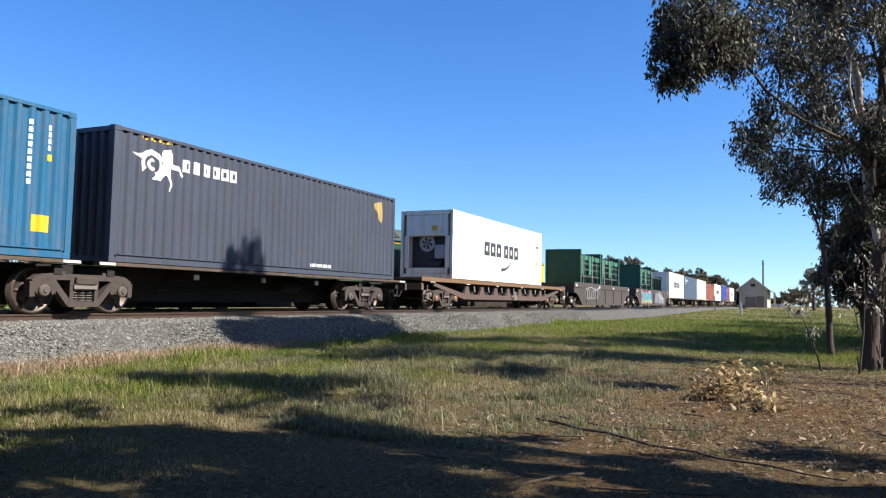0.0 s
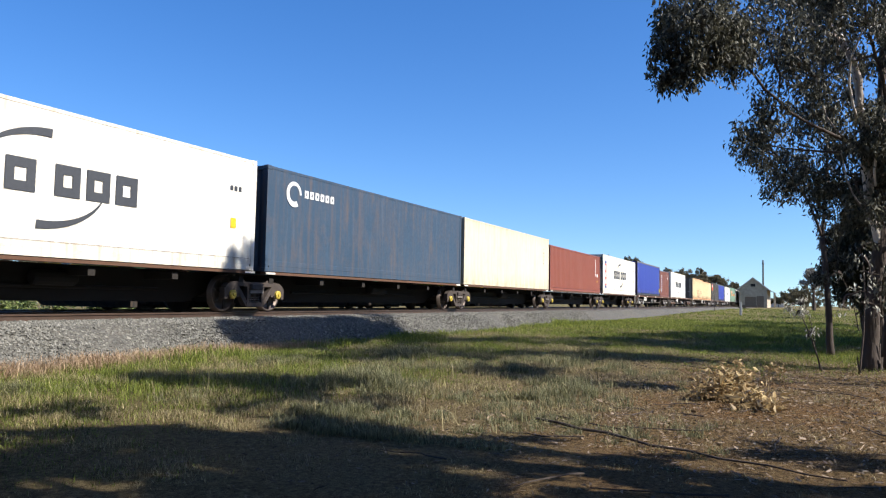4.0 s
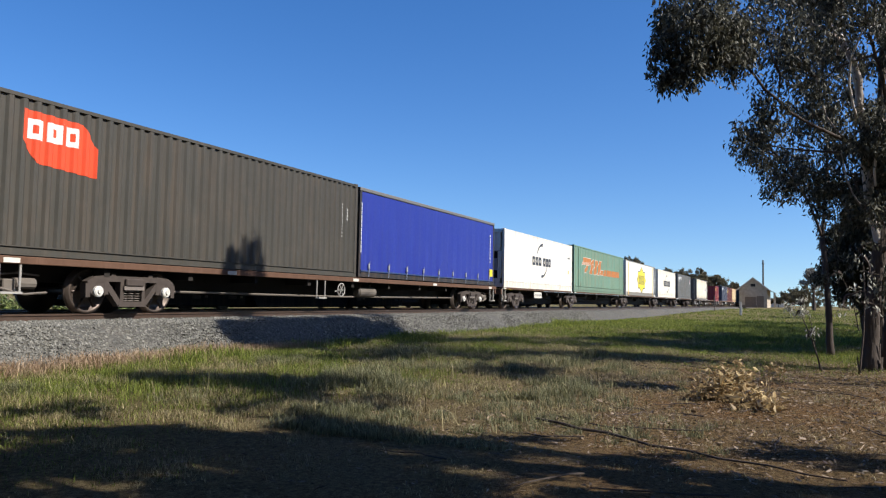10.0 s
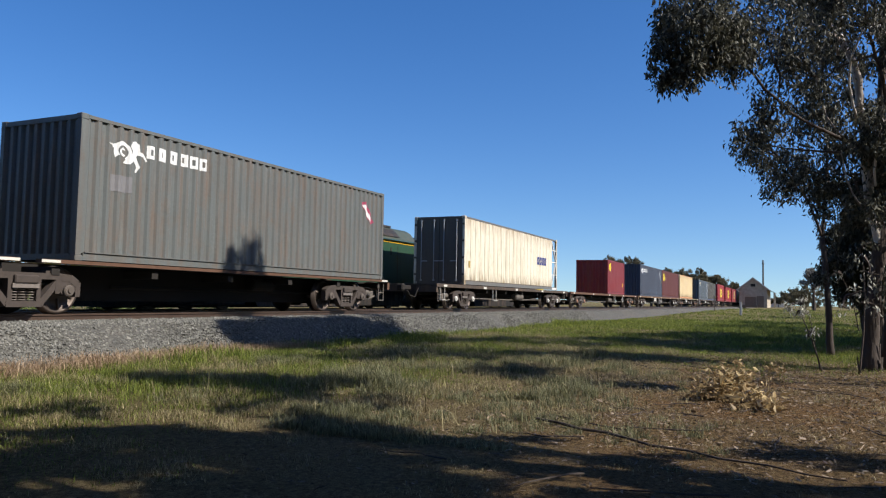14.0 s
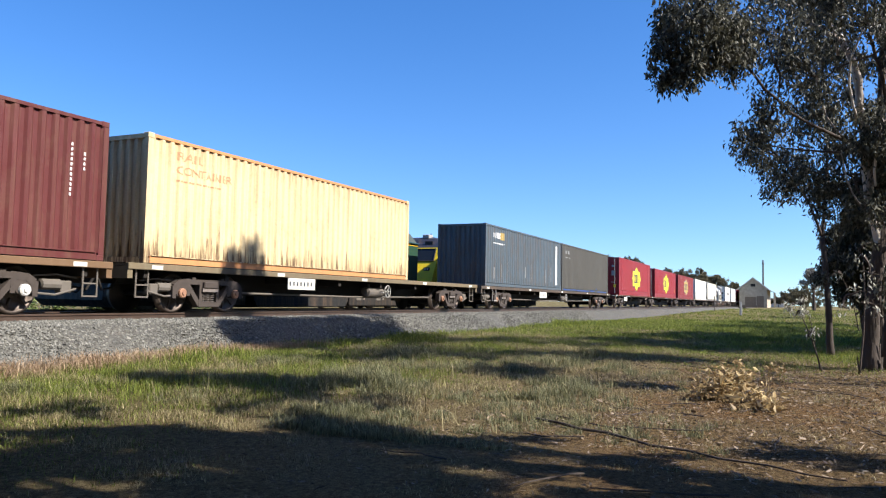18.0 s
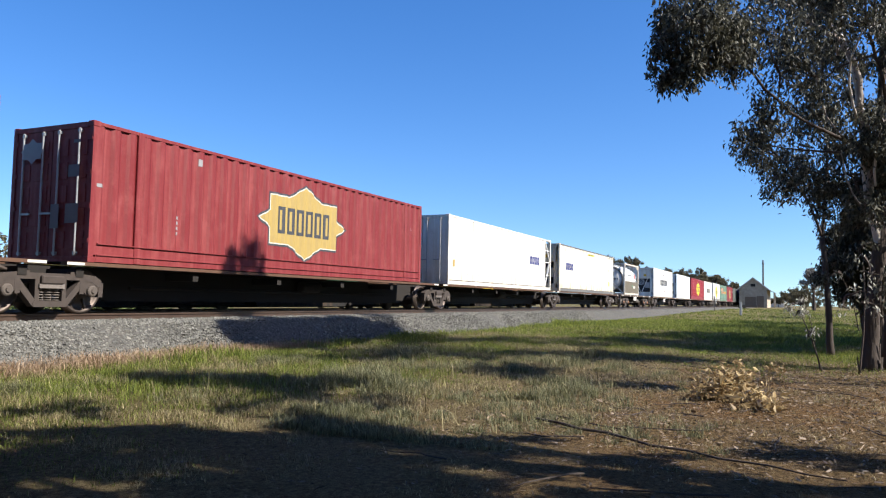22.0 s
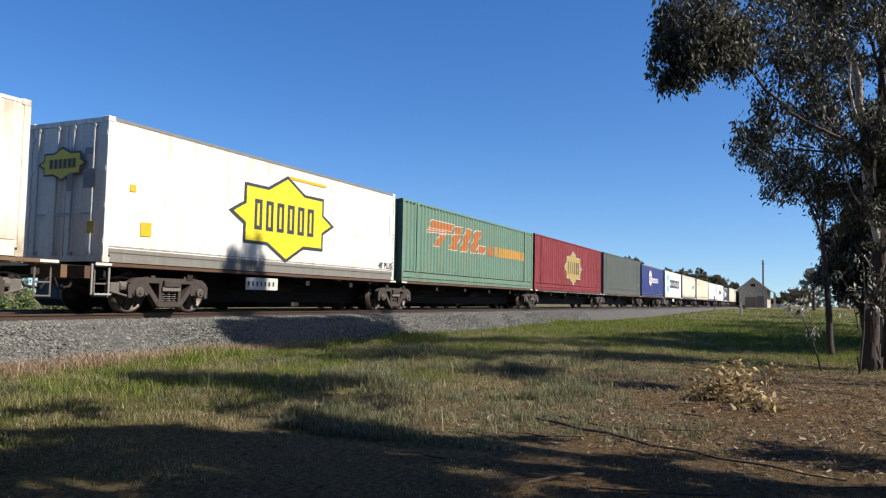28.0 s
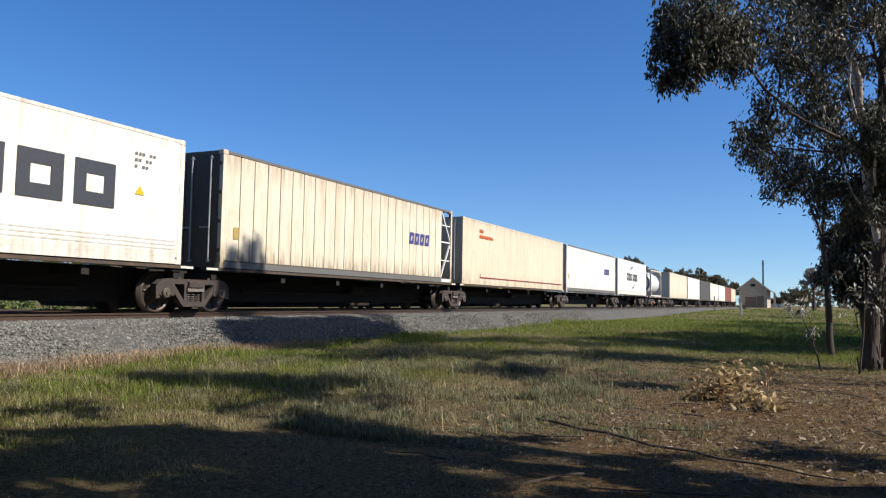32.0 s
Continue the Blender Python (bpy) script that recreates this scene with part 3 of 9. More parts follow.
    for end, sx in ((front, -1), (back, 1)):
        if end == "door":
            door_end(root, L, H, PAINTS["door_grey"] if mat in (PAINTS["c_sand"], PAINTS["c_yellowed"], PAINTS["c_grimy"]) else mat, sx, kind in ("dry", "long"))
        elif end == "cool":
            cooling_end(root, L, H, mat, sx)
        elif end == "vcool":
            cooling_end(root, L, H, mat, sx, True)
        elif end == "frame":
            open_frame_end(root, L, H, PAINTS["white_frame"], sx)
        elif end == "flat":
            closed_end(root, L, H, mat, sx, False)
        else:
            closed_end(root, L, H, mat, sx)
    LENGTH[root.name] = L
    if kind in ("dry", "long"):
        RIBS[root.name] = (x0, x1, max(2, round((x1 - x0) / pitch)), depth)
    return rolling(root)


def rib_steps(ribs):
    """The breaks of a corrugated side: place along the box and depth."""
    x0, x1, n, depth = ribs
    p = (x1 - x0) / n
    out = []
    for i in range(n):
        a = x0 + i * p
        out += [(a, 0), (a + 0.30 * p, 0), (a + 0.48 * p, depth), (a + 0.82 * p, depth)]
    return out + [(x1, 0)]


def cut(pts, x, keep_right):
    """The part of an outline on one side of an upright line."""
    sg = 1 if keep_right else -1
    out = []
    for (xa, za), (xb, zb) in zip(pts, pts[1:] + pts[:1]):
        ina, inb = sg * (xa - x) >= 0, sg * (xb - x) >= 0
        if ina:
            out.append((xa, za))
        if ina != inb:
            out.append((x, za + (zb - za) * (x - xa) / (xb - xa)))
    return out


def lay(g, root, pts, proud):
    """An outline painted on the near side (x from the box's middle): flat, or bent into the ribs."""
    flat = -W / 2 - proud
    ribs = RIBS.get(root.name)
    if not ribs or max(p[1] for p in pts) < 0.2:
        return g.add([(a, flat, b) for a, b in pts], [tuple(range(len(pts)))])
    lo, hi = min(p[0] for p in pts), max(p[0] for p in pts)
    steps = rib_steps(ribs)
    for (xa, da), (xb, db) in zip(steps, steps[1:]):
        if xb <= lo or xa >= hi:
            continue
        piece = cut(pts, xa, True) if lo < xa else pts
        piece = cut(piece, xb, False) if hi > xb else piece
        if len(piece) > 2:
            g.add([(a, -W / 2 + 0.011 - proud + da + (db - da) * (a - xa) / (xb - xa), b) for a, b in piece], [tuple(range(len(piece)))])
    return g


def curtain_sheet(x0, x1, z0, z1, y, sy):
    g = Geo()
    nx, nz = 60, 8
    vs = []
    for i in range(nx + 1):
        for k in range(nz + 1):
            x, z = x0 + (x1 - x0) * i / nx, z0 + (z1 - z0) * k / nz
            fold = 0.014 * math.sin(i * 1.9) * (1 - k / nz) + 0.012 * noise.noise((x * 1.3, z * 0.6, 4))
            vs.append((x, y + sy * fold, z))
    fs = [(i * (nz + 1) + k, (i + 1) * (nz + 1) + k, (i + 1) * (nz + 1) + k + 1, i * (nz + 1) + k + 1) for i in range(nx) for k in range(nz)]
    return g.add(vs, fs)


# ---- marks on the boxes: plain shapes ----
def mark(root, name, pts_list, mat, proud=0.004, label="", end=None):
    """Flat shapes on the near side; points in metres from the leading bottom corner. end: on the leading end instead, points are (y from near side, z)."""
    L = LENGTH[root.name]
    many = len(pts_list) > 14
    geos = [Geo()]
    for i, pts in enumerate(pts_list):
        if i and not many:
            geos.append(Geo())
        if pts[0] == "ring":
            r = [(-L / 2 + a, b) for a, b in pts[1] + pts[2]]
            for fc in ((0, 1, 5, 4), (1, 2, 6, 5), (2, 3, 7, 6), (3, 0, 4, 7)):
                if end:
                    geos[-1].add([(-L / 2 - proud - 0.02, -W / 2 + L / 2 + r[k][0], r[k][1]) for k in fc], [(0, 1, 2, 3)])
                else:
                    lay(geos[-1], root, [r[k] for k in fc], proud)
        elif end:
            geos[-1].add([(-L / 2 - proud - 0.02, -W / 2 + a, b) for a, b in pts], [tuple(range(len(pts)))])
        else:
            lay(geos[-1], root, [(-L / 2 + a, b) for a, b in pts], proud)
    for g in geos:
        n = name if many or len(geos) == 1 else name.rstrip("s")
        ob = part(n, g.mesh(n, mat), None, root, label)
        if many:
            ob["kind"] = "stuff"
    return ob


def rect(x0, x1, z0, z1, lean=0.0):
    return [(x0, z0), (x1, z0), (x1 + lean, z1), (x0 + lean, z1)]


def blocks(x0, x1, z0, z1, n, gap=0.22, lean=0.0):
    """n upright bars in a row, where a word stands."""
    p = (x1 - x0) / n
    if z1 - z0 < 0.2:
        return [rect(x0 + i * p, x0 + (i + 1 - gap) * p, z0, z1, lean) for i in range(n)]
    out = []
    for i in range(n):
        # large words: upright open frames with strokes as heavy as the lettering
        a, b = x0 + i * p, x0 + (i + 1 - gap) * p
        t = min((b - a) * 0.34, (z1 - z0) * 0.30)
        out.append(("ring", rect(a, b, z0, z1, lean), rect(a + t, b - t, z0 + t, z1 - t, lean)))
    return out


def arc(cx, cz, r, a0, a1, w0, w1, n=14):
    """A curved sliver, w0 wide at its start, w1 at its end."""
    outer, inner = [], []
    for i in range(n + 1):
        t = i / n
        a = radians(a0 + (a1 - a0) * t)
        w = w0 + (w1 - w0) * t
        outer.append((cx + (r + w / 2) * math.cos(a), cz + (r + w / 2) * math.sin(a)))
        inner.append((cx + (r - w / 2) * math.cos(a), cz + (r - w / 2) * math.sin(a)))
    return outer + inner[::-1]


def oval_arc(cx, cz, rx, rz, a0, a1, w0, w1, n=16):
    """A sliver of an oval ring."""
    outer, inner = [], []
    for i in range(n + 1):
        t = i / n
        a, w = radians(a0 + (a1 - a0) * t), w0 + (w1 - w0) * t
        outer.append((cx + (rx + w / 2) * math.cos(a), cz + (rz + w / 2) * math.sin(a)))
        inner.append((cx + (rx - w / 2) * math.cos(a), cz + (rz - w / 2) * math.sin(a)))
    return outer + inner[::-1]


def star8(cx, cz, rx, rz):
    """A lozenge laid over a rectangle: four long points, four square corners between."""
    q = [(1, 0), (0.78, 0.22), (0.78, 0.63), (0.37, 0.63), (0, 1), (-0.37, 0.63), (-0.78, 0.63), (-0.78, 0.22), (-1, 0), (-0.78, -0.22), (-0.78, -0.63), (-0.37, -0.63), (0, -1), (0.37, -0.63), (0.78, -0.63), (0.78, -0.22)]
    return [(cx + rx * a, cz + rz * b) for a, b in q]

# ---- wagons ----
WHEELSETS = []
WHEEL_R = 0.46


def bogie_parts(bogie, cap_mat, frame_mat):
    for sx in (-1, 1):
        ws = part("wheelset", shared(("wheelset",), wheelset_geo, PAINTS["wheel"], True), None, bogie, at=(sx * 0.915, 0, WHEEL_R))
        WHEELSETS.append((ws, sx))
        for sy in (-1, 1):
            part("bearing_cap", shared(("bearing_cap", sy), lambda: Geo().lathe((0, sy * 1.12, 0), [(-0.05 * sy, 0.115), (0.03 * sy, 0.115), (0.05 * sy, 0.09), (0.05 * sy, 0.05), (0.075 * sy, 0.045)], 14), cap_mat), None, bogie, at=(sx * 0.915, 0, WHEEL_R))
    for sy in (-1, 1):
        part("side_frame", shared(("side_frame", sy), lambda: side_frame_geo(sy), frame_mat), None, bogie)
        part("spring_nest", shared(("spring_nest", sy), lambda: spring_geo(sy), PAINTS["spring"]), None, bogie)


def wheelset_geo():
    g = Geo()
    g.lathe((0, 0, 0), [(-1.05, 0.075), (1.05, 0.075)], 10)
    for sy in (-1, 1):
        prof = [(0.685, 0.495), (0.715, 0.487), (0.722, WHEEL_R), (0.815, WHEEL_R - 0.004), (0.82, 0.40), (0.775, 0.385), (0.77, 0.17), (0.83, 0.14), (0.83, 0.09)]
        g.lathe((0, 0, 0), [(sy * a, r) for a, r in prof] if sy > 0 else [(sy * a, r) for a, r in reversed(prof)], 28)
    # spoke-like casting marks, so that the turning shows
    for k in range(6):
        a = k * math.pi / 3
        for sy in (-1, 1):
            g.beam((0.16 * math.cos(a), sy * 0.778, 0.16 * math.sin(a)), (0.37 * math.cos(a), sy * 0.782, 0.37 * math.sin(a)), 0.05, 0.03, (0, 1, 0))
    return g


def side_frame_geo(sy):
    """Cast side frame: arched top member, round pedestal ends, V-shaped lower member."""
    g = Geo()
    y = sy * 1.02

    def b(p, q, w, h):
        g.beam((p[0], y, p[1]), (q[0], y, q[1]), w, h, (0, 0, 1) if abs(p[0] - q[0]) > 0.05 else (1, 0, 0))
    b((-0.66, 0.73), (0.66, 0.73), 0.17, 0.12)
    for sx in (-1, 1):
        b((sx * 0.64, 0.735), (sx * 0.98, 0.70), 0.17, 0.14)
        b((sx * 0.96, 0.71), (sx * 1.13, 0.60), 0.17, 0.15)
        b((sx * 1.15, 0.63), (sx * 1.14, 0.34), 0.17, 0.11)
        b((sx * 0.70, 0.70), (sx * 0.69, 0.40), 0.17, 0.10)
        b((sx * 0.74, 0.68), (sx * 0.33, 0.20), 0.16, 0.12)
        b((sx * 0.29, 0.68), (sx * 0.29, 0.20), 0.17, 0.09)
        b((sx * 1.05, 0.66), (sx * 0.78, 0.66), 0.15, 0.12)
        g.lathe((sx * 0.915, y, 0.55), [(-0.08, 0.16), (-0.08, 0.20), (0.08, 0.20), (0.08, 0.16)], 14)
        g.box(sx * 0.5 - 0.06, sx * 0.5 + 0.06, y - 0.06, y + 0.06, 0.78, 0.84)
    b((-0.36, 0.20), (0.36, 0.20), 0.18, 0.11)
    b((-0.30, 0.50), (0.30, 0.50), 0.12, 0.06)
    return g


def spring_geo(sy):
    g = Geo()
    for k in (-0.17, 0.0, 0.17):
        for i in range(5):
            z = 0.26 + i * 0.05
            g.lathe((k, sy * 1.02, z), [(0, 0.055), (0.012, 0.075), (0.024, 0.055)], 10, "z")
    g.box(-0.27, 0.27, sy * 1.02 - 0.13, sy * 1.02 + 0.13, 0.50, 0.585)
    return g


def bolster_geo():
    return Geo().box(-0.24, 0.24, -1.18, 1.18, 0.585, 0.74, 0.02).lathe((0, 0, 0.74), [(0, 0.22), (0.09, 0.2)], 16, "z").box(-0.1, 0.1, -1.0, 1.0, 0.22, 0.4)


def add_bogie(wagon, x, cap, frame):
    bogie = part("bogie", shared(("bogie",), bolster_geo, frame), None, wagon, at=(x, 0, 0))
    bogie_parts(bogie, PAINTS[cap], frame)


def coupler(wagon, x, sx):
    part("coupler", shared(("coupler", sx), lambda: Geo().box(*sorted((0, sx * 0.75)), -0.08, 0.08, 0.80, 0.96, 0.02).box(*sorted((sx * 0.6, sx * 0.86)), -0.15, 0.15, 0.74, 1.02, 0.05).tube([(sx * 0.2, -0.5, 0.85), (sx * 0.4, -0.45, 0.5), (sx * 0.7, -0.4, 0.55), (sx * 0.86, -0.35, 0.75)], 0.03, 7), PAINTS["under"]), None, wagon, at=(x, 0, 0))


def step(wagon, x, y=-1.18):
    part("step", shared(("step", y), lambda: Geo().tube([(-0.21, y, 1.02), (-0.21, y, 0.40), (0.21, y, 0.40), (0.21, y, 1.02)], 0.026, 6).box(-0.21, 0.21, y - 0.09, y + 0.05, 0.385, 0.425), PAINTS["white_rail"]), None, wagon, at=(x, 0, 0))


def end_gear(wagon, x, sx):
    """Brake levers, pipes and a hand rail at a wagon's end."""
    def make():
        g = Geo()
        g.tube([(0, -1.12, 0.98), (0, -1.12, 0.34)], 0.022, 6).tube([(-sx * 0.34, -1.12, 0.98), (-sx * 0.34, -1.12, 0.34)], 0.022, 6)
        g.beam((0, -1.12, 0.36), (-sx * 0.34, -1.12, 0.36), 0.05, 0.03).beam((0, -1.12, 0.62), (-sx * 0.34, -1.12, 0.62), 0.04, 0.03)
        g.lathe((-sx * 0.95, -0.95, 0.58), [(-0.22, 0.06), (-0.2, 0.11), (0.2, 0.11), (0.22, 0.06)], 10, "x")
        g.box(*sorted((-sx * 0.5, -sx * 0.75)), -1.02, -0.82, 0.42, 0.66, 0.02)
        g.tube([(-sx * 0.4, -1.0, 0.5), (-sx * 0.9, -1.05, 0.38), (-sx * 1.4, -1.0, 0.42)], 0.024, 6)
        g.tube([(-sx * 0.3, -0.9, 0.72), (-sx * 0.8, -0.95, 0.78), (-sx * 1.3, -0.9, 0.74)], 0.02, 6)
        return g
    part("brake_gear", shared(("end_gear", sx), make, PAINTS["grime"]), None, wagon, at=(x - sx * 0.3, 0, 0))


def brake_wheel(wagon, x):
    def make():
        g = Geo()
        n = 20
        ring = [(0.2 * math.cos(2 * math.pi * k / n), 0, 0.2 * math.sin(2 * math.pi * k / n)) for k in range(n + 1)]
        g.tube(ring, 0.018, 6, False)
        for k in range(6):
            a = k * math.pi / 3
            g.beam((0, 0, 0), (0.2 * math.cos(a), 0, 0.2 * math.sin(a)), 0.02)
        g.lathe((0, 0, 0), [(-0.03, 0.035), (0.12, 0.03)], 8)
        g.beam((-0.32, 0.03, -0.05), (0, 0.03, 0), 0.03)
        return g
    part("brake_wheel", shared(("brake_wheel",), make, PAINTS["white_rail"]), None, wagon, at=(x, -1.26, 0.66))


def number_plate(wagon, x, z, wide=1.3):
    p = part("number_board", shared(("number_board", wide), lambda: Geo().box(-wide / 2, wide / 2, -0.012, 0.012, -0.16, 0.16), PAINTS["board_white"]), None, wagon, at=(x, -W / 2 - 0.02, z))
    g = Geo()
    for k in range(7):
        a = -wide / 2 + 0.06 + k * (wide - 0.12) / 7
        g.add([(a, -0.0155, -0.06), (a + 0.07, -0.0155, -0.06), (a + 0.07, -0.0155, 0.06), (a, -0.0155, 0.06)], [(0, 1, 2, 3)])
    part("number_row", g.mesh("number_row", PAINTS["mark_dark"]), None, p)["kind"] = "stuff"


def wagon(s0, s1, deck, bogies, style, mat, cap="cap_dark", group="wagons of the train", label="", plates=(), wheel_at=None, steps=()):
    """s0, s1: its ends at t = 0; deck: height of the deck; bogies: their places."""
    mid = (s0 + s1) / 2
    root = thing("container_wagon", (mid, TRACK, 0), label, "wagon", group)
    a, b = s0 - mid, s1 - mid
    L = s1 - s0
    under = PAINTS["under"]
    w = W / 2
    if style == "spine":
        # articulated platforms: one deep centre beam and thin side rails
        cuts = [0] + [c - s0 for c in bogies[1:-1]] + [L]
        for c0, c1 in zip(cuts, cuts[1:]):
            p0, p1 = a + c0 + 0.12, a + c1 - 0.12
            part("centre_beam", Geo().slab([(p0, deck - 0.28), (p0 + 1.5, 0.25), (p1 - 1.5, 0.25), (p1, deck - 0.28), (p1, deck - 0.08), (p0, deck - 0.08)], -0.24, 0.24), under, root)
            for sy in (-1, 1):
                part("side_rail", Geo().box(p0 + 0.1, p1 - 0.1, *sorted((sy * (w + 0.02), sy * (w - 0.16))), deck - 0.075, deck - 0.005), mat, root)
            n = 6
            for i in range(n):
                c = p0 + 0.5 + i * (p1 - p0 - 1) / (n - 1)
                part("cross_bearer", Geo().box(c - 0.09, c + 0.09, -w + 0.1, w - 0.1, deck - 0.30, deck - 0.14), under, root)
            for c in (p0 + 0.3, p1 - 0.3):
                part("reflector", Geo().box(c - 0.2, c + 0.2, -w - 0.026, -w - 0.0205, deck - 0.068, deck - 0.015), PAINTS["board_white"], root)
            part("brake_gear", Geo().tube([(p0 + 2.5, -0.3, 0.55), (p1 - 2.5, -0.3, 0.55)], 0.04, 7).lathe(((p0 + p1) / 2 + 0.8, -0.45, 0.72), [(-0.5, 0.12), (-0.45, 0.16), (0.45, 0.16), (0.5, 0.12)], 12, "x"), under, root)
    elif style == "flat":
        part("deck", Geo().box(a, b, -w + 0.05, w - 0.05, deck - 0.07, deck - 0.02), mat, root)
        for sy in (-1, 1):
            part("side_sill", Geo().box(a, b, *sorted((sy * (w + 0.01), sy * (w - 0.10))), deck - 0.145, deck - 0.006, 0.01), mat, root)
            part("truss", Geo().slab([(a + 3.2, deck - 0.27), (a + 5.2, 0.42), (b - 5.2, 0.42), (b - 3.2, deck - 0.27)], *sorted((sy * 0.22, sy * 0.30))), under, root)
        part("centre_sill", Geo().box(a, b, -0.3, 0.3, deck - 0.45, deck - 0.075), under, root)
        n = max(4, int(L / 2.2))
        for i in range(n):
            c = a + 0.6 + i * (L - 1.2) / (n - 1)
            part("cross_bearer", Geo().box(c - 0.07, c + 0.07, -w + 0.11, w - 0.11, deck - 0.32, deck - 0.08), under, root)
        for i in range(5):
            c = a + 0.8 + i * (L - 1.6) / 4
            part("reflector", Geo().box(c - 0.16, c + 0.16, -w - 0.016, -w - 0.01, deck - 0.13, deck - 0.04), PAINTS["board_white"], root)
        part("air_tank", Geo().lathe(((a + b) / 2 + 1.2, -0.85, 0.62), [(-0.55, 0.1), (-0.5, 0.17), (0.5, 0.17), (0.55, 0.1)], 14, "x").beam(((a + b) / 2 + 0.9, -0.85, 0.62), ((a + b) / 2 + 0.9, -0.85, deck - 0.2), 0.05).beam(((a + b) / 2 + 1.5, -0.85, 0.62), ((a + b) / 2 + 1.5, -0.85, deck - 0.2), 0.05), PAINTS["grime"], root)
        part("brake_rod", Geo().tube([(a + 3.0, -0.7, 0.5), ((a + b) / 2, -0.75, 0.45), (b - 3.0, -0.7, 0.5)], 0.03, 6), PAINTS["grime"], root)
    elif style == "skeletal":
        part("deck", Geo().box(a, b, -w + 0.02, w - 0.02, deck - 0.10, deck - 0.02), mat, root)
        for sy in (-1, 1):
            part("side_sill", Geo().box(a, b, *sorted((sy * (w - 0.0), sy * (w - 0.10))), deck - 0.17, deck - 0.006, 0.01), mat, root)
            part("side_girder", Geo().slab([(a + 1.2, deck - 0.32), (a + 4.2, 0.44), (b - 4.2, 0.44), (b - 1.2, deck - 0.32), (b - 1.2, deck - 0.20), (b - 4.4, 0.66), (a + 4.4, 0.66), (a + 1.2, deck - 0.20)][::-1], *sorted((sy * (w - 0.08), sy * (w - 0.16)))), PAINTS["girder_brown"], root)
        n = 7
        for i in range(n):
            c = a + 4.6 + i * (L - 9.2) / (n - 1)
            part("rib", Geo().slab([(c - 0.34, 0.62), (c + 0.34, 0.62), (c + 0.22, 0.82), (c + 0.16, deck - 0.27), (c - 0.16, deck - 0.27), (c - 0.22, 0.82)], -w + 0.1, -w + 0.18), PAINTS["girder_brown"], root)
            part("hanger", Geo().tube([(c + 0.8, -w + 0.12, deck - 0.26), (c + 0.8, -w + 0.1, deck - 0.45), (c + 0.95, -w + 0.12, deck - 0.5)], 0.025, 6), PAINTS["galvanised"], root)
        # near-black sheet that stands in for the shade behind the open girder
        part("shade_sheet", Geo().box(a + 4.2, b - 4.2, -w + 0.4, -w + 0.45, 0.34, deck - 0.11), under, root)
        for i in range(6):
            c = a + 1 + i * (L - 2) / 5
            part("reflector", Geo().box(c - 0.2, c + 0.2, -w + 0.012, -w + 0.018, deck - 0.2, deck - 0.08), PAINTS["board_white"], root)
        part("centre_sill", Geo().box(a, b, -0.3, 0.3, deck - 0.5, deck - 0.105), under, root)
    elif style == "well":
        z0, z1 = 0.24, deck
        for sy in (-1, 1):
            y0, y1 = sorted((sy * (w + 0.16), sy * (w + 0.06)))
            part("well_side", Geo().slab([(a + 0.9, 1.02), (a + 1.5, 0.98), (a + 2.0, 0.82), (a + 2.5, 0.50), (a + 2.9, z0), (b - 2.9, z0), (b - 2.5, 0.50), (b - 2.0, 0.82), (b - 1.5, 0.98), (b - 0.9, 1.02), (b - 0.9, z1), (a + 0.9, z1)], y0, y1), mat, root)
            part("top_rail", Geo().box(a + 0.88, b - 0.88, *sorted((sy * (w + 0.20), sy * (w + 0.0))), z1 - 0.36, z1 - 0.02, 0.02), mat, root)
            part("bottom_rail", Geo().box(a + 2.8, b - 2.8, *sorted((sy * (w + 0.19), sy * (w + 0.02))), z0 - 0.04, z0 + 0.08), mat, root)
            for c in (a + 3.9, a + 6.8, (a + b) / 2, b - 6.8, b - 3.9):
                part("stiffener", Geo().box(c - 0.05, c + 0.05, *sorted((sy * (w + 0.19), sy * (w + 0.15))), z0 + 0.05, z1 - 0.4), mat, root)
        part("well_floor", Geo().box(a + 3.4, b - 3.4, -w - 0.05, w + 0.05, z0, z0 + 0.12), under, root)
        for sx, e in ((-1, a), (1, b)):
            part("end_platform", Geo().box(*sorted((e - sx * 0.9, e - sx * 3.4)), -w - 0.05, w + 0.05, 0.98, 1.10), mat, root)
            part("end_box", Geo().box(*sorted((e, e - sx * 0.95)), -0.8, 0.8, 1.0, 1.36, 0.02), mat, root)
            part("end_wall", Geo().box(*sorted((e - sx * 0.95, e - sx * 1.07)), -w - 0.04, w + 0.04, 1.1, z1 - 0.06), mat, root)
        for i, c in enumerate((a + 1.3, a + 7.5, b - 7.0, b - 1.3)):
            part("reflector", Geo().box(c - 0.2, c + 0.2, -w - 0.215, -w - 0.205, z1 - 0.28, z1 - 0.14), PAINTS["board_white"], root)
    for x in bogies:
        add_bogie(root, x - mid, cap, PAINTS["bogie_steel"])
    for sx, e in ((-1, a), (1, b)):
        coupler(root, e, sx)
        if s0 > 20 and style != "well":
            end_gear(root, e, sx)
        part("head_stock", Geo().box(*sorted((e, e - sx * 0.14)), -w + 0.02, w - 0.02, min(deck, 1.12) - 0.34, min(deck, 1.12) - 0.09), mat, root)
    for x in plates:
        number_plate(root, x - mid, min(deck, 1.2) - (0.315 if style != "well" else -0.05))
    if wheel_at:
        brake_wheel(root, wheel_at - mid)
    for x in steps:
        step(root, x - mid)
    return rolling(root)


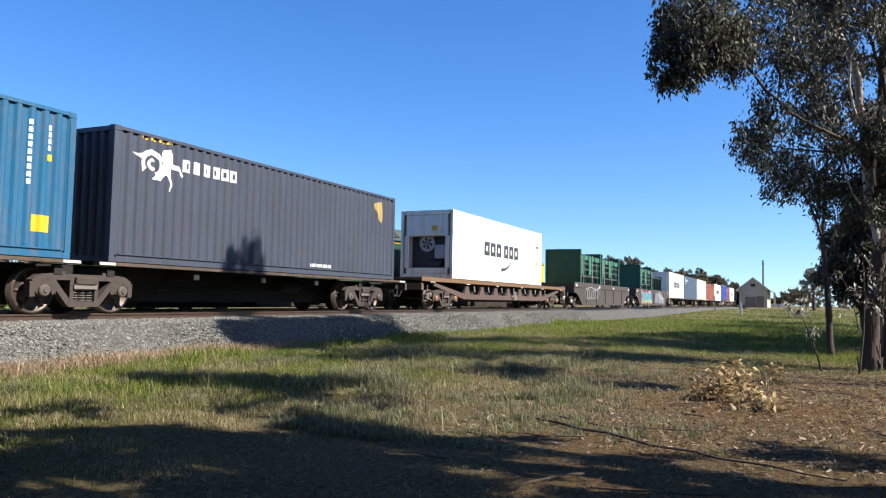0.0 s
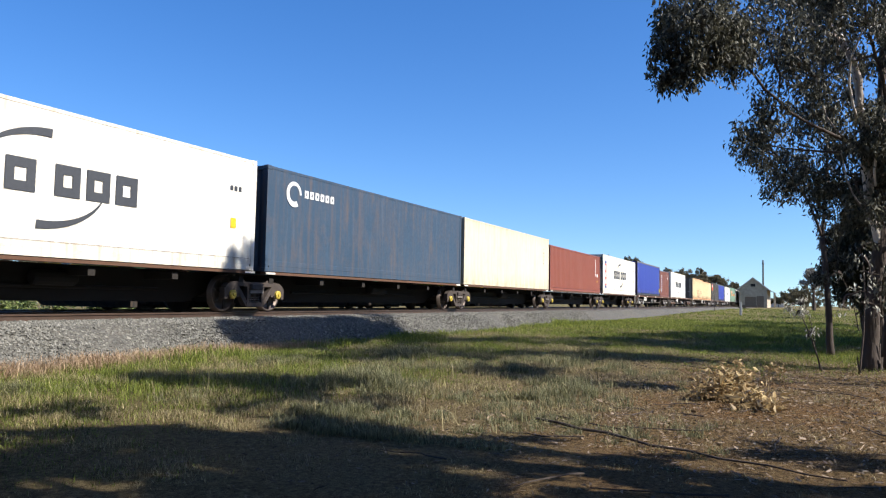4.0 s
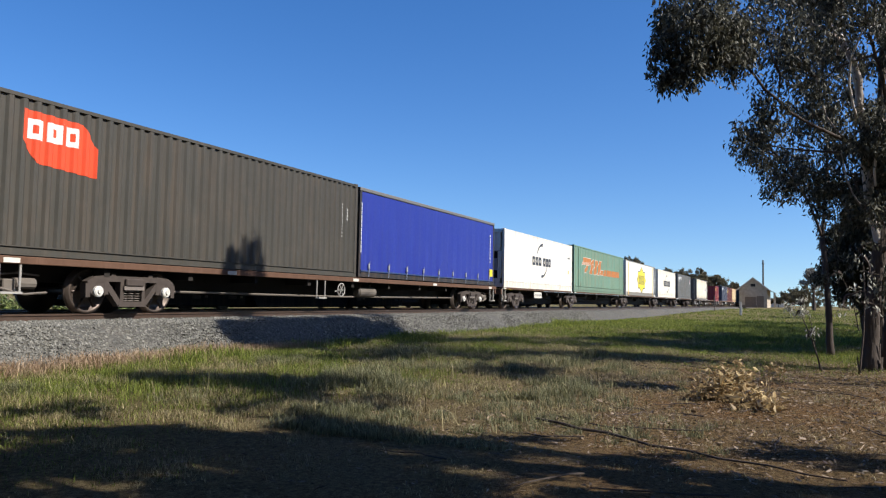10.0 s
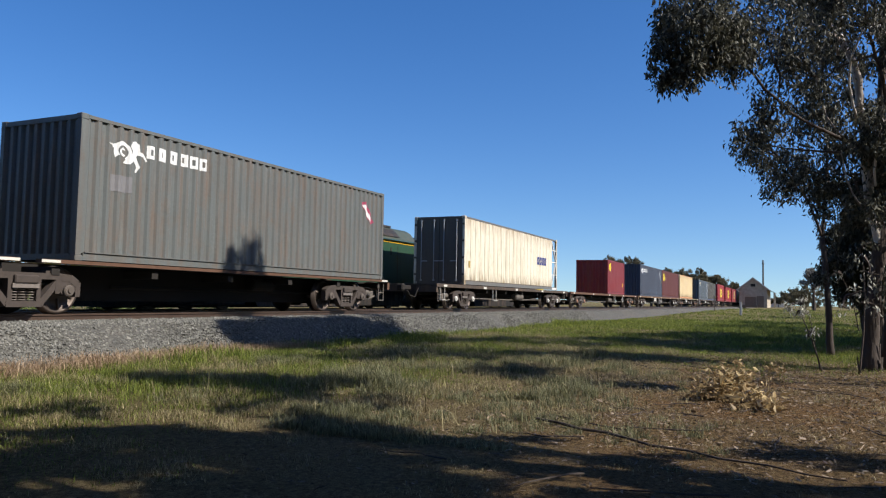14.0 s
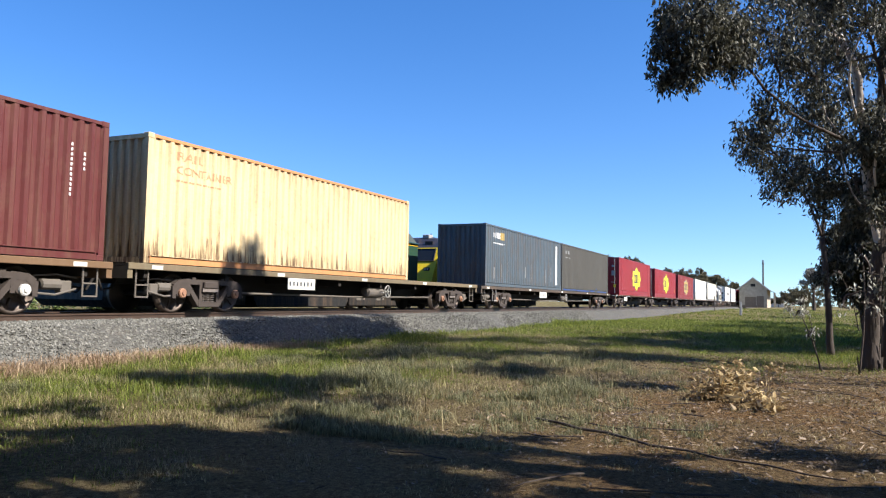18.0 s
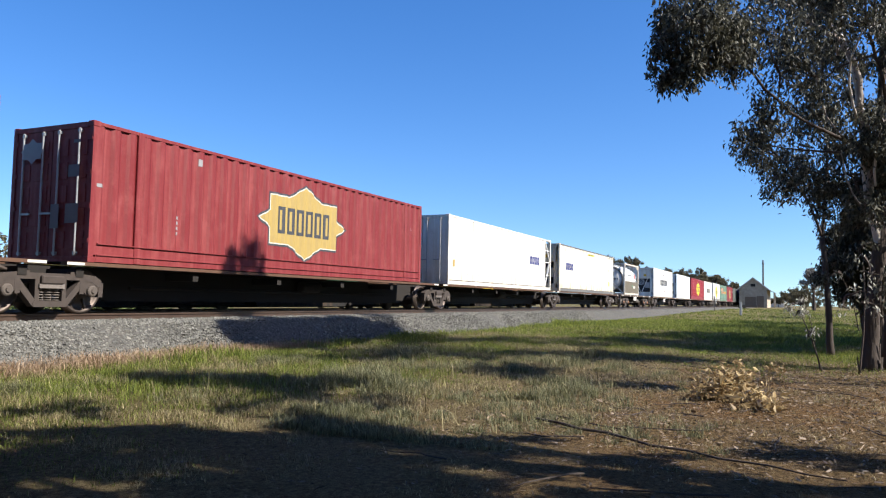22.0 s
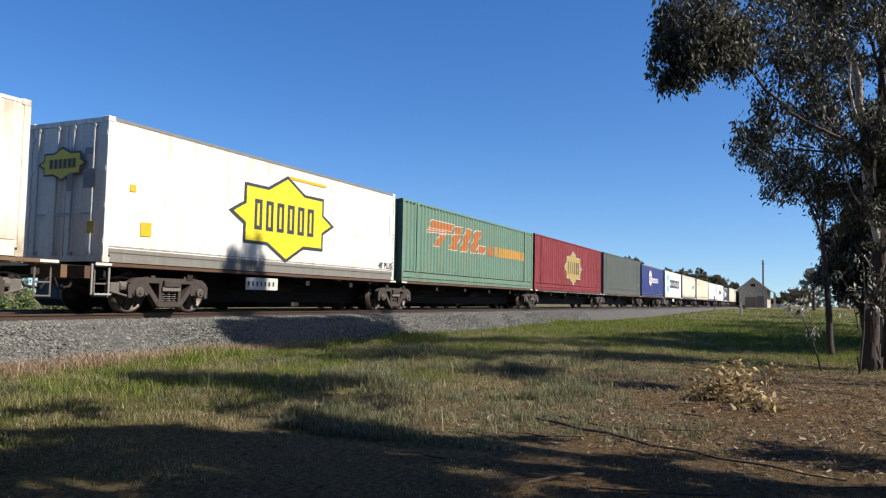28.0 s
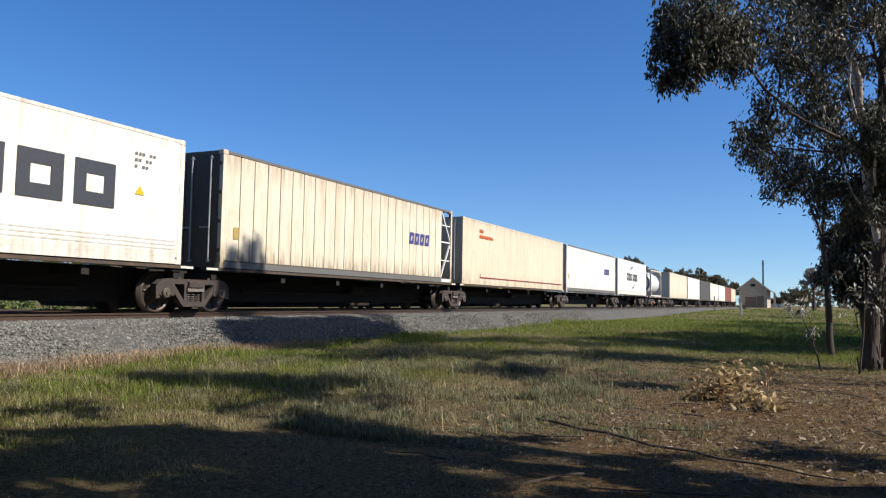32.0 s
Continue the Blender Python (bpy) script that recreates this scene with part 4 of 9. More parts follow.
def sprayed(wagon_ob, name, shapes, mat, x0, proud=0.0):
    """Sprayed shapes on a well wagon's near side; x0: the train place of the shapes' origin."""
    g_at = x0 - wagon_ob.location.x
    for pts in shapes:
        part(name, Geo().add([(g_at + a, -W / 2 - 0.205 - proud, b) for a, b in pts], [tuple(range(len(pts)))]).mesh(name, mat), None, wagon_ob)


def swell(pts, d):
    """The outline pushed outwards by d."""
    n = len(pts)
    area = sum(a[0] * b[1] - b[0] * a[1] for a, b in zip(pts, pts[1:] + pts[:1]))
    sg = 1 if area > 0 else -1
    out = []
    for i in range(n):
        p, c, q = Vector(pts[i - 1]), Vector(pts[i]), Vector(pts[(i + 1) % n])
        n1, n2 = Vector((c.y - p.y, p.x - c.x)).normalized() * sg, Vector((q.y - c.y, c.x - q.x)).normalized() * sg
        m = n1 + n2
        k = d / max(0.45, m.length / 2)
        v = c + m.normalized() * k if m.length > 1e-3 else c + n1 * d
        out.append((v.x, v.y))
    return out


def below(pts, z):
    """The part of an outline under the height z."""
    out = []
    for (x0, z0), (x1, z1) in zip(pts, pts[1:] + pts[:1]):
        if z0 <= z:
            out.append((x0, z0))
        if (z0 <= z) != (z1 <= z):
            out.append((x0 + (x1 - x0) * (z - z0) / (z1 - z0), z))
    return out


def strokes(lines, w):
    out = []
    for ln in lines:
        for (x0, z0), (x1, z1) in zip(ln, ln[1:]):
            d = Vector((x1 - x0, z1 - z0)).normalized() * w / 2
            out.append([(x0 + d.y, z0 - d.x), (x1 + d.y, z1 - d.x), (x1 - d.y, z1 + d.x), (x0 - d.y, z0 + d.x)])
    return out


def soften(pts, times=2):
    """Corners of an outline cut round."""
    for _ in range(times):
        out = []
        for (xa, za), (xb, zb) in zip(pts, pts[1:] + pts[:1]):
            out += [(xa * 0.78 + xb * 0.22, za * 0.78 + zb * 0.22), (xa * 0.22 + xb * 0.78, za * 0.22 + zb * 0.78)]
        pts = out
    return pts


def spray_wells(w1, w2):
    P = PAINTS
    loops = [[(0.55 * k + 0.3 * math.cos(0.8 * q + k), 0.95 + 0.32 * math.sin(0.8 * q + k)) for q in range(7)] for k in range(7)] + [[(0, 1.3), (1.2, 1.42), (2.6, 1.3), (3.9, 1.4)]]
    sprayed(w1, "faded_scribble", strokes(loops, 0.07), P["mark_ash"], 49.6)
    # bright piece: pink glow, turquoise letters with white edges, lime feet
    letters = [[(0.2, 0.42), (1.0, 0.42), (1.35, 0.75), (1.35, 1.2), (0.9, 1.35), (0.3, 1.62), (0.1, 1.3), (0.35, 1.2)],
               [(1.3, 0.45), (2.0, 0.42), (2.5, 0.75), (2.1, 0.9), (2.45, 1.15), (2.2, 1.42), (1.75, 1.3), (1.4, 1.5), (1.25, 0.9)],
               [(2.2, 0.42), (3.0, 0.42), (3.15, 0.7), (3.6, 0.42), (4.2, 0.5), (4.0, 1.0), (4.15, 1.32), (3.5, 1.5), (3.2, 1.15), (2.8, 1.55), (2.5, 1.2), (2.6, 0.8)],
               [(4.0, 0.42), (5.3, 0.42), (5.75, 0.5), (5.3, 0.85), (5.1, 1.1), (5.35, 1.3), (5.0, 1.5), (4.4, 1.4), (3.95, 1.0), (4.25, 0.75)]]
    letters = [soften(p) for p in letters]
    sprayed(w2, "pink_glow", [swell(p, 0.10) for p in letters], P["mark_pink"], 69.2)
    sprayed(w2, "white_edge", [swell(p, 0.012) for p in letters], P["mark_white"], 69.2, 0.003)
    sprayed(w2, "turquoise_letter", letters, P["mark_turq"], 69.2, 0.006)
    sprayed(w2, "lime_foot", [below(p, 0.72) for p in letters], P["mark_lime"], 69.2, 0.009)
    sprayed(w2, "pink_core", [[(0.6, 0.7), (0.95, 0.7), (1.0, 1.05), (0.65, 1.1)], [(4.65, 0.8), (4.95, 0.75), (4.9, 0.88)]], P["mark_pink"], 69.2, 0.012)
    sprayed(w2, "dark_stroke", strokes([[(0.35, 1.25), (0.8, 1.1), (1.1, 0.8)], [(1.5, 1.3), (1.6, 0.8), (1.5, 0.5)], [(2.0, 1.2), (2.15, 0.85), (2.2, 0.6)], [(2.75, 1.35), (2.85, 0.9), (2.75, 0.5)], [(3.2, 1.0), (3.35, 0.7)], [(3.75, 1.3), (3.7, 0.9), (3.85, 0.55)], [(4.4, 1.25), (4.5, 0.95), (4.9, 0.7)]], 0.05), P["mark_dark"], 69.2, 0.012)
    # grey ghost piece with thin white strokes and violet shadows
    sprayed(w2, "grey_field", [[(0.8, 0.45), (2.9, 0.4), (3.1, 1.35), (2.2, 1.5), (1.2, 1.2)], [(3.2, 0.4), (6.9, 0.38), (6.0, 1.1), (4.6, 1.45), (3.3, 1.4)]], P["mark_smoke"], 75.6)
    sprayed(w2, "violet_shadow", strokes([[(0.6, 0.5), (1.3, 1.45)], [(0.9, 0.45), (1.6, 1.4)]], 0.16) + [[(3.6, 0.6), (3.95, 0.5), (3.75, 0.95)], [(4.6, 0.7), (5.0, 0.6), (4.7, 1.05)]], P["mark_violet"], 75.6, 0.003)
    sprayed(w2, "white_stroke", strokes([[(3.0, 1.35), (3.6, 1.2), (3.95, 0.5)], [(3.4, 0.6), (3.3, 1.3)], [(4.3, 1.4), (4.65, 0.95), (4.45, 0.6)], [(4.7, 1.05), (5.2, 0.95)], [(5.3, 1.0), (6.1, 0.45)], [(2.2, 1.3), (2.3, 1.0)], [(6.2, 0.9), (6.3, 1.05), (6.4, 0.9), (6.5, 1.05), (6.6, 0.92)]], 0.045), P["mark_white"], 75.6, 0.006)


def build_wagons():
    tan, brown, dark, wellm = PAINTS["deck_tan"], PAINTS["rust_brown"], PAINTS["deck_dark"], PAINTS["well_grey"]
    art = "articulated container wagon with thin side rails on shared bogies"
    flat = "rust-brown flat container wagon with white reflectors along its sill"
    wagon(-2.6, 24.4, 1.075, [-1.0, 10.7, 21.6], "spine", dark, label=art)
    wagon(25.6, 45.2, 1.28, [28.0, 42.7], "skeletal", tan, "cap_rust", wheel_at=36.0, label="skeletal flat wagon with a deep rusty fish-belly girder")
    w1 = wagon(45.8, 64.8, 1.69, [47.9, 62.7], "well", wellm, "cap_white", label="brown-grey well wagon with high plate sides and faded scribble", plates=(48.2,))
    w2 = wagon(66.0, 86.0, 1.69, [68.1, 83.7], "well", wellm, "cap_white", label="brown-grey well wagon with bright turquoise and pink scribble")
    spray_wells(w1, w2)
    wagon(87.0, 151.8, 1.08, [89.0, 99.65, 113.0, 125.5, 138.3, 149.3], "spine", brown, "cap_yellow", label=art, steps=(87.4, 151.3))
    wagon(152.2, 171.0, 1.12, [154.6, 168.6], "flat", brown, "cap_white", label=flat, plates=(155.9,), wheel_at=159.5, steps=(152.8,))
    wagon(171.6, 191.0, 1.14, [174.2, 188.4], "flat", brown, "cap_rust", label="brown flat wagon loaded over two thirds of its deck", plates=(176.9,))
    wagon(191.8, 216.9, 1.10, [194.4, 214.4], "flat", PAINTS["deck_olive"], "cap_white", label="long flat container wagon with an olive-brown sill", plates=(203.0,), wheel_at=206.5, steps=(192.3,))
    wagon(217.3, 242.5, 1.08, [221.0, 239.8], "flat", brown, "cap_white", label=flat, wheel_at=229.0, steps=(218.1, 228.0, 242.0))
    wagon(243.2, 315.8, 1.06, [245.6, 256.15, 272.4, 287.8, 302.1, 313.2], "spine", brown, "cap_dark", label=art, steps=(243.6,), plates=(248.8,))
    wagon(319.6, 338.4, 1.06, [322.6, 335.6], "flat", dark, "cap_white", label="dark flat wagon with white bearing caps", steps=(320.2, 326.0))
    wagon(339.2, 361.0, 1.06, [342.0, 358.4], "flat", brown, "cap_rust", label="brown flat wagon with a single short box on it", wheel_at=354.6, steps=(352.0,))
    wagon(361.8, 387.6, 1.08, [364.6, 384.8], "flat", tan, "cap_white", label="long flat container wagon with a tan sill", plates=(370.5,), wheel_at=374.0, steps=(373.2,))
    wagon(388.0, 407.4, 1.10, [390.6, 404.9], "flat", PAINTS["deck_olive"], "cap_rust", label="flat wagon with an olive-brown sill and empty rear deck", plates=(394.2,), wheel_at=399.2)
    wagon(407.9, 433.8, 1.08, [411.0, 430.8], "flat", dark, "cap_rust", label="long dark flat wagon with blue-grey sill", plates=(417.0,), wheel_at=421.6, steps=(409.6,))
    wagon(435.8, 520.6, 1.04, [438.6, 453.0, 469.9, 487.2, 503.2, 517.8], "spine", brown, "cap_dark", label=art, plates=(439.6,))
    wagon(521.4, 535.4, 1.10, [524.0, 533.0], "flat", dark, "cap_rust", label="short dark flat wagon under a tank container", plates=(527.2,))
    wagon(536.2, 595.6, 1.06, [538.4, 551.4, 566.0, 582.7, 593.2], "spine", tan, label=art, plates=(543.5,))
    wagon(596.0, 668.8, 1.06, [598.4, 609.1, 624.45, 640.4, 655.6, 666.2], "spine", brown, label=art, steps=(596.4,), plates=(601.5,))
    wagon(669.2, 742.8, 1.10, [671.6, 682.8, 697.9, 714.1, 728.9, 740.2], "spine", dark, label=art, steps=(669.6,), plates=(675.5,))
    wagon(743.4, 756.0, 1.10, [746.0, 753.4], "flat", dark, "cap_rust", label="short dark flat wagon under a tank container")
    wagon(756.4, 860.0, 1.06, [758.8, 772.0, 786.2, 800.5, 815.0, 830.0, 845.0, 857.4], "spine", dark, label=art)


def build_containers():
    P = PAINTS
    C = container
    HC, ST = 2.896, 2.591
    box = {}
    box["blue_lead"] = C(-1.95, 12.19, HC, 1.075, "dry", P["c_teal_blue"], "plain", "door", "bright blue corrugated steel shipping container")
    box["navy_a"] = C(11.16, 12.19, HC, 1.075, "dry", P["c_navy"], "plain", "door", "faded navy corrugated shipping container with white horse emblem")
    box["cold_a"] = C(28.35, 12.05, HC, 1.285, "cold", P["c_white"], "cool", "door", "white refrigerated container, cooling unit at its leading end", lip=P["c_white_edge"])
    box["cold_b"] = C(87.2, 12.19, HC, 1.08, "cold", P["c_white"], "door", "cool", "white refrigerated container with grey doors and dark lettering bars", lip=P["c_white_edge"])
    box["dk_blue"] = C(99.85, 13.0, HC, 1.08, "cold", P["c_slate_blue"], "plain", "plain", "dark slate-blue container with a small white emblem")
    box["cream_a"] = C(113.2, 12.19, HC, 1.08, "cold", P["c_cream"], "flat", "flat", "cream insulated container with plain smooth sides")
    box["red_a"] = C(125.7, 12.19, 2.62, 1.08, "dry", P["c_redbrown"], "plain", "door", "red-brown corrugated shipping container on the train")
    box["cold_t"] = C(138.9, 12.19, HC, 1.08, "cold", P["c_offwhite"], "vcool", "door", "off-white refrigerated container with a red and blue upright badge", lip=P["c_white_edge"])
    box["cur_a"] = C(152.1, 12.19, HC + 0.13, 1.14, "curtain", P["c_royal"], "plain", "plain", "royal blue curtain-sided container with buckled straps", lip=P["c_black"])
    box["red20"] = C(164.55, 6.06, ST + 0.14, 1.12, "dry", P["c_redbrown2"], "plain", "door", "short red-brown corrugated container with a blue upright badge")
    box["cold_c"] = C(172.1, 12.19, HC, 1.15, "cold", P["c_white"], "door", "cool", "white refrigerated container, door end leading, dark arc emblem", lip=P["c_white_edge"])
    box["rc_a"] = C(192.1, 12.19, HC, 1.10, "dry", P["c_sand"], "door", "plain", "sand-coloured corrugated container with red scribble along its foot", lip=P["c_sand_rail"])
    box["rc_b"] = C(204.35, 12.19, HC - 0.12, 1.10, "dry", P["c_sand"], "plain", "door", "sand-coloured corrugated container with an orange top rail", lip=P["c_sand_rail"])
    box["black_s"] = C(217.5, 12.4, HC + 0.12, 1.08, "dry", P["c_charcoal"], "plain", "door", "charcoal corrugated container with an orange-red badge")
    box["cur_b"] = C(230.05, 12.1, HC + 0.05, 1.10, "curtain", P["c_royal"], "plain", "plain", "royal blue curtain-sided container with buckled straps", lip=P["c_black"])
    box["cold_d"] = C(243.55, 12.25, HC, 1.06, "cold", P["c_white"], "cool", "door", "clean white refrigerated container with dark arc emblem", lip=P["c_white_edge"])
    box["green_a"] = C(256.3, 15.2, HC + 0.14, 1.06, "long", P["c_mint"], "plain", "door", "mint green long container with orange-red slanted lettering bars")
    box["star_a"] = C(272.6, 14.4, HC + 0.07, 1.06, "cold", P["c_white"], "door", "frame", "white insulated container with yellow star badge and orange post", lip=P["alloy_grey"])
    box["cold_e"] = C(288.75, 12.3, HC, 1.06, "cold", P["c_offwhite"], "door", "cool", "stained off-white refrigerated container with dark arc emblem", lip=P["c_white_edge"])
    box["grey_h"] = C(303.05, 12.2, HC + 0.07, 1.06, "dry", P["c_greyblue"], "plain", "door", "grey-blue corrugated container with white horse emblem")
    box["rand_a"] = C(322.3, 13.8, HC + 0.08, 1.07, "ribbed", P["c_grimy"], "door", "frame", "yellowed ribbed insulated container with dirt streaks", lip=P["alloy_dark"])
    box["crim20"] = C(349.5, 6.06, ST, 1.06, "dry", P["c_crimson"], "plain", "door", "short crimson corrugated container with a yellow round badge")
    box["navy_b"] = C(362.68, 12.22, HC, 1.08, "dry", P["c_navy"], "plain", "door", "faded navy corrugated container with horse emblem")
    box["maroon"] = C(375.05, 12.3, HC - 0.02, 1.08, "dry", P["c_maroon"], "plain", "door", "maroon corrugated container with a yellow round badge")
    box["rc_c"] = C(388.4, 12.35, HC, 1.10, "dry", P["c_sand"], "plain", "door", "sand-coloured corrugated container with faded red lettering bars", lip=P["c_sand_rail"])
    box["ice_a"] = C(408.35, 12.3, HC, 1.08, "dry", P["c_steelblue"], "plain", "plain", "worn steel-blue corrugated container with a white upright panel")
    box["ice_b"] = C(420.85, 12.3, HC, 1.08, "dry", P["c_taupe"], "plain", "door", "taupe grey corrugated container with blue foot rail", lip=P["c_taupe"])
    box["red_l1"] = C(437.2, 14.2, HC + 0.15, 1.04, "long", P["c_red"], "door", "plain", "red long container with a yellow star badge")
    box["red_l2"] = C(454.1, 14.5, HC, 1.04, "long", P["c_red"], "door", "plain", "red long container with a yellow star badge and door end leading")
    box["red_l3"] = C(470.6, 14.8, HC, 1.04, "long", P["c_faded_red"], "door", "plain", "faded red long container with a dull gold star badge")
    box["rand_b"] = C(487.9, 14.2, HC, 1.04, "ribbed", P["c_white"], "door", "frame", "white ribbed insulated container with an open frame at its rear")
    box["rand_c"] = C(503.9, 14.7, HC, 1.04, "ribbed", P["c_offwhite"], "vcool", "flat", "off-white ribbed insulated container with diesel cooling unit in front", lip=P["alloy_dark"])
    box["cold_f"] = C(537.0, 12.6, HC, 1.08, "cold", P["c_white"], "vcool", "door", "white refrigerated container with V-shaped braces at its front", lip=P["c_white_edge"])
    box["cold_v"] = C(553.0, 12.25, HC, 1.06, "cold", P["c_palewhite"], "cool", "door", "pale white refrigerated container with small upright lettering bars")
    box["red_l4"] = C(566.7, 15.5, HC, 1.06, "long", P["c_red"], "door", "plain", "red long container with a yellow star badge, closely coupled")
    box["cold_g"] = C(582.65, 12.0, HC + 0.03, 1.06, "cold", P["c_offwhite"], "door", "cool", "cream-stained refrigerated container with dark arc emblem", lip=P["c_white_edge"])
    box["star_b"] = C(596.4, 12.35, HC + 0.16, 1.06, "cold", P["c_white"], "door", "cool", "white insulated container with yellow eight-pointed star badge", lip=P["alloy_grey"])
    box["green_b"] = C(609.35, 14.9, HC + 0.12, 1.06, "long", P["c_mint"], "plain", "door", "mint green long container with orange slanted lettering bars", pitch=0.29)
    box["red_l5"] = C(624.6, 15.4, HC + 0.17, 1.06, "long", P["c_faded_red"], "plain", "door", "faded red long container with a dull gold star badge")
    box["grey_l"] = C(640.85, 14.4, HC + 0.2, 1.06, "long", P["c_sage"], "door", "plain", "sage grey long container with plain corrugated sides", pitch=0.29)
    box["cur_c"] = C(656.05, 12.25, HC + 0.05, 1.06, "curtain", P["c_deepblue"], "plain", "plain", "deep blue curtain-sided container with round white badge", lip=P["c_blue_rail"])
    box["cold_m"] = C(669.8, 12.4, HC, 1.11, "cold", P["c_white"], "cool", "door", "white refrigerated container with a pale blue star panel", lip=P["c_white_edge"])
    box["rand_d"] = C(683.5, 13.8, HC + 0.07, 1.10, "ribbed", P["c_yellowed"], "door", "frame", "yellowed ribbed insulated container with a dark rear frame", lip=P["alloy_dark"])
    box["cream_d"] = C(698.4, 15.3, HC, 1.10, "cold", P["c_cream"], "door", "flat", "cream insulated container with small orange lettering bars")
    box["rand_e"] = C(714.5, 13.9, HC, 1.10, "ribbed", P["c_white"], "door", "flat", "white ribbed insulated container far down the train", lip=P["alloy_dark"])
    box["cold_h"] = C(729.3, 12.6, HC, 1.10, "cold", P["c_white"], "cool", "door", "white refrigerated container far down the train", lip=P["c_white_edge"])
    for s, L, m, lab in ((756.6, 14.8, "c_cream", "cream insulated container far down the train"), (772.2, 13.5, "c_white", "white insulated container far down the train"),
                         (786.6, 13.5, "c_taupe", "grey-brown container far down the train"), (801.0, 13.5, "c_offwhite", "off-white container far down the train"),
                         (815.4, 14.2, "c_white", "white container near the train's far end"), (830.4, 14.2, "c_redbrown", "red-brown container near the train's far end"), (845.4, 13.5, "c_cream", "cream container near the train's far end")):
        C(s, L, HC, 1.06, "cold", P[m], "flat", "flat", lab)
    return box


def tank(s, L, z, clad, label):
    """A tank in an open frame."""
    root = thing("tank_container", (s + L / 2, SIDE + W / 2, z), label, "tank container", "containers on the train")
    LENGTH[root.name] = L
    fr = PAINTS["tank_frame"]
    H = 2.6
    x, y = L / 2, W / 2
    for sx in (-1, 1):
        for sy in (-1, 1):
            part("corner_post", Geo().box(*sorted((sx * x, sx * (x - 0.13))), *sorted((sy * y, sy * (y - 0.13))), 0, H), fr, root)
        for z0 in (0.0, H - 0.12):
            part("end_rail", Geo().box(*sorted((sx * x, sx * (x - 0.12))), -y + 0.13, y - 0.13, z0, z0 + 0.12), fr, root)
        for sy in (-1, 1):
            part("brace", Geo().beam((sx * (x - 0.06), sy * (y - 0.1), 0.1), (sx * (x - 0.06), sy * 0.15, 1.0), 0.09).beam((sx * (x - 0.06), sy * (y - 0.1), H - 0.1), (sx * (x - 0.06), sy * 0.2, 1.75), 0.07), fr, root)
    for sy in (-1, 1):
        part("top_rail", Geo().box(-x + 0.13, x - 0.13, *sorted((sy * y, sy * (y - 0.09))), H - 0.1, H), fr, root)
        part("bottom_rail", Geo().box(-x + 0.13, x - 0.13, *sorted((sy * y, sy * (y - 0.1))), 0, 0.14), fr, root)
    xs = x - 0.28
    prof = [(-xs, 0.02), (-xs + 0.02, 0.5), (-xs + 0.09, 0.85), (-xs + 0.22, 1.05), (-xs + 0.38, 1.12), (xs - 0.38, 1.12), (xs - 0.22, 1.05), (xs - 0.09, 0.85), (xs - 0.02, 0.5), (xs, 0.02)]
    vessel = part("vessel", Geo().lathe((0, 0, 1.32), prof, 32, "x"), PAINTS["tank_white"], root, smooth=True)
    part("band", Geo().lathe((-xs + 0.55, 0, 1.32), [(-0.04, 1.128), (0.04, 1.128)], 32, "x").lathe((xs - 0.55, 0, 1.32), [(-0.04, 1.128), (0.04, 1.128)], 32, "x"), PAINTS["galvanised"], vessel)
    if clad:
        part("side_cladding", Geo().box(-x + 0.15, x - 0.15, -y + 0.0, -y + 0.04, 0.14, 1.12, 0.01), PAINTS["clad_olive"], root)
        part("label_board", Geo().box(0.6, 1.3, -y - 0.012, -y - 0.004, 0.55, 0.78), PAINTS["board_white"], root)
        part("badge", Geo().add([(0.1 + 0.12 * math.cos(a), -y - 0.008, 0.75 + 0.12 * math.sin(a)) for a in [k * math.pi / 4 for k in range(8)]], [tuple(range(8))]), PAINTS["mark_green"], root)
        part("warning_badge", Geo().box(1.5, 1.75, -1.14, -1.13, 1.42, 1.8), PAINTS["mark_red"], vessel)
        part("lettering_bars", Geo().add([p for k in range(8) for p in ((-1.2 + k * 0.17, -1.125, 1.62), (-1.08 + k * 0.17, -1.125, 1.62), (-1.08 + k * 0.17, -1.115, 1.74), (-1.2 + k * 0.17, -1.115, 1.74))], [(4 * k, 4 * k + 1, 4 * k + 2, 4 * k + 3) for k in range(8)]), PAINTS["mark_dark"], vessel)
    part("collar", Geo().lathe((-xs + 0.2, 0, 1.32), [(-0.05, 0.88), (-0.13, 0.90), (-0.08, 1.06), (0.0, 1.07)], 32, "x"), PAINTS["alloy_dark"], vessel, smooth=True)
    part("seam", Geo().tube([(-xs + 0.45, -1.0, 1.84), (xs - 0.45, -1.0, 1.84)], 0.018, 6), PAINTS["alloy_dark"], vessel)
    for sx in (-1, 1):
        for sy in (-1, 1):
            part("gusset", Geo().slab([(sx * (x - 0.13), H - 0.1), (sx * (x - 0.85), H - 0.1), (sx * (x - 0.13), H - 0.42)], *sorted((sy * (y - 0.06), sy * (y - 0.075)))), fr, root)
    if clad:
        part("dish_lettering", Geo().add([p for k in range(9) if k != 3 for p in ((-xs - 0.012, -0.62 + k * 0.14, 1.24), (-xs - 0.012, -0.53 + k * 0.14, 1.24), (-xs - 0.012, -0.53 + k * 0.14, 1.37), (-xs - 0.012, -0.62 + k * 0.14, 1.37))], [(4 * k, 4 * k + 1, 4 * k + 2, 4 * k + 3) for k in range(8)]), PAINTS["mark_dark"], vessel)["kind"] = "stuff"
        part("control_cabinet", Geo().box(-x + 0.14, -x + 0.27, 0.1, 0.62, 0.14, 0.85, 0.02), PAINTS["girder_brown"], root)
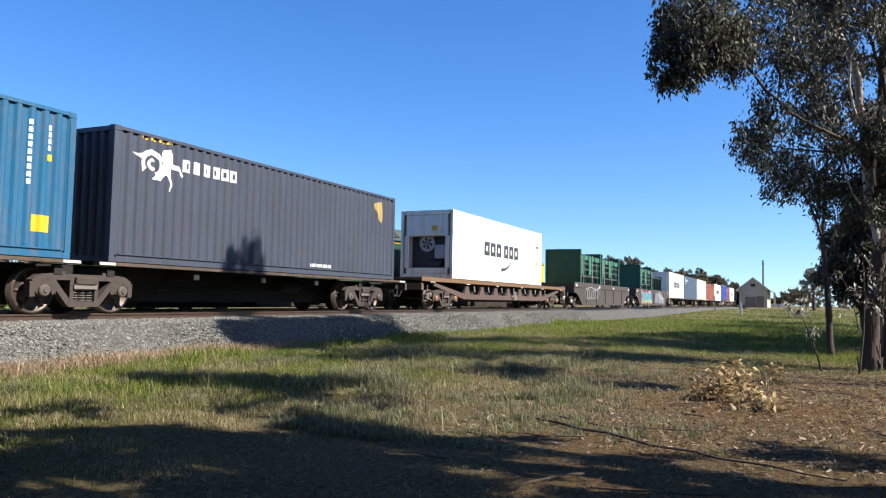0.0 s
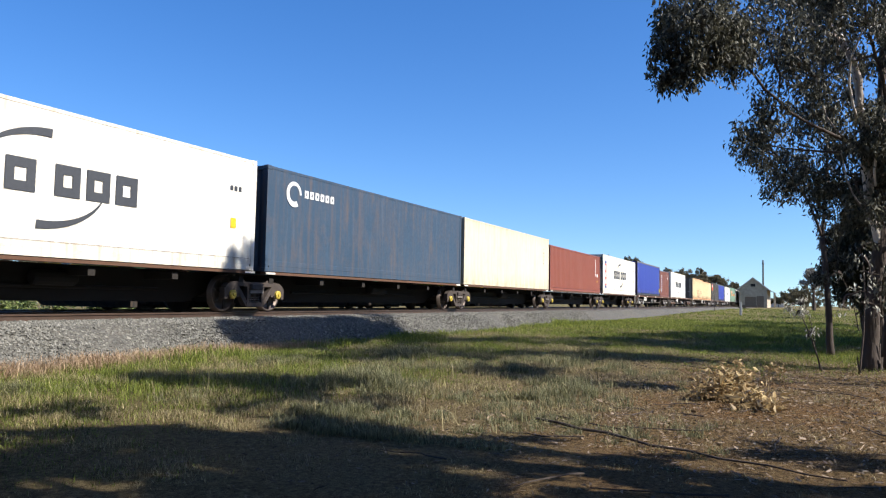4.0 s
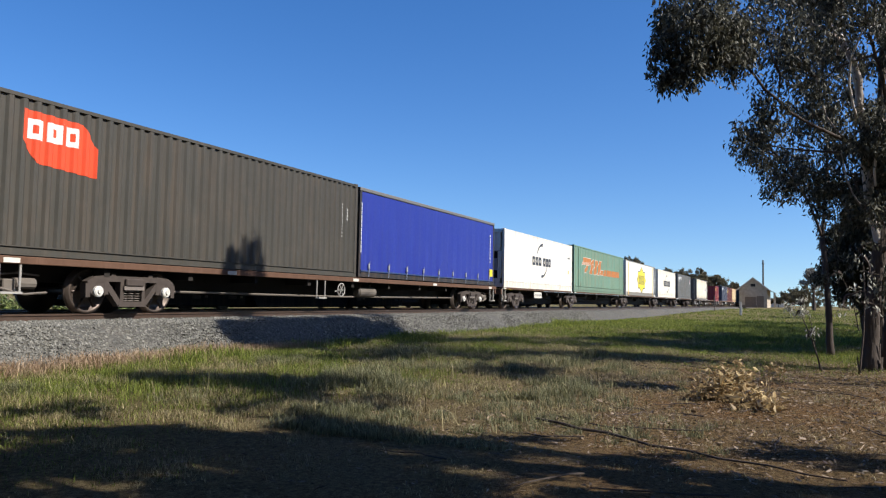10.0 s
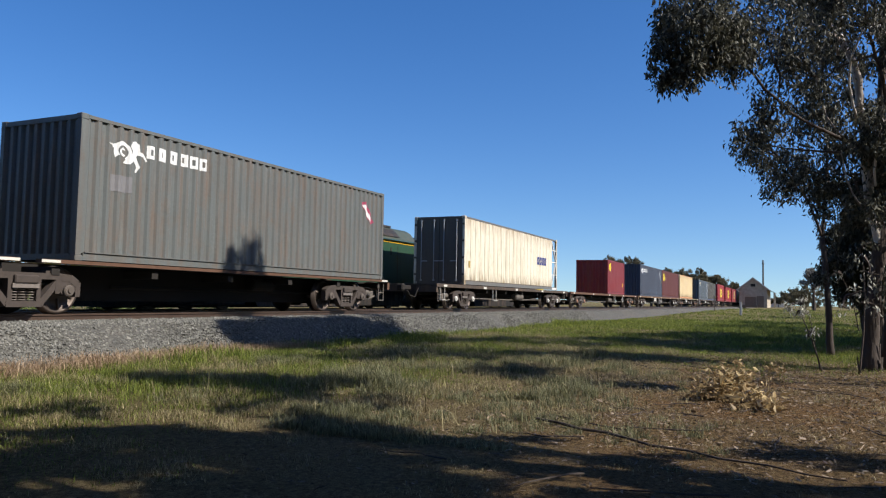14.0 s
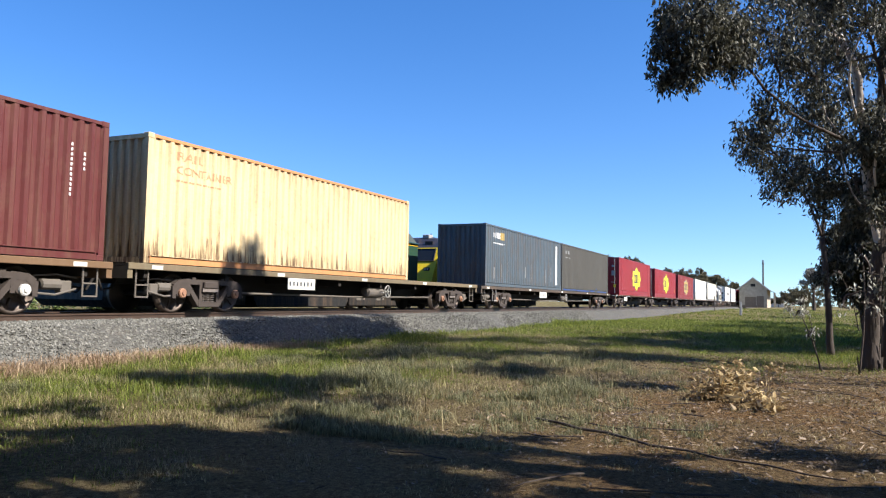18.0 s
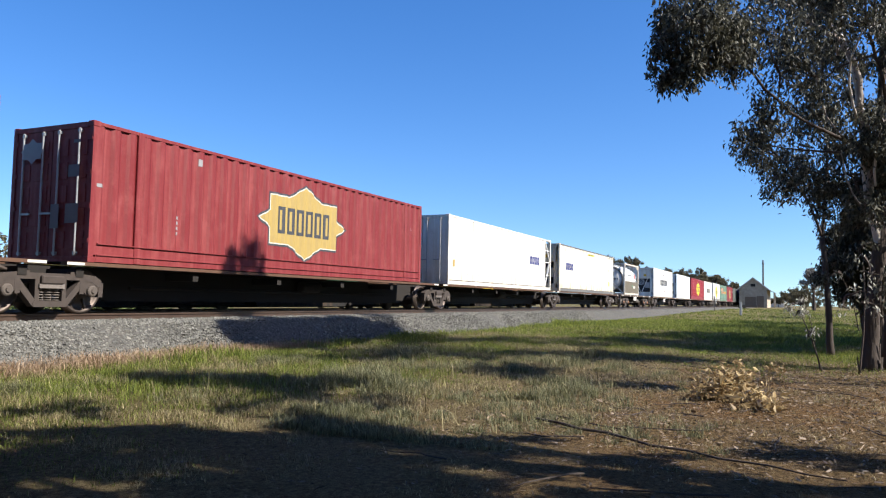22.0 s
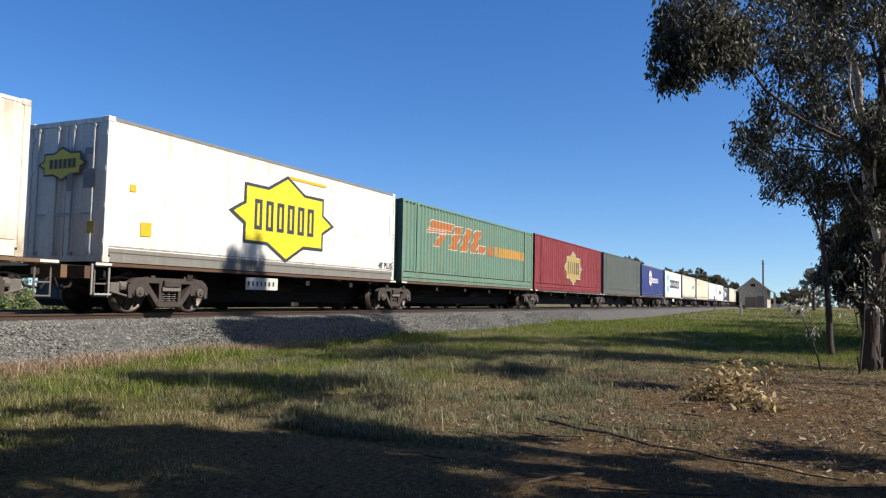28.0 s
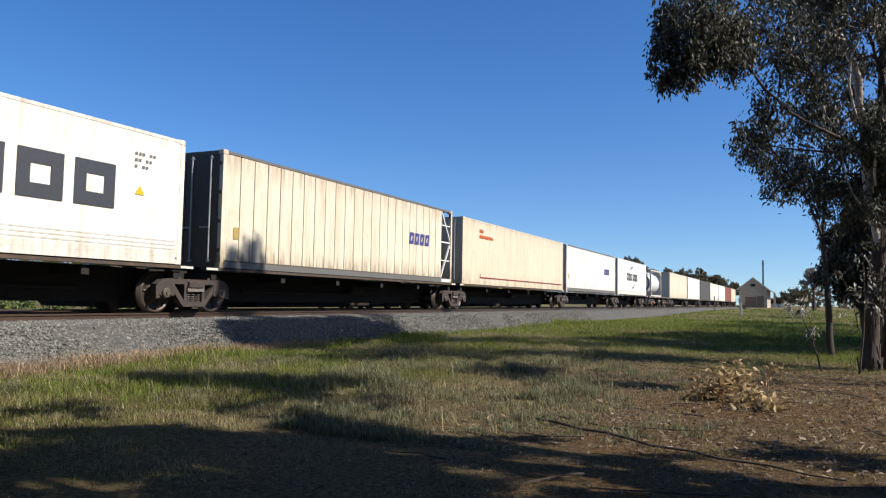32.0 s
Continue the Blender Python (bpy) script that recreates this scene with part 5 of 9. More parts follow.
        part("hose_coil", Geo().tube([(-x + 0.06, 0.86 + 0.2 * math.cos(a), 0.62 + 0.26 * math.sin(a)) for a in [k * math.pi / 10 for k in range(21)]], 0.028, 6), PAINTS["machine_dark"], root)
        part("pipe", Geo().tube([(-x + 0.12, 0.75, 0.14), (-x + 0.12, 0.72, 0.95), (-xs + 0.02, 0.55, 1.05)], 0.035, 8), PAINTS["galvanised"], root)
    part("walkway", Geo().box(-x + 0.6, x - 0.6, -0.25, 0.25, 2.45, 2.49), PAINTS["galvanised"], root)
    part("valve_box", Geo().box(-x + 0.05, -x + 0.3, -0.3, 0.3, 0.15, 0.6, 0.03), PAINTS["galvanised"], root)
    return rolling(root)


def flat_rack(s, L, z, H, full, label):
    """Green steel rack with tall end bulkheads and glass-frame stillages between."""
    root = thing("transport_rack", (s + L / 2, SIDE + W / 2, z), label, "rack", "racks on the well wagons")
    LENGTH[root.name] = L
    gr, fr = PAINTS["rack_green"], PAINTS["rack_dark"]
    x, y = L / 2, W / 2
    part("base", Geo().box(-x, x, -y, y, 0, 0.22), gr, root)
    for sx in (-1, 1):
        bulk = part("bulkhead", Geo().box(*sorted((sx * (x - 0.05), sx * (x - 0.10))), -y + 0.12, y - 0.12, 0.2, H - 0.05), gr, root)
        for sy in (-1, 1):
            part("bulkhead_post", Geo().box(*sorted((sx * x, sx * (x - 0.2))), *sorted((sy * y, sy * (y - 0.14))), 0.2, H, 0.015), gr, root)
            n = 9
            part("post_studs", Geo().add([p for k in range(n) for p in ((sx * (x - 0.06), -y - 0.004, 1.2 + k * (H - 1.5) / n), (sx * (x - 0.11), -y - 0.004, 1.2 + k * (H - 1.5) / n), (sx * (x - 0.11), -y - 0.004, 1.28 + k * (H - 1.5) / n), (sx * (x - 0.06), -y - 0.004, 1.28 + k * (H - 1.5) / n))], [(4 * k, 4 * k + 1, 4 * k + 2, 4 * k + 3) for k in range(n)]), PAINTS["board_white"], bulk) if sy < 0 else None
        part("bulkhead_beam", Geo().box(*sorted((sx * x, sx * (x - 0.16))), -y + 0.14, y - 0.14, H - 0.16, H), gr, root)
        part("bulkhead_rib", Geo().box(*sorted((sx * (x - 0.1), sx * (x - 0.2))), -y + 0.14, y - 0.14, H * 0.5, H * 0.5 + 0.1), gr, root)
    hh = H - 0.35 if full else H - 0.15
    n = 5 if full else 6
    for k in range(n):
        cx = -x + 0.55 + k * (L - 1.1) / (n - 1)
        for sy in (-1, 1):
            part("stillage_post", Geo().box(cx - 0.05, cx + 0.05, *sorted((sy * (y - 0.12), sy * (y - 0.22))), 0.22, hh), fr if not full or k % 2 else gr, root)
        if full and k < n - 1:
            part("a_frame_leg", Geo().beam((cx + 0.3, -y + 0.3, 0.25), (cx + 0.3, -0.1, hh), 0.08).beam((cx + 0.3, y - 0.3, 0.25), (cx + 0.3, 0.1, hh), 0.08), fr, root)
    for zz in ((1.4, 1.85, 2.25) if full else (0.9, hh - 0.42)):
        for sy in (-1, 1):
            part("stillage_rail", Geo().box(-x + 0.25, x - 0.25, *sorted((sy * (y - 0.1), sy * (y - 0.2))), zz + 0.3, zz + 0.42), fr, root)
    if full:
        for px, ww in ((-x + 0.5, 0.56), (-0.45, 0.66), (x - 1.25, 0.12)):
            part("side_plate", Geo().box(px, px + ww, -y + 0.06, -y + 0.1, 1.86, hh, 0.01), PAINTS["rack_bright"], root)
        part("top_stay", Geo().box(-x + 0.25, x - 0.25, -y + 0.08, -y + 0.2, hh - 0.30, hh), PAINTS["rack_bright"], root)
        for px in (-x + 0.42, -x + 1.2, -0.62, 0.3, 1.1):
            part("clamp", Geo().box(px - 0.07, px + 0.07, -y + 0.04, -y + 0.22, hh - 0.34, hh + 0.05, 0.01), fr, root)
        for px in (-x + 0.9, 0.35):
            part("strap", Geo().beam((px, -y + 0.05, 0.5), (px + 0.04, -y + 0.03, hh + 0.05), 0.08, 0.03, (0, 1, 0)), PAINTS["white_rail"], root)
    return rolling(root)


def palette():
    """All paints, by their real colours."""
    p = paint
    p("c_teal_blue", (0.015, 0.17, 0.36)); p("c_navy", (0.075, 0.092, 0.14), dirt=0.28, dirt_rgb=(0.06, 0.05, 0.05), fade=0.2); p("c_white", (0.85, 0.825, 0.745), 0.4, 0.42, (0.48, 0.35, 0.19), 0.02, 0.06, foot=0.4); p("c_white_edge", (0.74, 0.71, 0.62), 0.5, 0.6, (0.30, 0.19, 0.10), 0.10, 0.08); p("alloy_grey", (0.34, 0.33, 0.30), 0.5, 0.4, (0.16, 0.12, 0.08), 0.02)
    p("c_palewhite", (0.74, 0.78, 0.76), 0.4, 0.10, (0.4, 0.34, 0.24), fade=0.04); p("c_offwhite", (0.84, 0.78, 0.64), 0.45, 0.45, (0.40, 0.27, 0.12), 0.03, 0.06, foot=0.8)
    p("c_cream", (0.70, 0.615, 0.455), 0.5, 0.3, (0.35, 0.24, 0.12), fade=0.06, foot=0.5); p("c_slate_blue", (0.055, 0.105, 0.18), fade=0.1); p("c_redbrown", (0.37, 0.098, 0.062), fade=0.1, dirt=0.2)
    p("c_redbrown2", (0.27, 0.082, 0.058), fade=0.12); p("c_royal", (0.022, 0.045, 0.42), 0.45, 0.15, (0.05, 0.05, 0.12), fade=0.06); p("door_grey", (0.17, 0.15, 0.125), 0.6, 0.5, (0.10, 0.06, 0.035), 0.05); p("c_black", (0.03, 0.03, 0.035), 0.5)
    p("c_sand", (0.70, 0.55, 0.315), 0.6, 0.40, (0.30, 0.17, 0.08), 0.16, 0.08, foot=0.75, drips=0.85); p("c_sand_rail", (0.60, 0.26, 0.10), 0.6, 0.3, rust=0.1); p("c_charcoal", (0.075, 0.072, 0.062), 0.55, 0.15)
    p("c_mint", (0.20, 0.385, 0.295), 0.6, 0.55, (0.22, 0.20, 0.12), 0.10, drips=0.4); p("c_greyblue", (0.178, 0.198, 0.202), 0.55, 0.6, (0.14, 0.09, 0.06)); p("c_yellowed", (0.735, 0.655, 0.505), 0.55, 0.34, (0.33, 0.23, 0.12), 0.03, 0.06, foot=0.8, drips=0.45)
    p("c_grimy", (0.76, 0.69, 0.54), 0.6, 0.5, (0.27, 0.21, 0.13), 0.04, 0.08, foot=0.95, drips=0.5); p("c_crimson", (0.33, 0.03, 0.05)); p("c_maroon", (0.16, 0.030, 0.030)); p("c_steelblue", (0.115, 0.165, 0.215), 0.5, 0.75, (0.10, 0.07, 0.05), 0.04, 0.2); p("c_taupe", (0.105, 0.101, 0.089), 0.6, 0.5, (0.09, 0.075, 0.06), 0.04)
    p("c_red", (0.40, 0.018, 0.030), 0.45, 0.18); p("c_faded_red", (0.285, 0.024, 0.030), 0.6, 0.4, (0.34, 0.10, 0.09)); p("c_sage", (0.150, 0.180, 0.162), 0.6, 0.45, (0.12, 0.095, 0.065), 0.10, 0.2, drips=0.3)
    p("c_deepblue", (0.018, 0.03, 0.23), 0.4, 0.1); p("c_blue_rail", (0.02, 0.07, 0.25), 0.5)
    p("well_grey", (0.082, 0.070, 0.060), 0.75, 0.4, (0.08, 0.05, 0.035), 0.04); p("rust_brown", (0.17, 0.085, 0.05), 0.85, 0.45, (0.07, 0.035, 0.02), 0.15)
    p("girder_brown", (0.15, 0.10, 0.085), 0.85, 0.3, (0.07, 0.04, 0.03), 0.05); p("deck_tan", (0.25, 0.145, 0.075), 0.8, 0.4, rust=0.15); p("deck_olive", (0.25, 0.20, 0.125), 0.8, 0.4, rust=0.12); p("deck_dark", (0.10, 0.075, 0.06), 0.8, 0.4, rust=0.1)
    p("rack_green", (0.024, 0.145, 0.085), 0.55, 0.5, (0.03, 0.06, 0.04), 0.02, 0.3); p("rack_bright", (0.045, 0.26, 0.14), 0.5, 0.3, (0.03, 0.08, 0.05)); p("rack_dark", (0.03, 0.05, 0.04), 0.6, 0.3)
    p("white_frame", (0.76, 0.76, 0.73), 0.45, 0.2, (0.3, 0.2, 0.1)); p("tank_white", (0.78, 0.78, 0.76), 0.3, 0.15, (0.3, 0.24, 0.16)); p("tank_frame", (0.72, 0.66, 0.55), 0.5, 0.7, (0.30, 0.13, 0.05), 0.16)
    p("clad_olive", (0.20, 0.175, 0.125), 0.6, 0.3)
    p("loco_green", (0.035, 0.105, 0.062), 0.35, 0.2, (0.03, 0.03, 0.02)); p("loco_yellow", (0.80, 0.42, 0.012), 0.35, 0.15, (0.3, 0.15, 0.03)); p("loco_roof", (0.075, 0.11, 0.085), 0.5, 0.3)
    p("loco_black", (0.02, 0.02, 0.02), 0.6); p("loco_bright", (0.82, 0.60, 0.02), 0.35, 0.1); p("loco_navy", (0.02, 0.03, 0.06), 0.5)
    q = plain
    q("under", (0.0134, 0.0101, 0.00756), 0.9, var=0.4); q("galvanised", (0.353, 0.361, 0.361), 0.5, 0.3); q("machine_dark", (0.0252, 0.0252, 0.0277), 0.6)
    q("sticker_yellow", (0.63, 0.378, 0.0168)); q("alloy_dark", (0.185, 0.176, 0.16), 0.5, 0.4); q("strap", (0.168, 0.185, 0.227), 0.7)
    q("wheel", (0.0924, 0.0714, 0.0588), 0.5, 0.6, 0.4); q("spring", (0.168, 0.143, 0.126), 0.7, 0.2, 0.4, 20); q("bogie_steel", (0.047, 0.0353, 0.0286), 0.85, 0.0, 0.45, 8)
    q("white_rail", (0.30, 0.285, 0.26), 0.6); q("grime", (0.118, 0.101, 0.084), 0.85, var=0.3); q("board_white", (0.554, 0.529, 0.462), 0.6, var=0.2, scale=12)
    q("cap_dark", (0.084, 0.0672, 0.0546), 0.8, var=0.3); q("mark_dark", (0.0378, 0.042, 0.0504), 0.55, var=0.3, scale=15); q("mark_white", (0.655, 0.655, 0.638), 0.55, var=0.12, scale=15); q("mark_red", (0.462, 0.0252, 0.0252), 0.5); q("mark_green", (0.0168, 0.252, 0.126), 0.5)
    q("mark_yellow", (0.672, 0.554, 0.0252), 0.5, var=0.08); q("mark_gold", (0.353, 0.252, 0.0756), 0.6, var=0.15); q("mark_orange", (0.462, 0.109, 0.0252), 0.6, var=0.2); q("mark_tomato", (0.588, 0.0588, 0.0168), 0.5)
    q("mark_blue", (0.0168, 0.0504, 0.185), 0.5); q("mark_sky", (0.151, 0.437, 0.605), 0.5); q("mark_scribble", (0.185, 0.0151, 0.0218), 0.6, var=0.5, scale=5); q("mark_pink", (0.302, 0.0378, 0.084), 0.6, var=0.35, scale=3); q("mark_turq", (0.0504, 0.227, 0.26), 0.6, var=0.4, scale=3)
    q("mark_lime", (0.185, 0.286, 0.134), 0.6, var=0.35, scale=3); q("mark_violet", (0.109, 0.084, 0.202), 0.55); q("mark_smoke", (0.143, 0.139, 0.143), 0.7, var=0.25); q("mark_tangerine", (0.38, 0.135, 0.035), 0.65, var=0.35, scale=5); q("mark_ash", (0.252, 0.252, 0.252), 0.6); q("mark_faded", (0.43, 0.245, 0.125), 0.7, var=0.5, scale=14)
    q("mark_amber", (0.44, 0.235, 0.045), 0.65, var=0.35, scale=5); q("mark_bluegrey", (0.055, 0.085, 0.13), 0.6, var=0.3, scale=5); q("mark_worn", (0.353, 0.269, 0.168), 0.7, var=0.4, scale=14); q("mark_navy_text", (0.042, 0.0504, 0.185), 0.5)
    q("cap_yellow", (0.403, 0.302, 0.042), 0.6, var=0.3); q("cap_white", (0.50, 0.485, 0.445), 0.7, var=0.3); q("cap_rust", (0.277, 0.143, 0.084), 0.7, var=0.25)
    q("rail_steel", (0.126, 0.084, 0.063), 0.45, 0.7, 0.35, 5); q("sleeper", (0.168, 0.16, 0.151), 0.9, var=0.25)
    q("glass_dark", (0.0126, 0.0151, 0.0168), 0.08); q("lamp_glass", (0.588, 0.588, 0.571), 0.1)
    q("shed_wood", (0.40, 0.335, 0.245), 0.85, var=0.55, scale=1.6); q("shed_door", (0.168, 0.13, 0.0924), 0.85, var=0.4, scale=3); q("shed_roof", (0.168, 0.143, 0.126), 0.6, 0.3, 0.3, 2); q("post_white", (0.55, 0.52, 0.45), 0.7); q("pole_wood", (0.0756, 0.0672, 0.0588), 0.9)
    PAINTS["stone"] = stone_material("ballast_stone", (0.033, 0.0325, 0.029), (0.222, 0.214, 0.186))
    PAINTS["bed"] = bed_material()
    PAINTS["leaf_gum"] = leaf_material("gum_leaf", (0.014, 0.015, 0.009), (0.118, 0.116, 0.084), 0.5, 0.22)
    PAINTS["leaf_far"] = leaf_material("far_leaf", (0.048, 0.0416, 0.024), (0.16, 0.136, 0.076))
    # gum leaf with the shade of the taller trees put into its colour
    PAINTS["leaf_shaded"] = leaf_material("shaded_leaf", (0.010, 0.012, 0.006), (0.050, 0.050, 0.026), 0.6, 0.12)
    PAINTS["leaf_hedge"] = leaf_material("hedge_leaf", (0.048, 0.068, 0.0176), (0.176, 0.216, 0.072))
    PAINTS["leaf_grey"] = leaf_material("grey_leaf", (0.09, 0.085, 0.07), (0.28, 0.26, 0.22))
    # pale leaf, with sunlit brightness put into the colour
    PAINTS["leaf_pale"] = leaf_material("pale_leaf", (0.16, 0.16, 0.11), (0.55, 0.53, 0.44))
    PAINTS["leaf_dry"] = leaf_material("dry_leaf", (0.184, 0.116, 0.0496), (0.448, 0.336, 0.172))
    PAINTS["litter"] = leaf_material("leaf_litter", (0.0344, 0.0208, 0.0128), (0.25, 0.186, 0.122), trans=0.05)
    PAINTS["grass_green"] = leaf_material("green_grass", (0.040, 0.054, 0.008), (0.205, 0.246, 0.044), 0.6, 0.4)
    PAINTS["grass_dry"] = leaf_material("dry_grass", (0.0768, 0.0592, 0.0248), (0.352, 0.2968, 0.1584))
    PAINTS["grass_red"] = leaf_material("seeding_grass", (0.184, 0.116, 0.068), (0.392, 0.288, 0.188))
    PAINTS["grass_tuft"] = leaf_material("tuft_grass", (0.048, 0.0504, 0.0216), (0.2336, 0.2296, 0.124), 0.6, 0.3)
    PAINTS["bark_flake"] = leaf_material("bark_flake", (0.048, 0.032, 0.0208), (0.264, 0.2, 0.14), trans=0.0)
    PAINTS["bark"] = bark_material()
    q("grey_limb", (0.26, 0.22, 0.185), 0.85, var=0.4, scale=5)
    q("pale_limb", (0.55, 0.48, 0.40), 0.8, var=0.3, scale=4)


# ---- marks, box by box ----
def arcs_emblem(b, x, z, w=4.6, h=0.52, both=True, col="mark_dark"):
    """Two words of three upright bars with a sliver of an arc above and below."""
    m = PAINTS[col]
    mark(b, "lettering_bars", blocks(x - w / 2, x - 0.05, z, z + h, 3, 0.2) + blocks(x + 0.2, x + w / 2, z, z + h, 3, 0.2), m)
    k = w / 4.6
    if both:
        mark(b, "upper_arc", [oval_arc(x + 0.05, z + 0.3, 1.4 * k, 0.88, 168, 88, 0.02, 0.17)], m)
    mark(b, "lower_arc", [oval_arc(x - 0.05, z + 0.3, 1.4 * k, 0.88, -12, -94, 0.02, 0.17)], m)


def star_badge(b, x, z, rx, rz, fill, word=True):
    mark(b, "star_outline", [swell(star8(x, z, rx, rz), 0.085)], PAINTS["mark_dark"], 0.003)
    if fill == "mark_gold":
        mark(b, "star_edge", [swell(star8(x, z, rx, rz), 0.03)], PAINTS["board_white"], 0.0045)
    mark(b, "star_badge", [star8(x, z, rx, rz)], PAINTS[fill], 0.006)
    if word:
        mark(b, "lettering_bars", blocks(x - rx * 0.63, x + rx * 0.66, z - rz * 0.36, z + rz * 0.36, 6, 0.34), PAINTS["mark_dark"], 0.009)


def horse_emblem(b, x, z, s=1.0):
    """A pale curled sea-horse shape beside a row of bars; x, z: the emblem's middle, s: half its width."""
    m = PAINTS["mark_white"]
    q = lambda pts: [(x + px * s, z + pz * s) for px, pz in pts]
    mark(b, "emblem_tail", [arc(x - 0.25 * s, z + 0.02 * s, 0.34 * s, -60, 220, 0.10 * s, 0.20 * s, 22)], m)
    mark(b, "emblem_curl", [arc(x - 0.25 * s, z + 0.0 * s, 0.14 * s, 40, 320, 0.06 * s, 0.12 * s, 16)], m)
    mark(b, "emblem_fin", [q([(-1.0, 0.26), (-0.72, 0.12), (-0.52, 0.1), (-0.5, 0.32), (-0.75, 0.24)])], m)
    mark(b, "emblem_body", [q([(-0.2, -0.44), (0.1, -0.46), (0.45, -0.12), (0.6, 0.18), (0.58, 0.45), (0.42, 0.56), (0.2, 0.5), (0.1, 0.3), (0.22, 0.1), (0.1, -0.12)])], m)
    mark(b, "emblem_leg", [q([(0.3, -0.2), (0.5, -0.5), (0.42, -0.72), (0.5, -0.74), (0.62, -0.5), (0.48, -0.1)])], m)
    mark(b, "emblem_foreleg", [q([(0.5, 0.0), (0.85, -0.06), (1.0, -0.22), (1.05, -0.16), (0.9, 0.06), (0.55, 0.16)])], m)
    mark(b, "lettering_bars", blocks(x + 1.02 * s, x + 1.02 * s + 1.95, z - 0.02, z + 0.27, 6, 0.3), m)


def small_codes(b, L, H, col="mark_white", sticker=True):
    """Rows of tiny upright code bars and a yellow sticker at the trailing end."""
    m = PAINTS[col]
    rows = [rect(L - 0.84, L - 0.795, 1.25 + 0.10 * k, 1.31 + 0.10 * k) for k in range(11)] + [rect(L - 0.54, L - 0.50, 1.8 + 0.10 * k, 1.86 + 0.10 * k) for k in range(4)]
    mark(b, "code_bars", rows, m)
    if sticker:
        mark(b, "height_sticker", [rect(L - 0.78, L - 0.5, 0.62, 0.9)], PAINTS["sticker_yellow"], 0.005)


def paint_word(b, text, x0, x1, z0, z1, mat):
    """A painted word on the near side, between x0 and x1 from the leading end."""
    cu = bpy.data.curves.new("word", "FONT")
    cu.body = text
    cu.resolution_u = 2
    cu.offset = 0.012
    ob = bpy.data.objects.new("word", cu)
    me = bpy.data.meshes.new_from_object(ob)
    vs = [v.co.copy() for v in me.vertices]
    fs = [tuple(p.vertices) for p in me.polygons]
    bpy.data.objects.remove(ob)
    bpy.data.meshes.remove(me)
    a, c = min(v.x for v in vs), max(v.x for v in vs)
    d, e = min(v.y for v in vs), max(v.y for v in vs)
    L = LENGTH[b.name]
    flat = [(-L / 2 + x0 + (v.x - a) / (c - a) * (x1 - x0), z0 + (v.y - d) / (e - d) * (z1 - z0)) for v in vs]
    g = Geo()
    for fc in fs:
        lay(g, b, [flat[k] for k in fc], 0.004)
    return part("painted_word", g.mesh("painted_word", mat), None, b)


def scribble(b, strokes, mat, width=0.05):
    """Sprayed loops and zigzags: strokes are lists of points."""
    quads = []
    for st in strokes:
        for (x0, z0), (x1, z1) in zip(st, st[1:]):
            dx, dz = x1 - x0, z1 - z0
            n = math.hypot(dx, dz) or 1
            ux, uz = -dz / n * width / 2, dx / n * width / 2
            ex, ez = dx / n * width * 0.3, dz / n * width * 0.3
            quads.append([(x0 - ux - ex, z0 - uz - ez), (x1 - ux + ex, z1 - uz + ez), (x1 + ux + ex, z1 + uz + ez), (x0 + ux - ex, z0 + uz - ez)])
    return mark(b, "scribble", quads, mat)


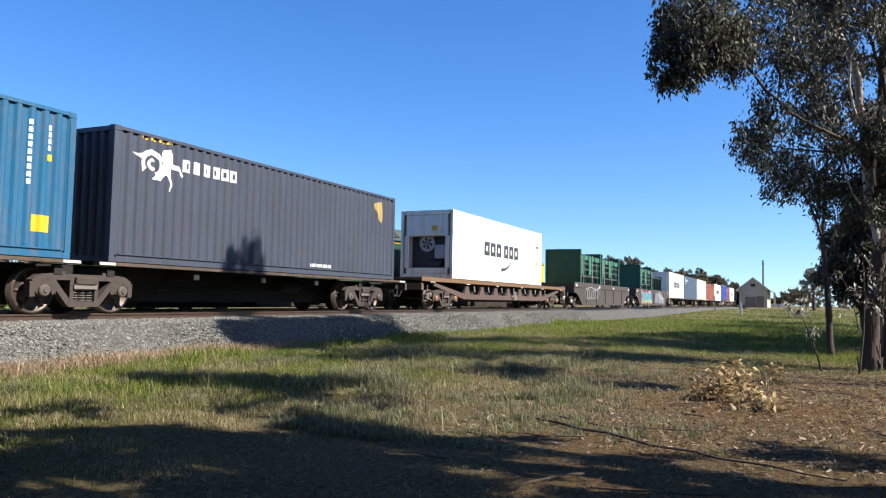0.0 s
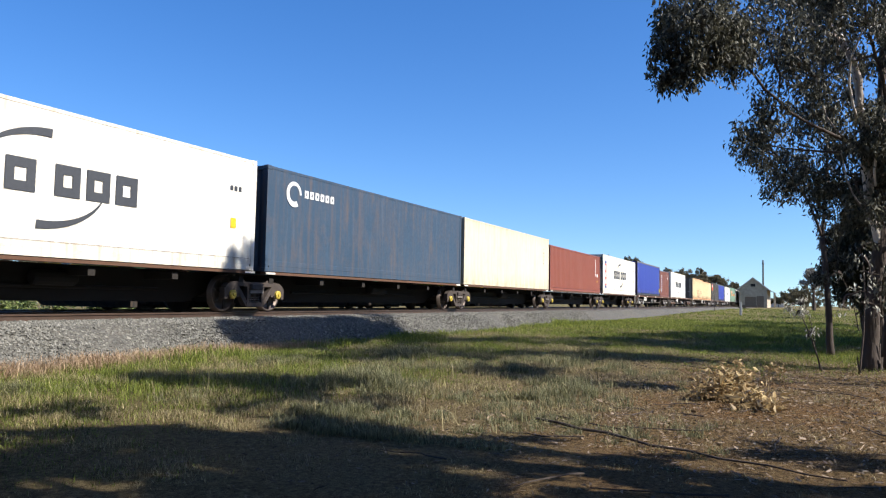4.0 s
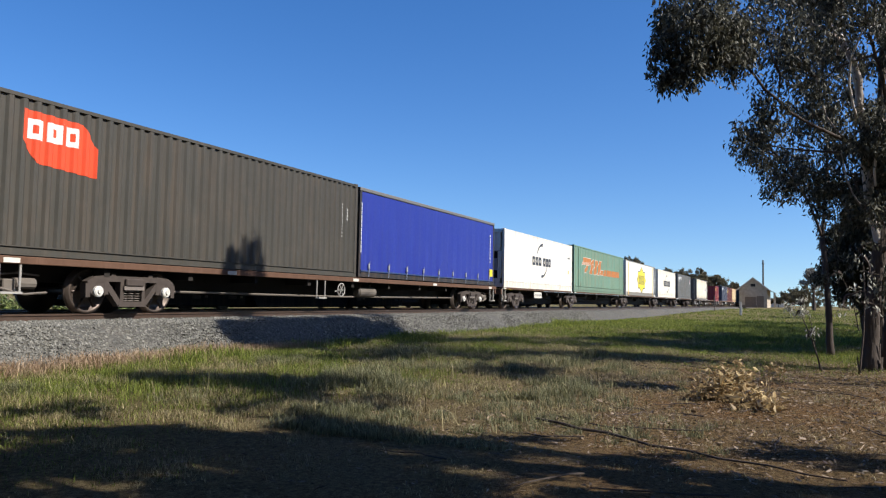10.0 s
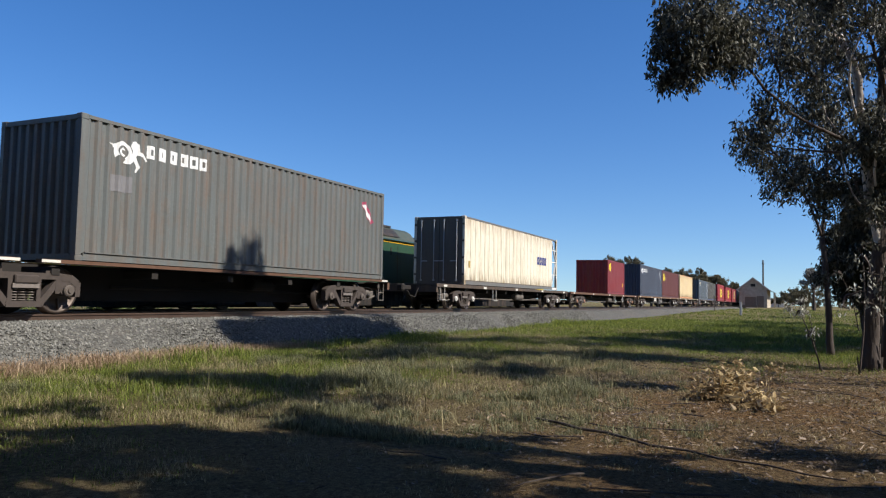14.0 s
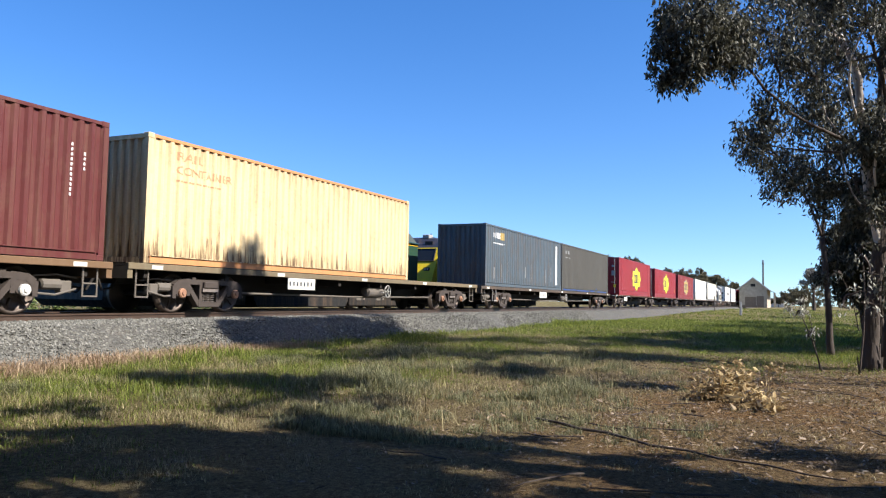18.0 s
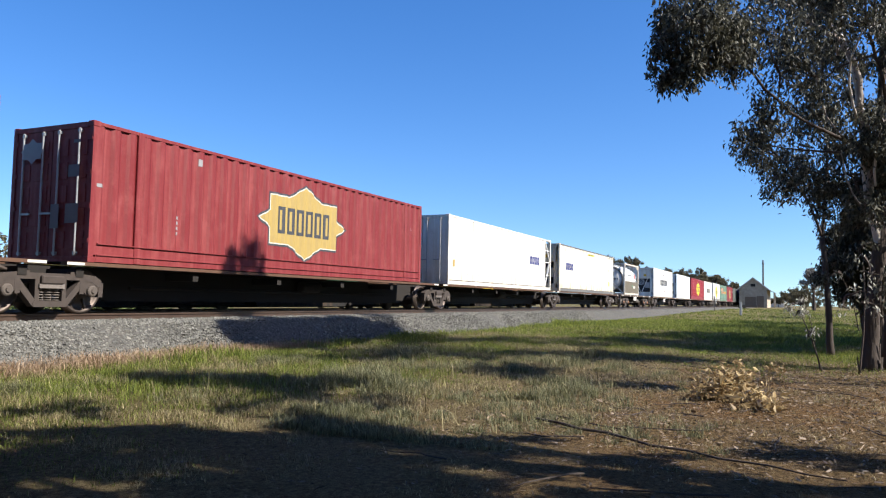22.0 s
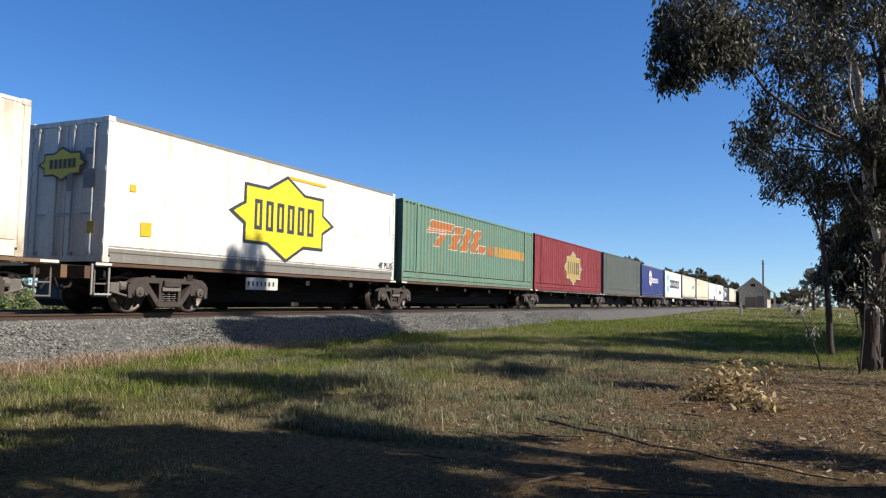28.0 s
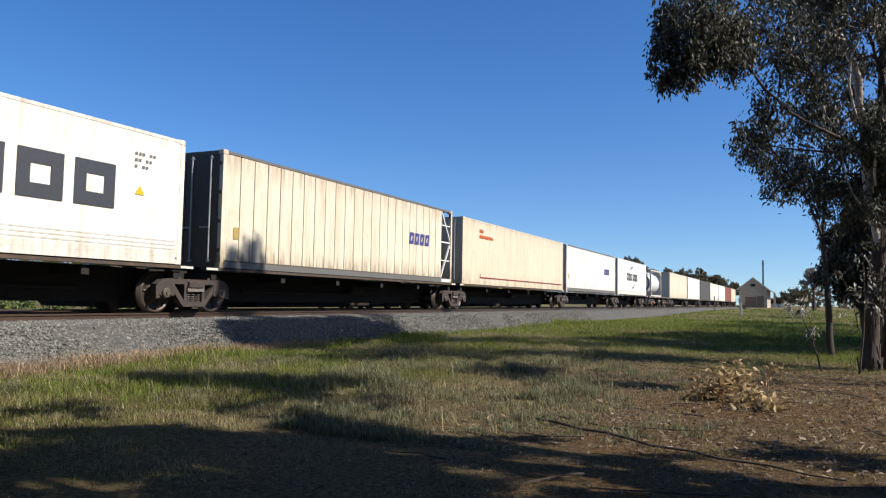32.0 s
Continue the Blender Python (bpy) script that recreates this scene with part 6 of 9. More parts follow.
def mark_boxes(box):
    P = PAINTS
    horse_emblem(box["navy_a"], 1.25, 2.22, 0.74)
    mark(box["navy_a"], "slant_badge", [[(10.75, 2.55), (11.25, 2.65), (11.35, 2.1), (11.25, 1.9)], ], P["mark_gold"])
    mark(box["navy_a"], "code_bars", [rect(7.15 + 0.14 * k, 7.25 + 0.14 * k, 0.24, 0.33) for k in range(8)] + [rect(11.6, 11.64, 1.3 + 0.15 * k, 1.4 + 0.15 * k) for k in range(8)], P["mark_white"])
    mark(box["navy_a"], "edge_stripes", [rect(0.75 + 0.12 * k, 0.81 + 0.12 * k, 2.74, 2.8) for k in range(8)], P["sticker_yellow"])
    mark(box["blue_lead"], "code_bars", [rect(11.2, 11.27, 1.35 + 0.14 * k, 1.45 + 0.14 * k) for k in range(9)] + [rect(11.62, 11.69, 2.05 + 0.13 * k, 2.15 + 0.13 * k) for k in range(4)], P["mark_white"])
    mark(box["blue_lead"], "height_sticker", [rect(11.35, 11.72, 0.48, 0.8), rect(11.6, 11.72, 1.85, 1.98)], P["sticker_yellow"])
    for key, x, both in (("cold_a", 5.9, False), ("cold_b", 6.05, True), ("cold_t", 6.0, True), ("cold_c", 6.1, True), ("cold_d", 6.05, True), ("cold_e", 6.0, True), ("cold_f", 6.5, True), ("cold_g", 6.2, True), ("cold_h", 6.0, True)):
        b = box[key]
        arcs_emblem(b, x, 1.2 if key != "cold_d" else 1.32, 4.7 if key != "cold_d" else 3.4, 0.62 if key != "cold_d" else 0.46, both)
        L = LENGTH[b.name]
        mark(b, "height_sticker", [rect(L - 0.95, L - 0.75, 1.05, 1.3)], P["sticker_yellow"], 0.005)
        mark(b, "code_bars", [rect(L - 1.0 + 0.16 * k, L - 0.9 + 0.16 * k, 2.0, 2.12) for k in range(3)], P["mark_dark"])
        mark(b, "seam_line", [rect(0.2, L - 0.2, 0.305, 0.315)], P["grime"], 0.0075)
    t = box["cold_t"]
    mark(t, "upright_badge", [rect(0.6, 1.1, 0.62, 2.22)], P["mark_red"])
    mark(t, "badge_ends", [rect(0.6, 1.1, 0.42, 0.6), rect(0.6, 1.1, 2.24, 2.45)], P["mark_blue"])
    mark(t, "lettering_bars", [rect(0.71, 0.99, 0.70 + 0.52 * k, 1.08 + 0.52 * k) for k in range(3)], P["mark_white"], 0.007)
    mark(box["red_a"], "code_bars", [rect(10.92, 10.965, 1.15 + 0.11 * k, 1.24 + 0.11 * k) for k in range(11)] + [rect(11.41, 11.45, 2.0 + 0.11 * k, 2.09 + 0.11 * k) for k in range(4)], P["mark_white"])
    mark(box["red_a"], "warning_badge", [[(11.3, 0.75), (11.55, 0.75), (11.42, 0.98)]], P["sticker_yellow"])
    mark(box["red_a"], "label_board", [rect(11.25, 11.55, 1.12, 1.32)], P["mark_white"])
    for key, n in (("cur_a", 9), ("cur_b", 9)):
        b = box[key]
        L = LENGTH[b.name]
        mark(b, "code_bars", [rect(L - 0.62, L - 0.55, 1.05 + 0.15 * k, 1.15 + 0.15 * k) for k in range(9)] + [rect(0.05, 0.1, 0.8 + 0.14 * k, 0.9 + 0.14 * k) for k in range(12)], P["mark_white"], 0.035)
        mark(b, "height_sticker", [rect(L - 0.62, L - 0.25, 0.42, 0.75)], P["mark_yellow"], 0.035)
    r = box["red20"]
    mark(r, "upright_badge", [rect(1.0, 1.4, 0.45, 1.95)], P["mark_blue"])
    mark(r, "lettering_bars", [rect(1.08, 1.3, 0.5 + 0.24 * k, 0.66 + 0.24 * k) for k in range(6)] + [rect(1.0, 1.4, 2.0, 2.3)], P["mark_white"], 0.007)
    mark(r, "code_bars", [rect(5.3, 5.34, 1.0 + 0.10 * k, 1.06 + 0.10 * k) for k in range(14)] + [rect(5.55, 5.59, 1.9 + 0.10 * k, 1.96 + 0.10 * k) for k in range(5)], P["mark_white"])
    mark(r, "slant_badge", [[(4.75, 2.38), (4.92, 2.36), (5.2, 1.98), (5.08, 1.92)]], P["mark_white"])
    mark(r, "label_board", [rect(0.55, 0.8, 0.62, 0.85)], P["mark_white"])
    for key in ("rc_a", "rc_c", "rc_b"):
        ink = P["mark_faded"] if key != "rc_b" else P["mark_worn"]
        paint_word(box[key], "RAIL", 0.9, 1.75, 2.42, 2.62, ink)
        paint_word(box[key], "CONTAINER", 0.9, 2.75, 2.10, 2.30, ink)
        mark(box[key], "lettering_bars", blocks(0.9, 2.4, 1.93, 1.97, 12, 0.3), ink)
    a = box["rc_a"]
    def loop(cx, cz, rx, rz, a0, a1, n=16):
        return [(cx + rx * math.cos(radians(a0 + (a1 - a0) * q / n)), cz + rz * math.sin(radians(a0 + (a1 - a0) * q / n))) for q in range(n + 1)]
    st = [[(5.25, 1.38), (5.30, 0.95), (5.22, 0.55)], [(5.24, 0.92), (5.62, 0.98)], [(5.66, 1.34), (5.62, 0.9), (5.70, 0.5)], [(5.78, 0.5), (5.98, 1.22), (6.12, 0.46)], [(5.84, 0.8), (6.16, 0.86)],
          [(6.28, 1.28), (6.26, 0.5)], loop(6.42, 1.06, 0.26, 0.22, 120, -120), loop(7.0, 0.86, 0.42, 0.44, 60, 330), loop(7.32, 0.84, 0.52, 0.46, 200, -150, 22), [(6.9, 0.86), (7.75, 0.92)], loop(7.95, 0.8, 0.2, 0.36, 100, -70),
          [(8.42, 1.3), (8.55, 0.9), (8.5, 0.46)], loop(8.55, 0.9, 0.38, 0.46, 90, -90), [(8.3, 1.34), (8.9, 1.4), (9.25, 1.22)], loop(9.12, 0.82, 0.2, 0.34, 150, 380), [(9.36, 1.1), (9.4, 0.5)], [(9.48, 1.2), (9.66, 0.52)], [(9.42, 1.2), (9.95, 1.14)], loop(10.1, 0.8, 0.38, 0.36, 20, 340, 20), [(9.75, 0.82), (10.48, 0.9)], [(10.5, 1.16), (10.72, 0.9), (10.6, 0.7), (10.95, 0.5)]]
    scribble(a, st, P["mark_scribble"], 0.04)
    mark(box["black_s"], "badge", [[(0.7, 2.74), (0.7, 2.16), (1.0, 1.76), (2.35, 1.66), (2.35, 2.26), (2.0, 2.7)]], P["mark_tomato"])
    mark(box["black_s"], "lettering_bars", blocks(0.8, 2.0, 2.2, 2.58, 3, 0.2), P["mark_white"], 0.008)
    small_codes(box["black_s"], 12.4, 2.9, sticker=False)
    for key, L in (("green_a", 15.2), ("green_b", 14.9)):
        b = box[key]
        up = -0.12 if key == "green_a" else 0.0
        word = [[(2.47, 2.46), (4.57, 2.46), (4.3, 2.06), (2.08, 1.97)], [(3.2, 1.93), (3.84, 1.97), (3.21, 1.47), (2.64, 1.47)], [(4.75, 2.40), (5.45, 2.44), (4.85, 1.43), (4.1, 1.42)],
                [(5.85, 2.43), (6.53, 2.41), (5.95, 1.44), (5.2, 1.41)], [(6.88, 2.43), (7.6, 2.44), (7.0, 1.45), (6.3, 1.43)], [(7.3, 1.80), (8.12, 1.78), (7.98, 1.47), (7.15, 1.46)]]
        word = [[(px, pz + up) for px, pz in w] for w in word]
        lines = strokes([[(2.15, 2.13 + up), (4.3, 2.17 + up)], [(2.1, 2.05 + up), (3.9, 2.1 + up)], [(4.5, 2.06 + up), (5.4, 2.12 + up)]], 0.022)
        lead = [[(8.44, 1.85 + up), (9.16, 1.86 + up), (9.08, 1.41 + up), (8.32, 1.42 + up)]]
        bar = [rect(9.22 + 0.55 * k, 9.22 + 0.55 * k + 0.50, 1.43 + up, 1.88 + up, 0.02) for k in range(8)]
        grow_by = lambda pts, d: [(px + (d if px > sum(q[0] for q in pts) / len(pts) else -d), pz + (d if pz > sum(q[1] for q in pts) / len(pts) else -d)) for px, pz in pts]
        mark(b, "badge_outlines", [grow_by(w, 0.03) for w in word], P["board_white"], 0.003)
        mark(b, "slanted_lettering_bars", word, P["mark_tangerine"], 0.006)
        mark(b, "speed_lines", lines, P["board_white"], 0.009)
        mark(b, "faded_bar", lead, P["mark_tangerine"], 0.006)
        mark(b, "faded_bar", bar, P["mark_amber" if key == "green_b" else "mark_tangerine"], 0.006)
    sa = box["star_a"]
    star_badge(sa, 7.0, 1.45, 2.1, 1.12, "mark_yellow")
    mark(sa, "orange_post", [rect(0.95, 1.15, 0.05, 2.8)], P["sticker_yellow"])
    mark(sa, "trailing_post", [rect(12.75, 12.98, 0.05, 2.8)], P["sticker_yellow"])
    mark(sa, "seam_line", [rect(0.3, 13.2, 0.27, 0.30)], P["grime"], 0.0075)
    sb = box["star_b"]
    star_badge(sb, 6.1, 1.52, 2.2, 1.12, "mark_yellow")
    mark(sb, "height_sticker", [rect(0.95, 1.25, 0.62, 0.92), rect(0.62, 0.78, 1.55, 1.7), rect(6.2, 8.0, 2.66, 2.74)], P["sticker_yellow"])
    paint_word(sb, "40' PLUS", 11.26, 12.2, 0.385, 0.605, P["mark_dark"])
    mark(sb, "code_bars", [rect(11.95, 11.98, 1.3 + 0.1 * k, 1.36 + 0.1 * k) for k in range(10)] + [rect(12.24, 12.27, 0.35 + 0.12 * k, 0.43 + 0.12 * k) for k in (0, 1, 2, 3, 8, 9, 10, 17, 18, 19)], P["mark_dark"])
    mark(sb, "seam_line", [rect(0.15, 12.2, 0.34, 0.352), rect(0.15, 12.2, 0.21, 0.222)], P["grime"], 0.0075)
    for key in ("star_a", "star_b", "red_l1"):
        b = box[key]
        sx, sz, rx, rz = (1.83, 2.42, 0.36, 0.26) if key == "red_l1" else (1.28, 2.1, 0.68, 0.33)
        mark(b, "door_star_outline", [swell(star8(sx, sz, rx, rz), 0.04)], P["mark_dark"], 0.032, end=True)
        mark(b, "door_star", [star8(sx, sz, rx, rz)], P["mark_yellow"], 0.035, end=True)
        mark(b, "door_bars", blocks(sx - rx * 0.62, sx + rx * 0.62, sz - rz * 0.3, sz + rz * 0.3, 6, 0.3), P["mark_dark"], 0.04, end=True)
        mark(b, "door_notices", [rect(0.3, 0.62, 1.55, 1.95), rect(0.35, 0.6, 2.25, 2.4), rect(0.95, 1.1, 1.5, 1.9)], P["mark_ash"], 0.035, end=True)
        mark(b, "door_stickers", [rect(0.25, 0.45, 0.6, 0.85)], P["sticker_yellow"], 0.035, end=True)
    mark(box["red_l3"], "door_star", [star8(1.75, 2.35, 0.36, 0.27)], P["mark_ash"], 0.035, end=True)
    mark(box["red_l3"], "door_notices", [rect(0.3, 0.62, 1.75, 2.0), rect(0.28, 0.66, 0.8, 1.2), rect(0.85, 1.1, 0.7, 1.2), rect(0.3, 0.5, 2.45, 2.52)], P["mark_smoke"], 0.035, end=True)
    mark(box["red_l3"], "chalk_scuffs", [rect(2.35, 2.43, 0.75 + 0.12 * k, 0.82 + 0.12 * k) for k in range(4)] + [rect(3.0, 3.12, 2.45, 2.62), rect(0.1, 0.3, 1.55, 1.62)], P["mark_ash"])
    horse_emblem(box["grey_h"], 1.2, 2.36, 0.52)
    mark(box["grey_h"], "patch", [rect(0.75, 1.35, 1.5, 1.85)], P["mark_smoke"])
    mark(box["grey_h"], "slant_badge", [[(10.75, 2.5), (11.05, 2.55), (11.55, 1.9), (11.35, 1.8)]], P["mark_pink"])
    mark(box["grey_h"], "slant_badge_bars", [[(10.85, 2.42), (11.0, 2.45), (11.4, 1.95), (11.3, 1.9)]], P["mark_white"], 0.007)
    nb = box["navy_b"]
    horse_emblem(nb, 1.05, 2.27, 0.58)
    mark(nb, "slant_badge_outline", strokes([[(10.55, 2.62), (11.15, 2.66), (11.3, 2.3), (11.28, 1.72), (10.95, 1.95), (10.45, 2.5), (10.55, 2.62)]], 0.035), P["mark_ash"])
    mark(nb, "slant_badge_bars", [[(10.52 + 0.13 * k, 2.52 - 0.16 * k), (10.72 + 0.13 * k, 2.50 - 0.16 * k), (10.78 + 0.13 * k, 2.40 - 0.16 * k), (10.58 + 0.13 * k, 2.40 - 0.16 * k)] for k in range(5)], P["mark_white"], 0.007)
    mark(nb, "badge_point", [[(10.98, 1.86), (11.22, 1.9), (11.18, 1.62)]], P["mark_gold"], 0.007)
    mark(nb, "code_bars", [rect(11.45, 11.49, 1.3 + 0.11 * k, 1.38 + 0.11 * k) for k in range(10)] + [rect(11.72, 11.76, 1.9 + 0.11 * k, 1.98 + 0.11 * k) for k in range(5)], P["mark_white"])
    mark(nb, "height_sticker", [rect(11.62, 11.82, 1.45, 1.62)], P["sticker_yellow"])
    mark(nb, "scuffed_patch", [rect(4.9, 5.6, 0.42, 0.75), rect(6.6, 7.2, 0.4, 0.62), rect(8.6, 9.3, 0.3, 0.55)], P["mark_bluegrey"], 0.002)
    for key in ("rand_a", "rand_b", "rand_d", "rand_c", "rand_e"):
        b = box[key]
        L = LENGTH[b.name]
        x = L - 3.8 if key != "rand_c" else 1.4
        mark(b, "lettering_bars", blocks(x, x + 1.7, 1.36, 1.78, 4, 0.22, 0.06), P["mark_navy_text"], 0.008)
        if key in ("rand_b", "rand_e"):
            mark(b, "rivet_row", [rect(0.8 + k * 0.305, 0.835 + k * 0.305, 0.46 + z * 0.5, 0.495 + z * 0.5) for k in range(int((L - 3) / 0.305)) for z in range(2) if (k * 7 + z * 3) % 5], P["grime"], 0.006)
        if key == "rand_c":
            mark(b, "repair_patch", [rect(6.68, 7.27, 0.18, 0.56), rect(8.5, 9.1, 0.17, 0.58)], P["mark_white"], 0.007)
            mark(b, "patch_edges", strokes([[(6.68, 0.18), (7.27, 0.18), (7.27, 0.56), (6.68, 0.56), (6.68, 0.18)], [(8.5, 0.17), (9.1, 0.17), (9.1, 0.58), (8.5, 0.58), (8.5, 0.17)]], 0.016), P["grime"], 0.010)
            mark(b, "yellow_notice", [rect(6.86, 8.52, 2.55, 2.66)], P["mark_yellow"], 0.007)
            mark(b, "notice_bars", [rect(6.92 + 0.13 * k, 7.01 + 0.13 * k, 2.575, 2.635) for k in range(12) if k not in (3, 7)], P["mark_dark"], 0.010)
            mark(b, "height_sticker", [rect(13.05, 13.35, 0.6, 0.95), rect(13.1, 13.26, 1.7, 1.86)], P["sticker_yellow"], 0.007)
            mark(b, "code_bars", [rect(13.05 + 0.1 * k, 13.12 + 0.1 * k, 2.66, 2.72) for k in range(5)] + [rect(13.95 + 0.1 * k, 14.02 + 0.1 * k, 2.66, 2.72) for k in range(4)], P["mark_dark"], 0.007)
        if key != "rand_c":
            mark(b, "height_sticker", [rect(0.45, 0.65, 0.75, 1.05)], P["mark_gold"])
    mark(box["crim20"], "round_badge", [[(0.9 + 0.32 * math.cos(q * math.pi / 8), 2.05 + 0.32 * math.sin(q * math.pi / 8)) for q in range(16)]], P["mark_yellow"])
    small_codes(box["crim20"], 6.06, 2.6)
    m = box["maroon"]
    mark(m, "round_badge", [[(1.2 + 0.45 * math.cos(q * math.pi / 8), 2.12 + 0.42 * math.sin(q * math.pi / 8)) for q in range(16)]], P["mark_yellow"])
    mark(m, "badge_strokes", [arc(1.3, 2.0, 0.2 + 0.1 * k, 60, 150, 0.03, 0.03) for k in range(3)], P["c_maroon"], 0.007)
    mark(m, "lettering_bars", blocks(1.8, 2.2, 2.28, 2.38, 4) + blocks(1.8, 2.75, 2.08, 2.18, 7) + blocks(1.8, 2.45, 1.88, 1.98, 3), P["mark_gold"])
    small_codes(m, 12.3, 2.9, sticker=False)
    i = box["ice_a"]
    mark(i, "lettering_bars", blocks(1.0, 2.0, 2.3, 2.55, 4, 0.2) + blocks(1.0, 2.5, 2.02, 2.08, 12, 0.3), P["mark_white"])
    mark(i, "badge", [rect(1.9, 2.55, 2.25, 2.6)], P["mark_gold"], 0.002)
    mark(i, "white_panel", [rect(11.1, 11.45, 0.3, 2.6)], P["mark_white"])
    mark(i, "scuffs", [rect(1.2 + 0.9 * k, 1.23 + 0.9 * k, 0.35 + 0.1 * (k % 3), 0.9 + 0.2 * (k % 4)) for k in range(11)], P["mark_ash"], 0.002)
    j = box["ice_b"]
    mark(j, "lettering_bars", blocks(0.8, 1.7, 2.3, 2.5, 4, 0.25) + blocks(0.8, 2.0, 2.05, 2.1, 10, 0.3), P["mark_ash"])
    mark(j, "blue_foot_rail", [rect(0.3, 1.9, 0.04, 0.11), rect(2.1, 3.3, 0.05, 0.12), rect(3.4, 6.6, 0.03, 0.11), rect(6.9, 8.2, 0.05, 0.14), rect(8.6, 8.9, 0.18, 0.3), rect(8.9, 11.7, 0.03, 0.10)], P["mark_blue"])
    small_codes(j, 12.3, 2.9, "mark_ash", False)
    star_badge(box["red_l1"], 7.4, 1.5, 2.05, 1.04, "mark_yellow")
    mark(box["red_l1"], "mid_rail", [rect(0.15, 14.0, 1.52, 1.545)], P["mark_scribble"], 0.002)
    star_badge(box["red_l2"], 7.4, 1.5, 2.05, 1.04, "mark_yellow")
    star_badge(box["red_l3"], 7.4, 1.5, 2.05, 1.04, "mark_gold")
    star_badge(box["red_l4"], 8.2, 1.5, 2.05, 1.04, "mark_yellow")
    star_badge(box["red_l5"], 7.95, 1.5, 2.05, 1.04, "mark_gold")
    for key in ("red_l1", "red_l2", "red_l3", "red_l4", "red_l5", "grey_l"):
        small_codes(box[key], LENGTH[box[key].name] - 0.3, 2.9, sticker=key == "red_l2")
    mark(box["grey_l"], "height_sticker", [rect(13.55, 13.9, 0.75, 1.05)], P["mark_tangerine"], 0.005)
    mark(box["grey_l"], "white_scuff", [[(13.2, 0.27), (13.42, 0.31), (13.45, 0.36), (13.25, 0.34)]], P["mark_white"], 0.012)
    mark(box["cold_v"], "lettering_bars", [rect(1.1, 1.35, 1.0 + 0.26 * k, 1.2 + 0.26 * k) for k in range(6)], P["mark_ash"])
    mark(box["cold_v"], "code_bars", [rect(11.5, 11.6, 1.6 + 0.2 * k, 1.72 + 0.2 * k) for k in range(5)], P["mark_ash"])
    c = box["cur_c"]
    mark(c, "corner_badge", [[(3.45, 2.55), (5.2, 2.42), (5.2, 0.8), (4.8, 1.3), (4.2, 2.2)]], P["mark_tomato"], 0.035)
    mark(c, "round_badge", [[(4.3 + 0.76 * math.cos(q * math.pi / 10), 1.78 + 0.72 * math.sin(q * math.pi / 10)) for q in range(20)]], P["mark_white"], 0.039)
    mark(c, "badge_bars", blocks(3.75, 4.9, 1.55, 2.0, 3, 0.3), P["mark_blue"], 0.043)
    mark(c, "lettering_bars", blocks(5.35, 8.95, 1.38, 1.82, 9, 0.3), P["mark_white"], 0.035)
    mark(c, "code_bars", blocks(11.3, 11.95, 2.45, 2.52, 6, 0.3), P["mark_white"], 0.035)
    w = box["cold_m"]
    mark(w, "blue_panel", [rect(1.1, 2.75, 0.63, 2.43)], P["mark_sky"])
    pts = []
    for k in range(14):
        a = math.pi / 2 + k * math.pi / 7
        r = 0.64 if k % 2 == 0 else 0.22
        pts.append((1.92 + r * 1.1 * math.cos(a), 1.53 + r * 1.2 * math.sin(a)))
    mark(w, "star_emblem", [pts], P["mark_white"], 0.008)
    mark(w, "lettering_bars", blocks(3.35, 10.7, 1.08, 2.0, 6, 0.2), P["mark_dark"])
    mark(w, "code_bars", [rect(10.95 + 0.1 * k, 11.02 + 0.1 * k, 2.32 - 0.14 * q, 2.38 - 0.14 * q) for q in range(3) for k in range(6 - q) if (k + q) % 4 != 3], P["mark_smoke"])
    mark(w, "warning_badge", [[(10.98, 1.46), (11.24, 1.46), (11.11, 1.66)]], P["sticker_yellow"])
    mark(w, "foot_seam", [rect(0.2, 12.2, 0.34 + 0.09 * k, 0.348 + 0.09 * k) for k in range(3)], P["mark_ash"], 0.0075)
    mark(box["cream_d"], "lettering_bars", blocks(1.9, 2.4, 2.35, 2.5, 3) + blocks(1.9, 3.6, 2.1, 2.25, 8), P["mark_orange"])
    mark(box["cream_d"], "red_line", [rect(2.0, 15.0, 0.3, 0.36), rect(2.0, 2.06, 0.36, 0.5)], P["mark_scribble"])
    mark(box["dk_blue"], "lettering_bars", [arc(1.2, 2.25, 0.3, 0, 300, 0.08, 0.16)] + blocks(1.7, 3.3, 2.2, 2.42, 6, 0.3), P["mark_white"])
    mark(box["cream_a"], "code_bars", [rect(11.2, 11.28, 1.4 + 0.2 * k, 1.5 + 0.2 * k) for k in range(5)], P["grime"])


# ---- locomotives standing in the loop ----
def loco_hull(x0, x1, rake, z0, z1, z2, w, w2):
    """Body with a raked front: floor, cantrail and roof levels."""
    g = Geo()
    levels = [(z0, x0, w), (z0 + 0.25, x0 + 0.02, w), (z1, x0 + rake, w), (z2 - 0.06, x0 + rake + 0.55, w2 + 0.12), (z2, x0 + rake + 0.85, w2)]
    vs = []
    for z, xf, ww in levels:
        vs += [(xf, -ww, z), (x1, -ww, z), (x1, ww, z), (xf, ww, z)]
    fs = [(3, 2, 1, 0), tuple(range(16, 20))]
    for k in range(4):
        for i in range(4):
            j = (i + 1) % 4
            fs.append((4 * k + i, 4 * k + j, 4 * k + 4 + j, 4 * k + 4 + i))
    return g.add(vs, fs)


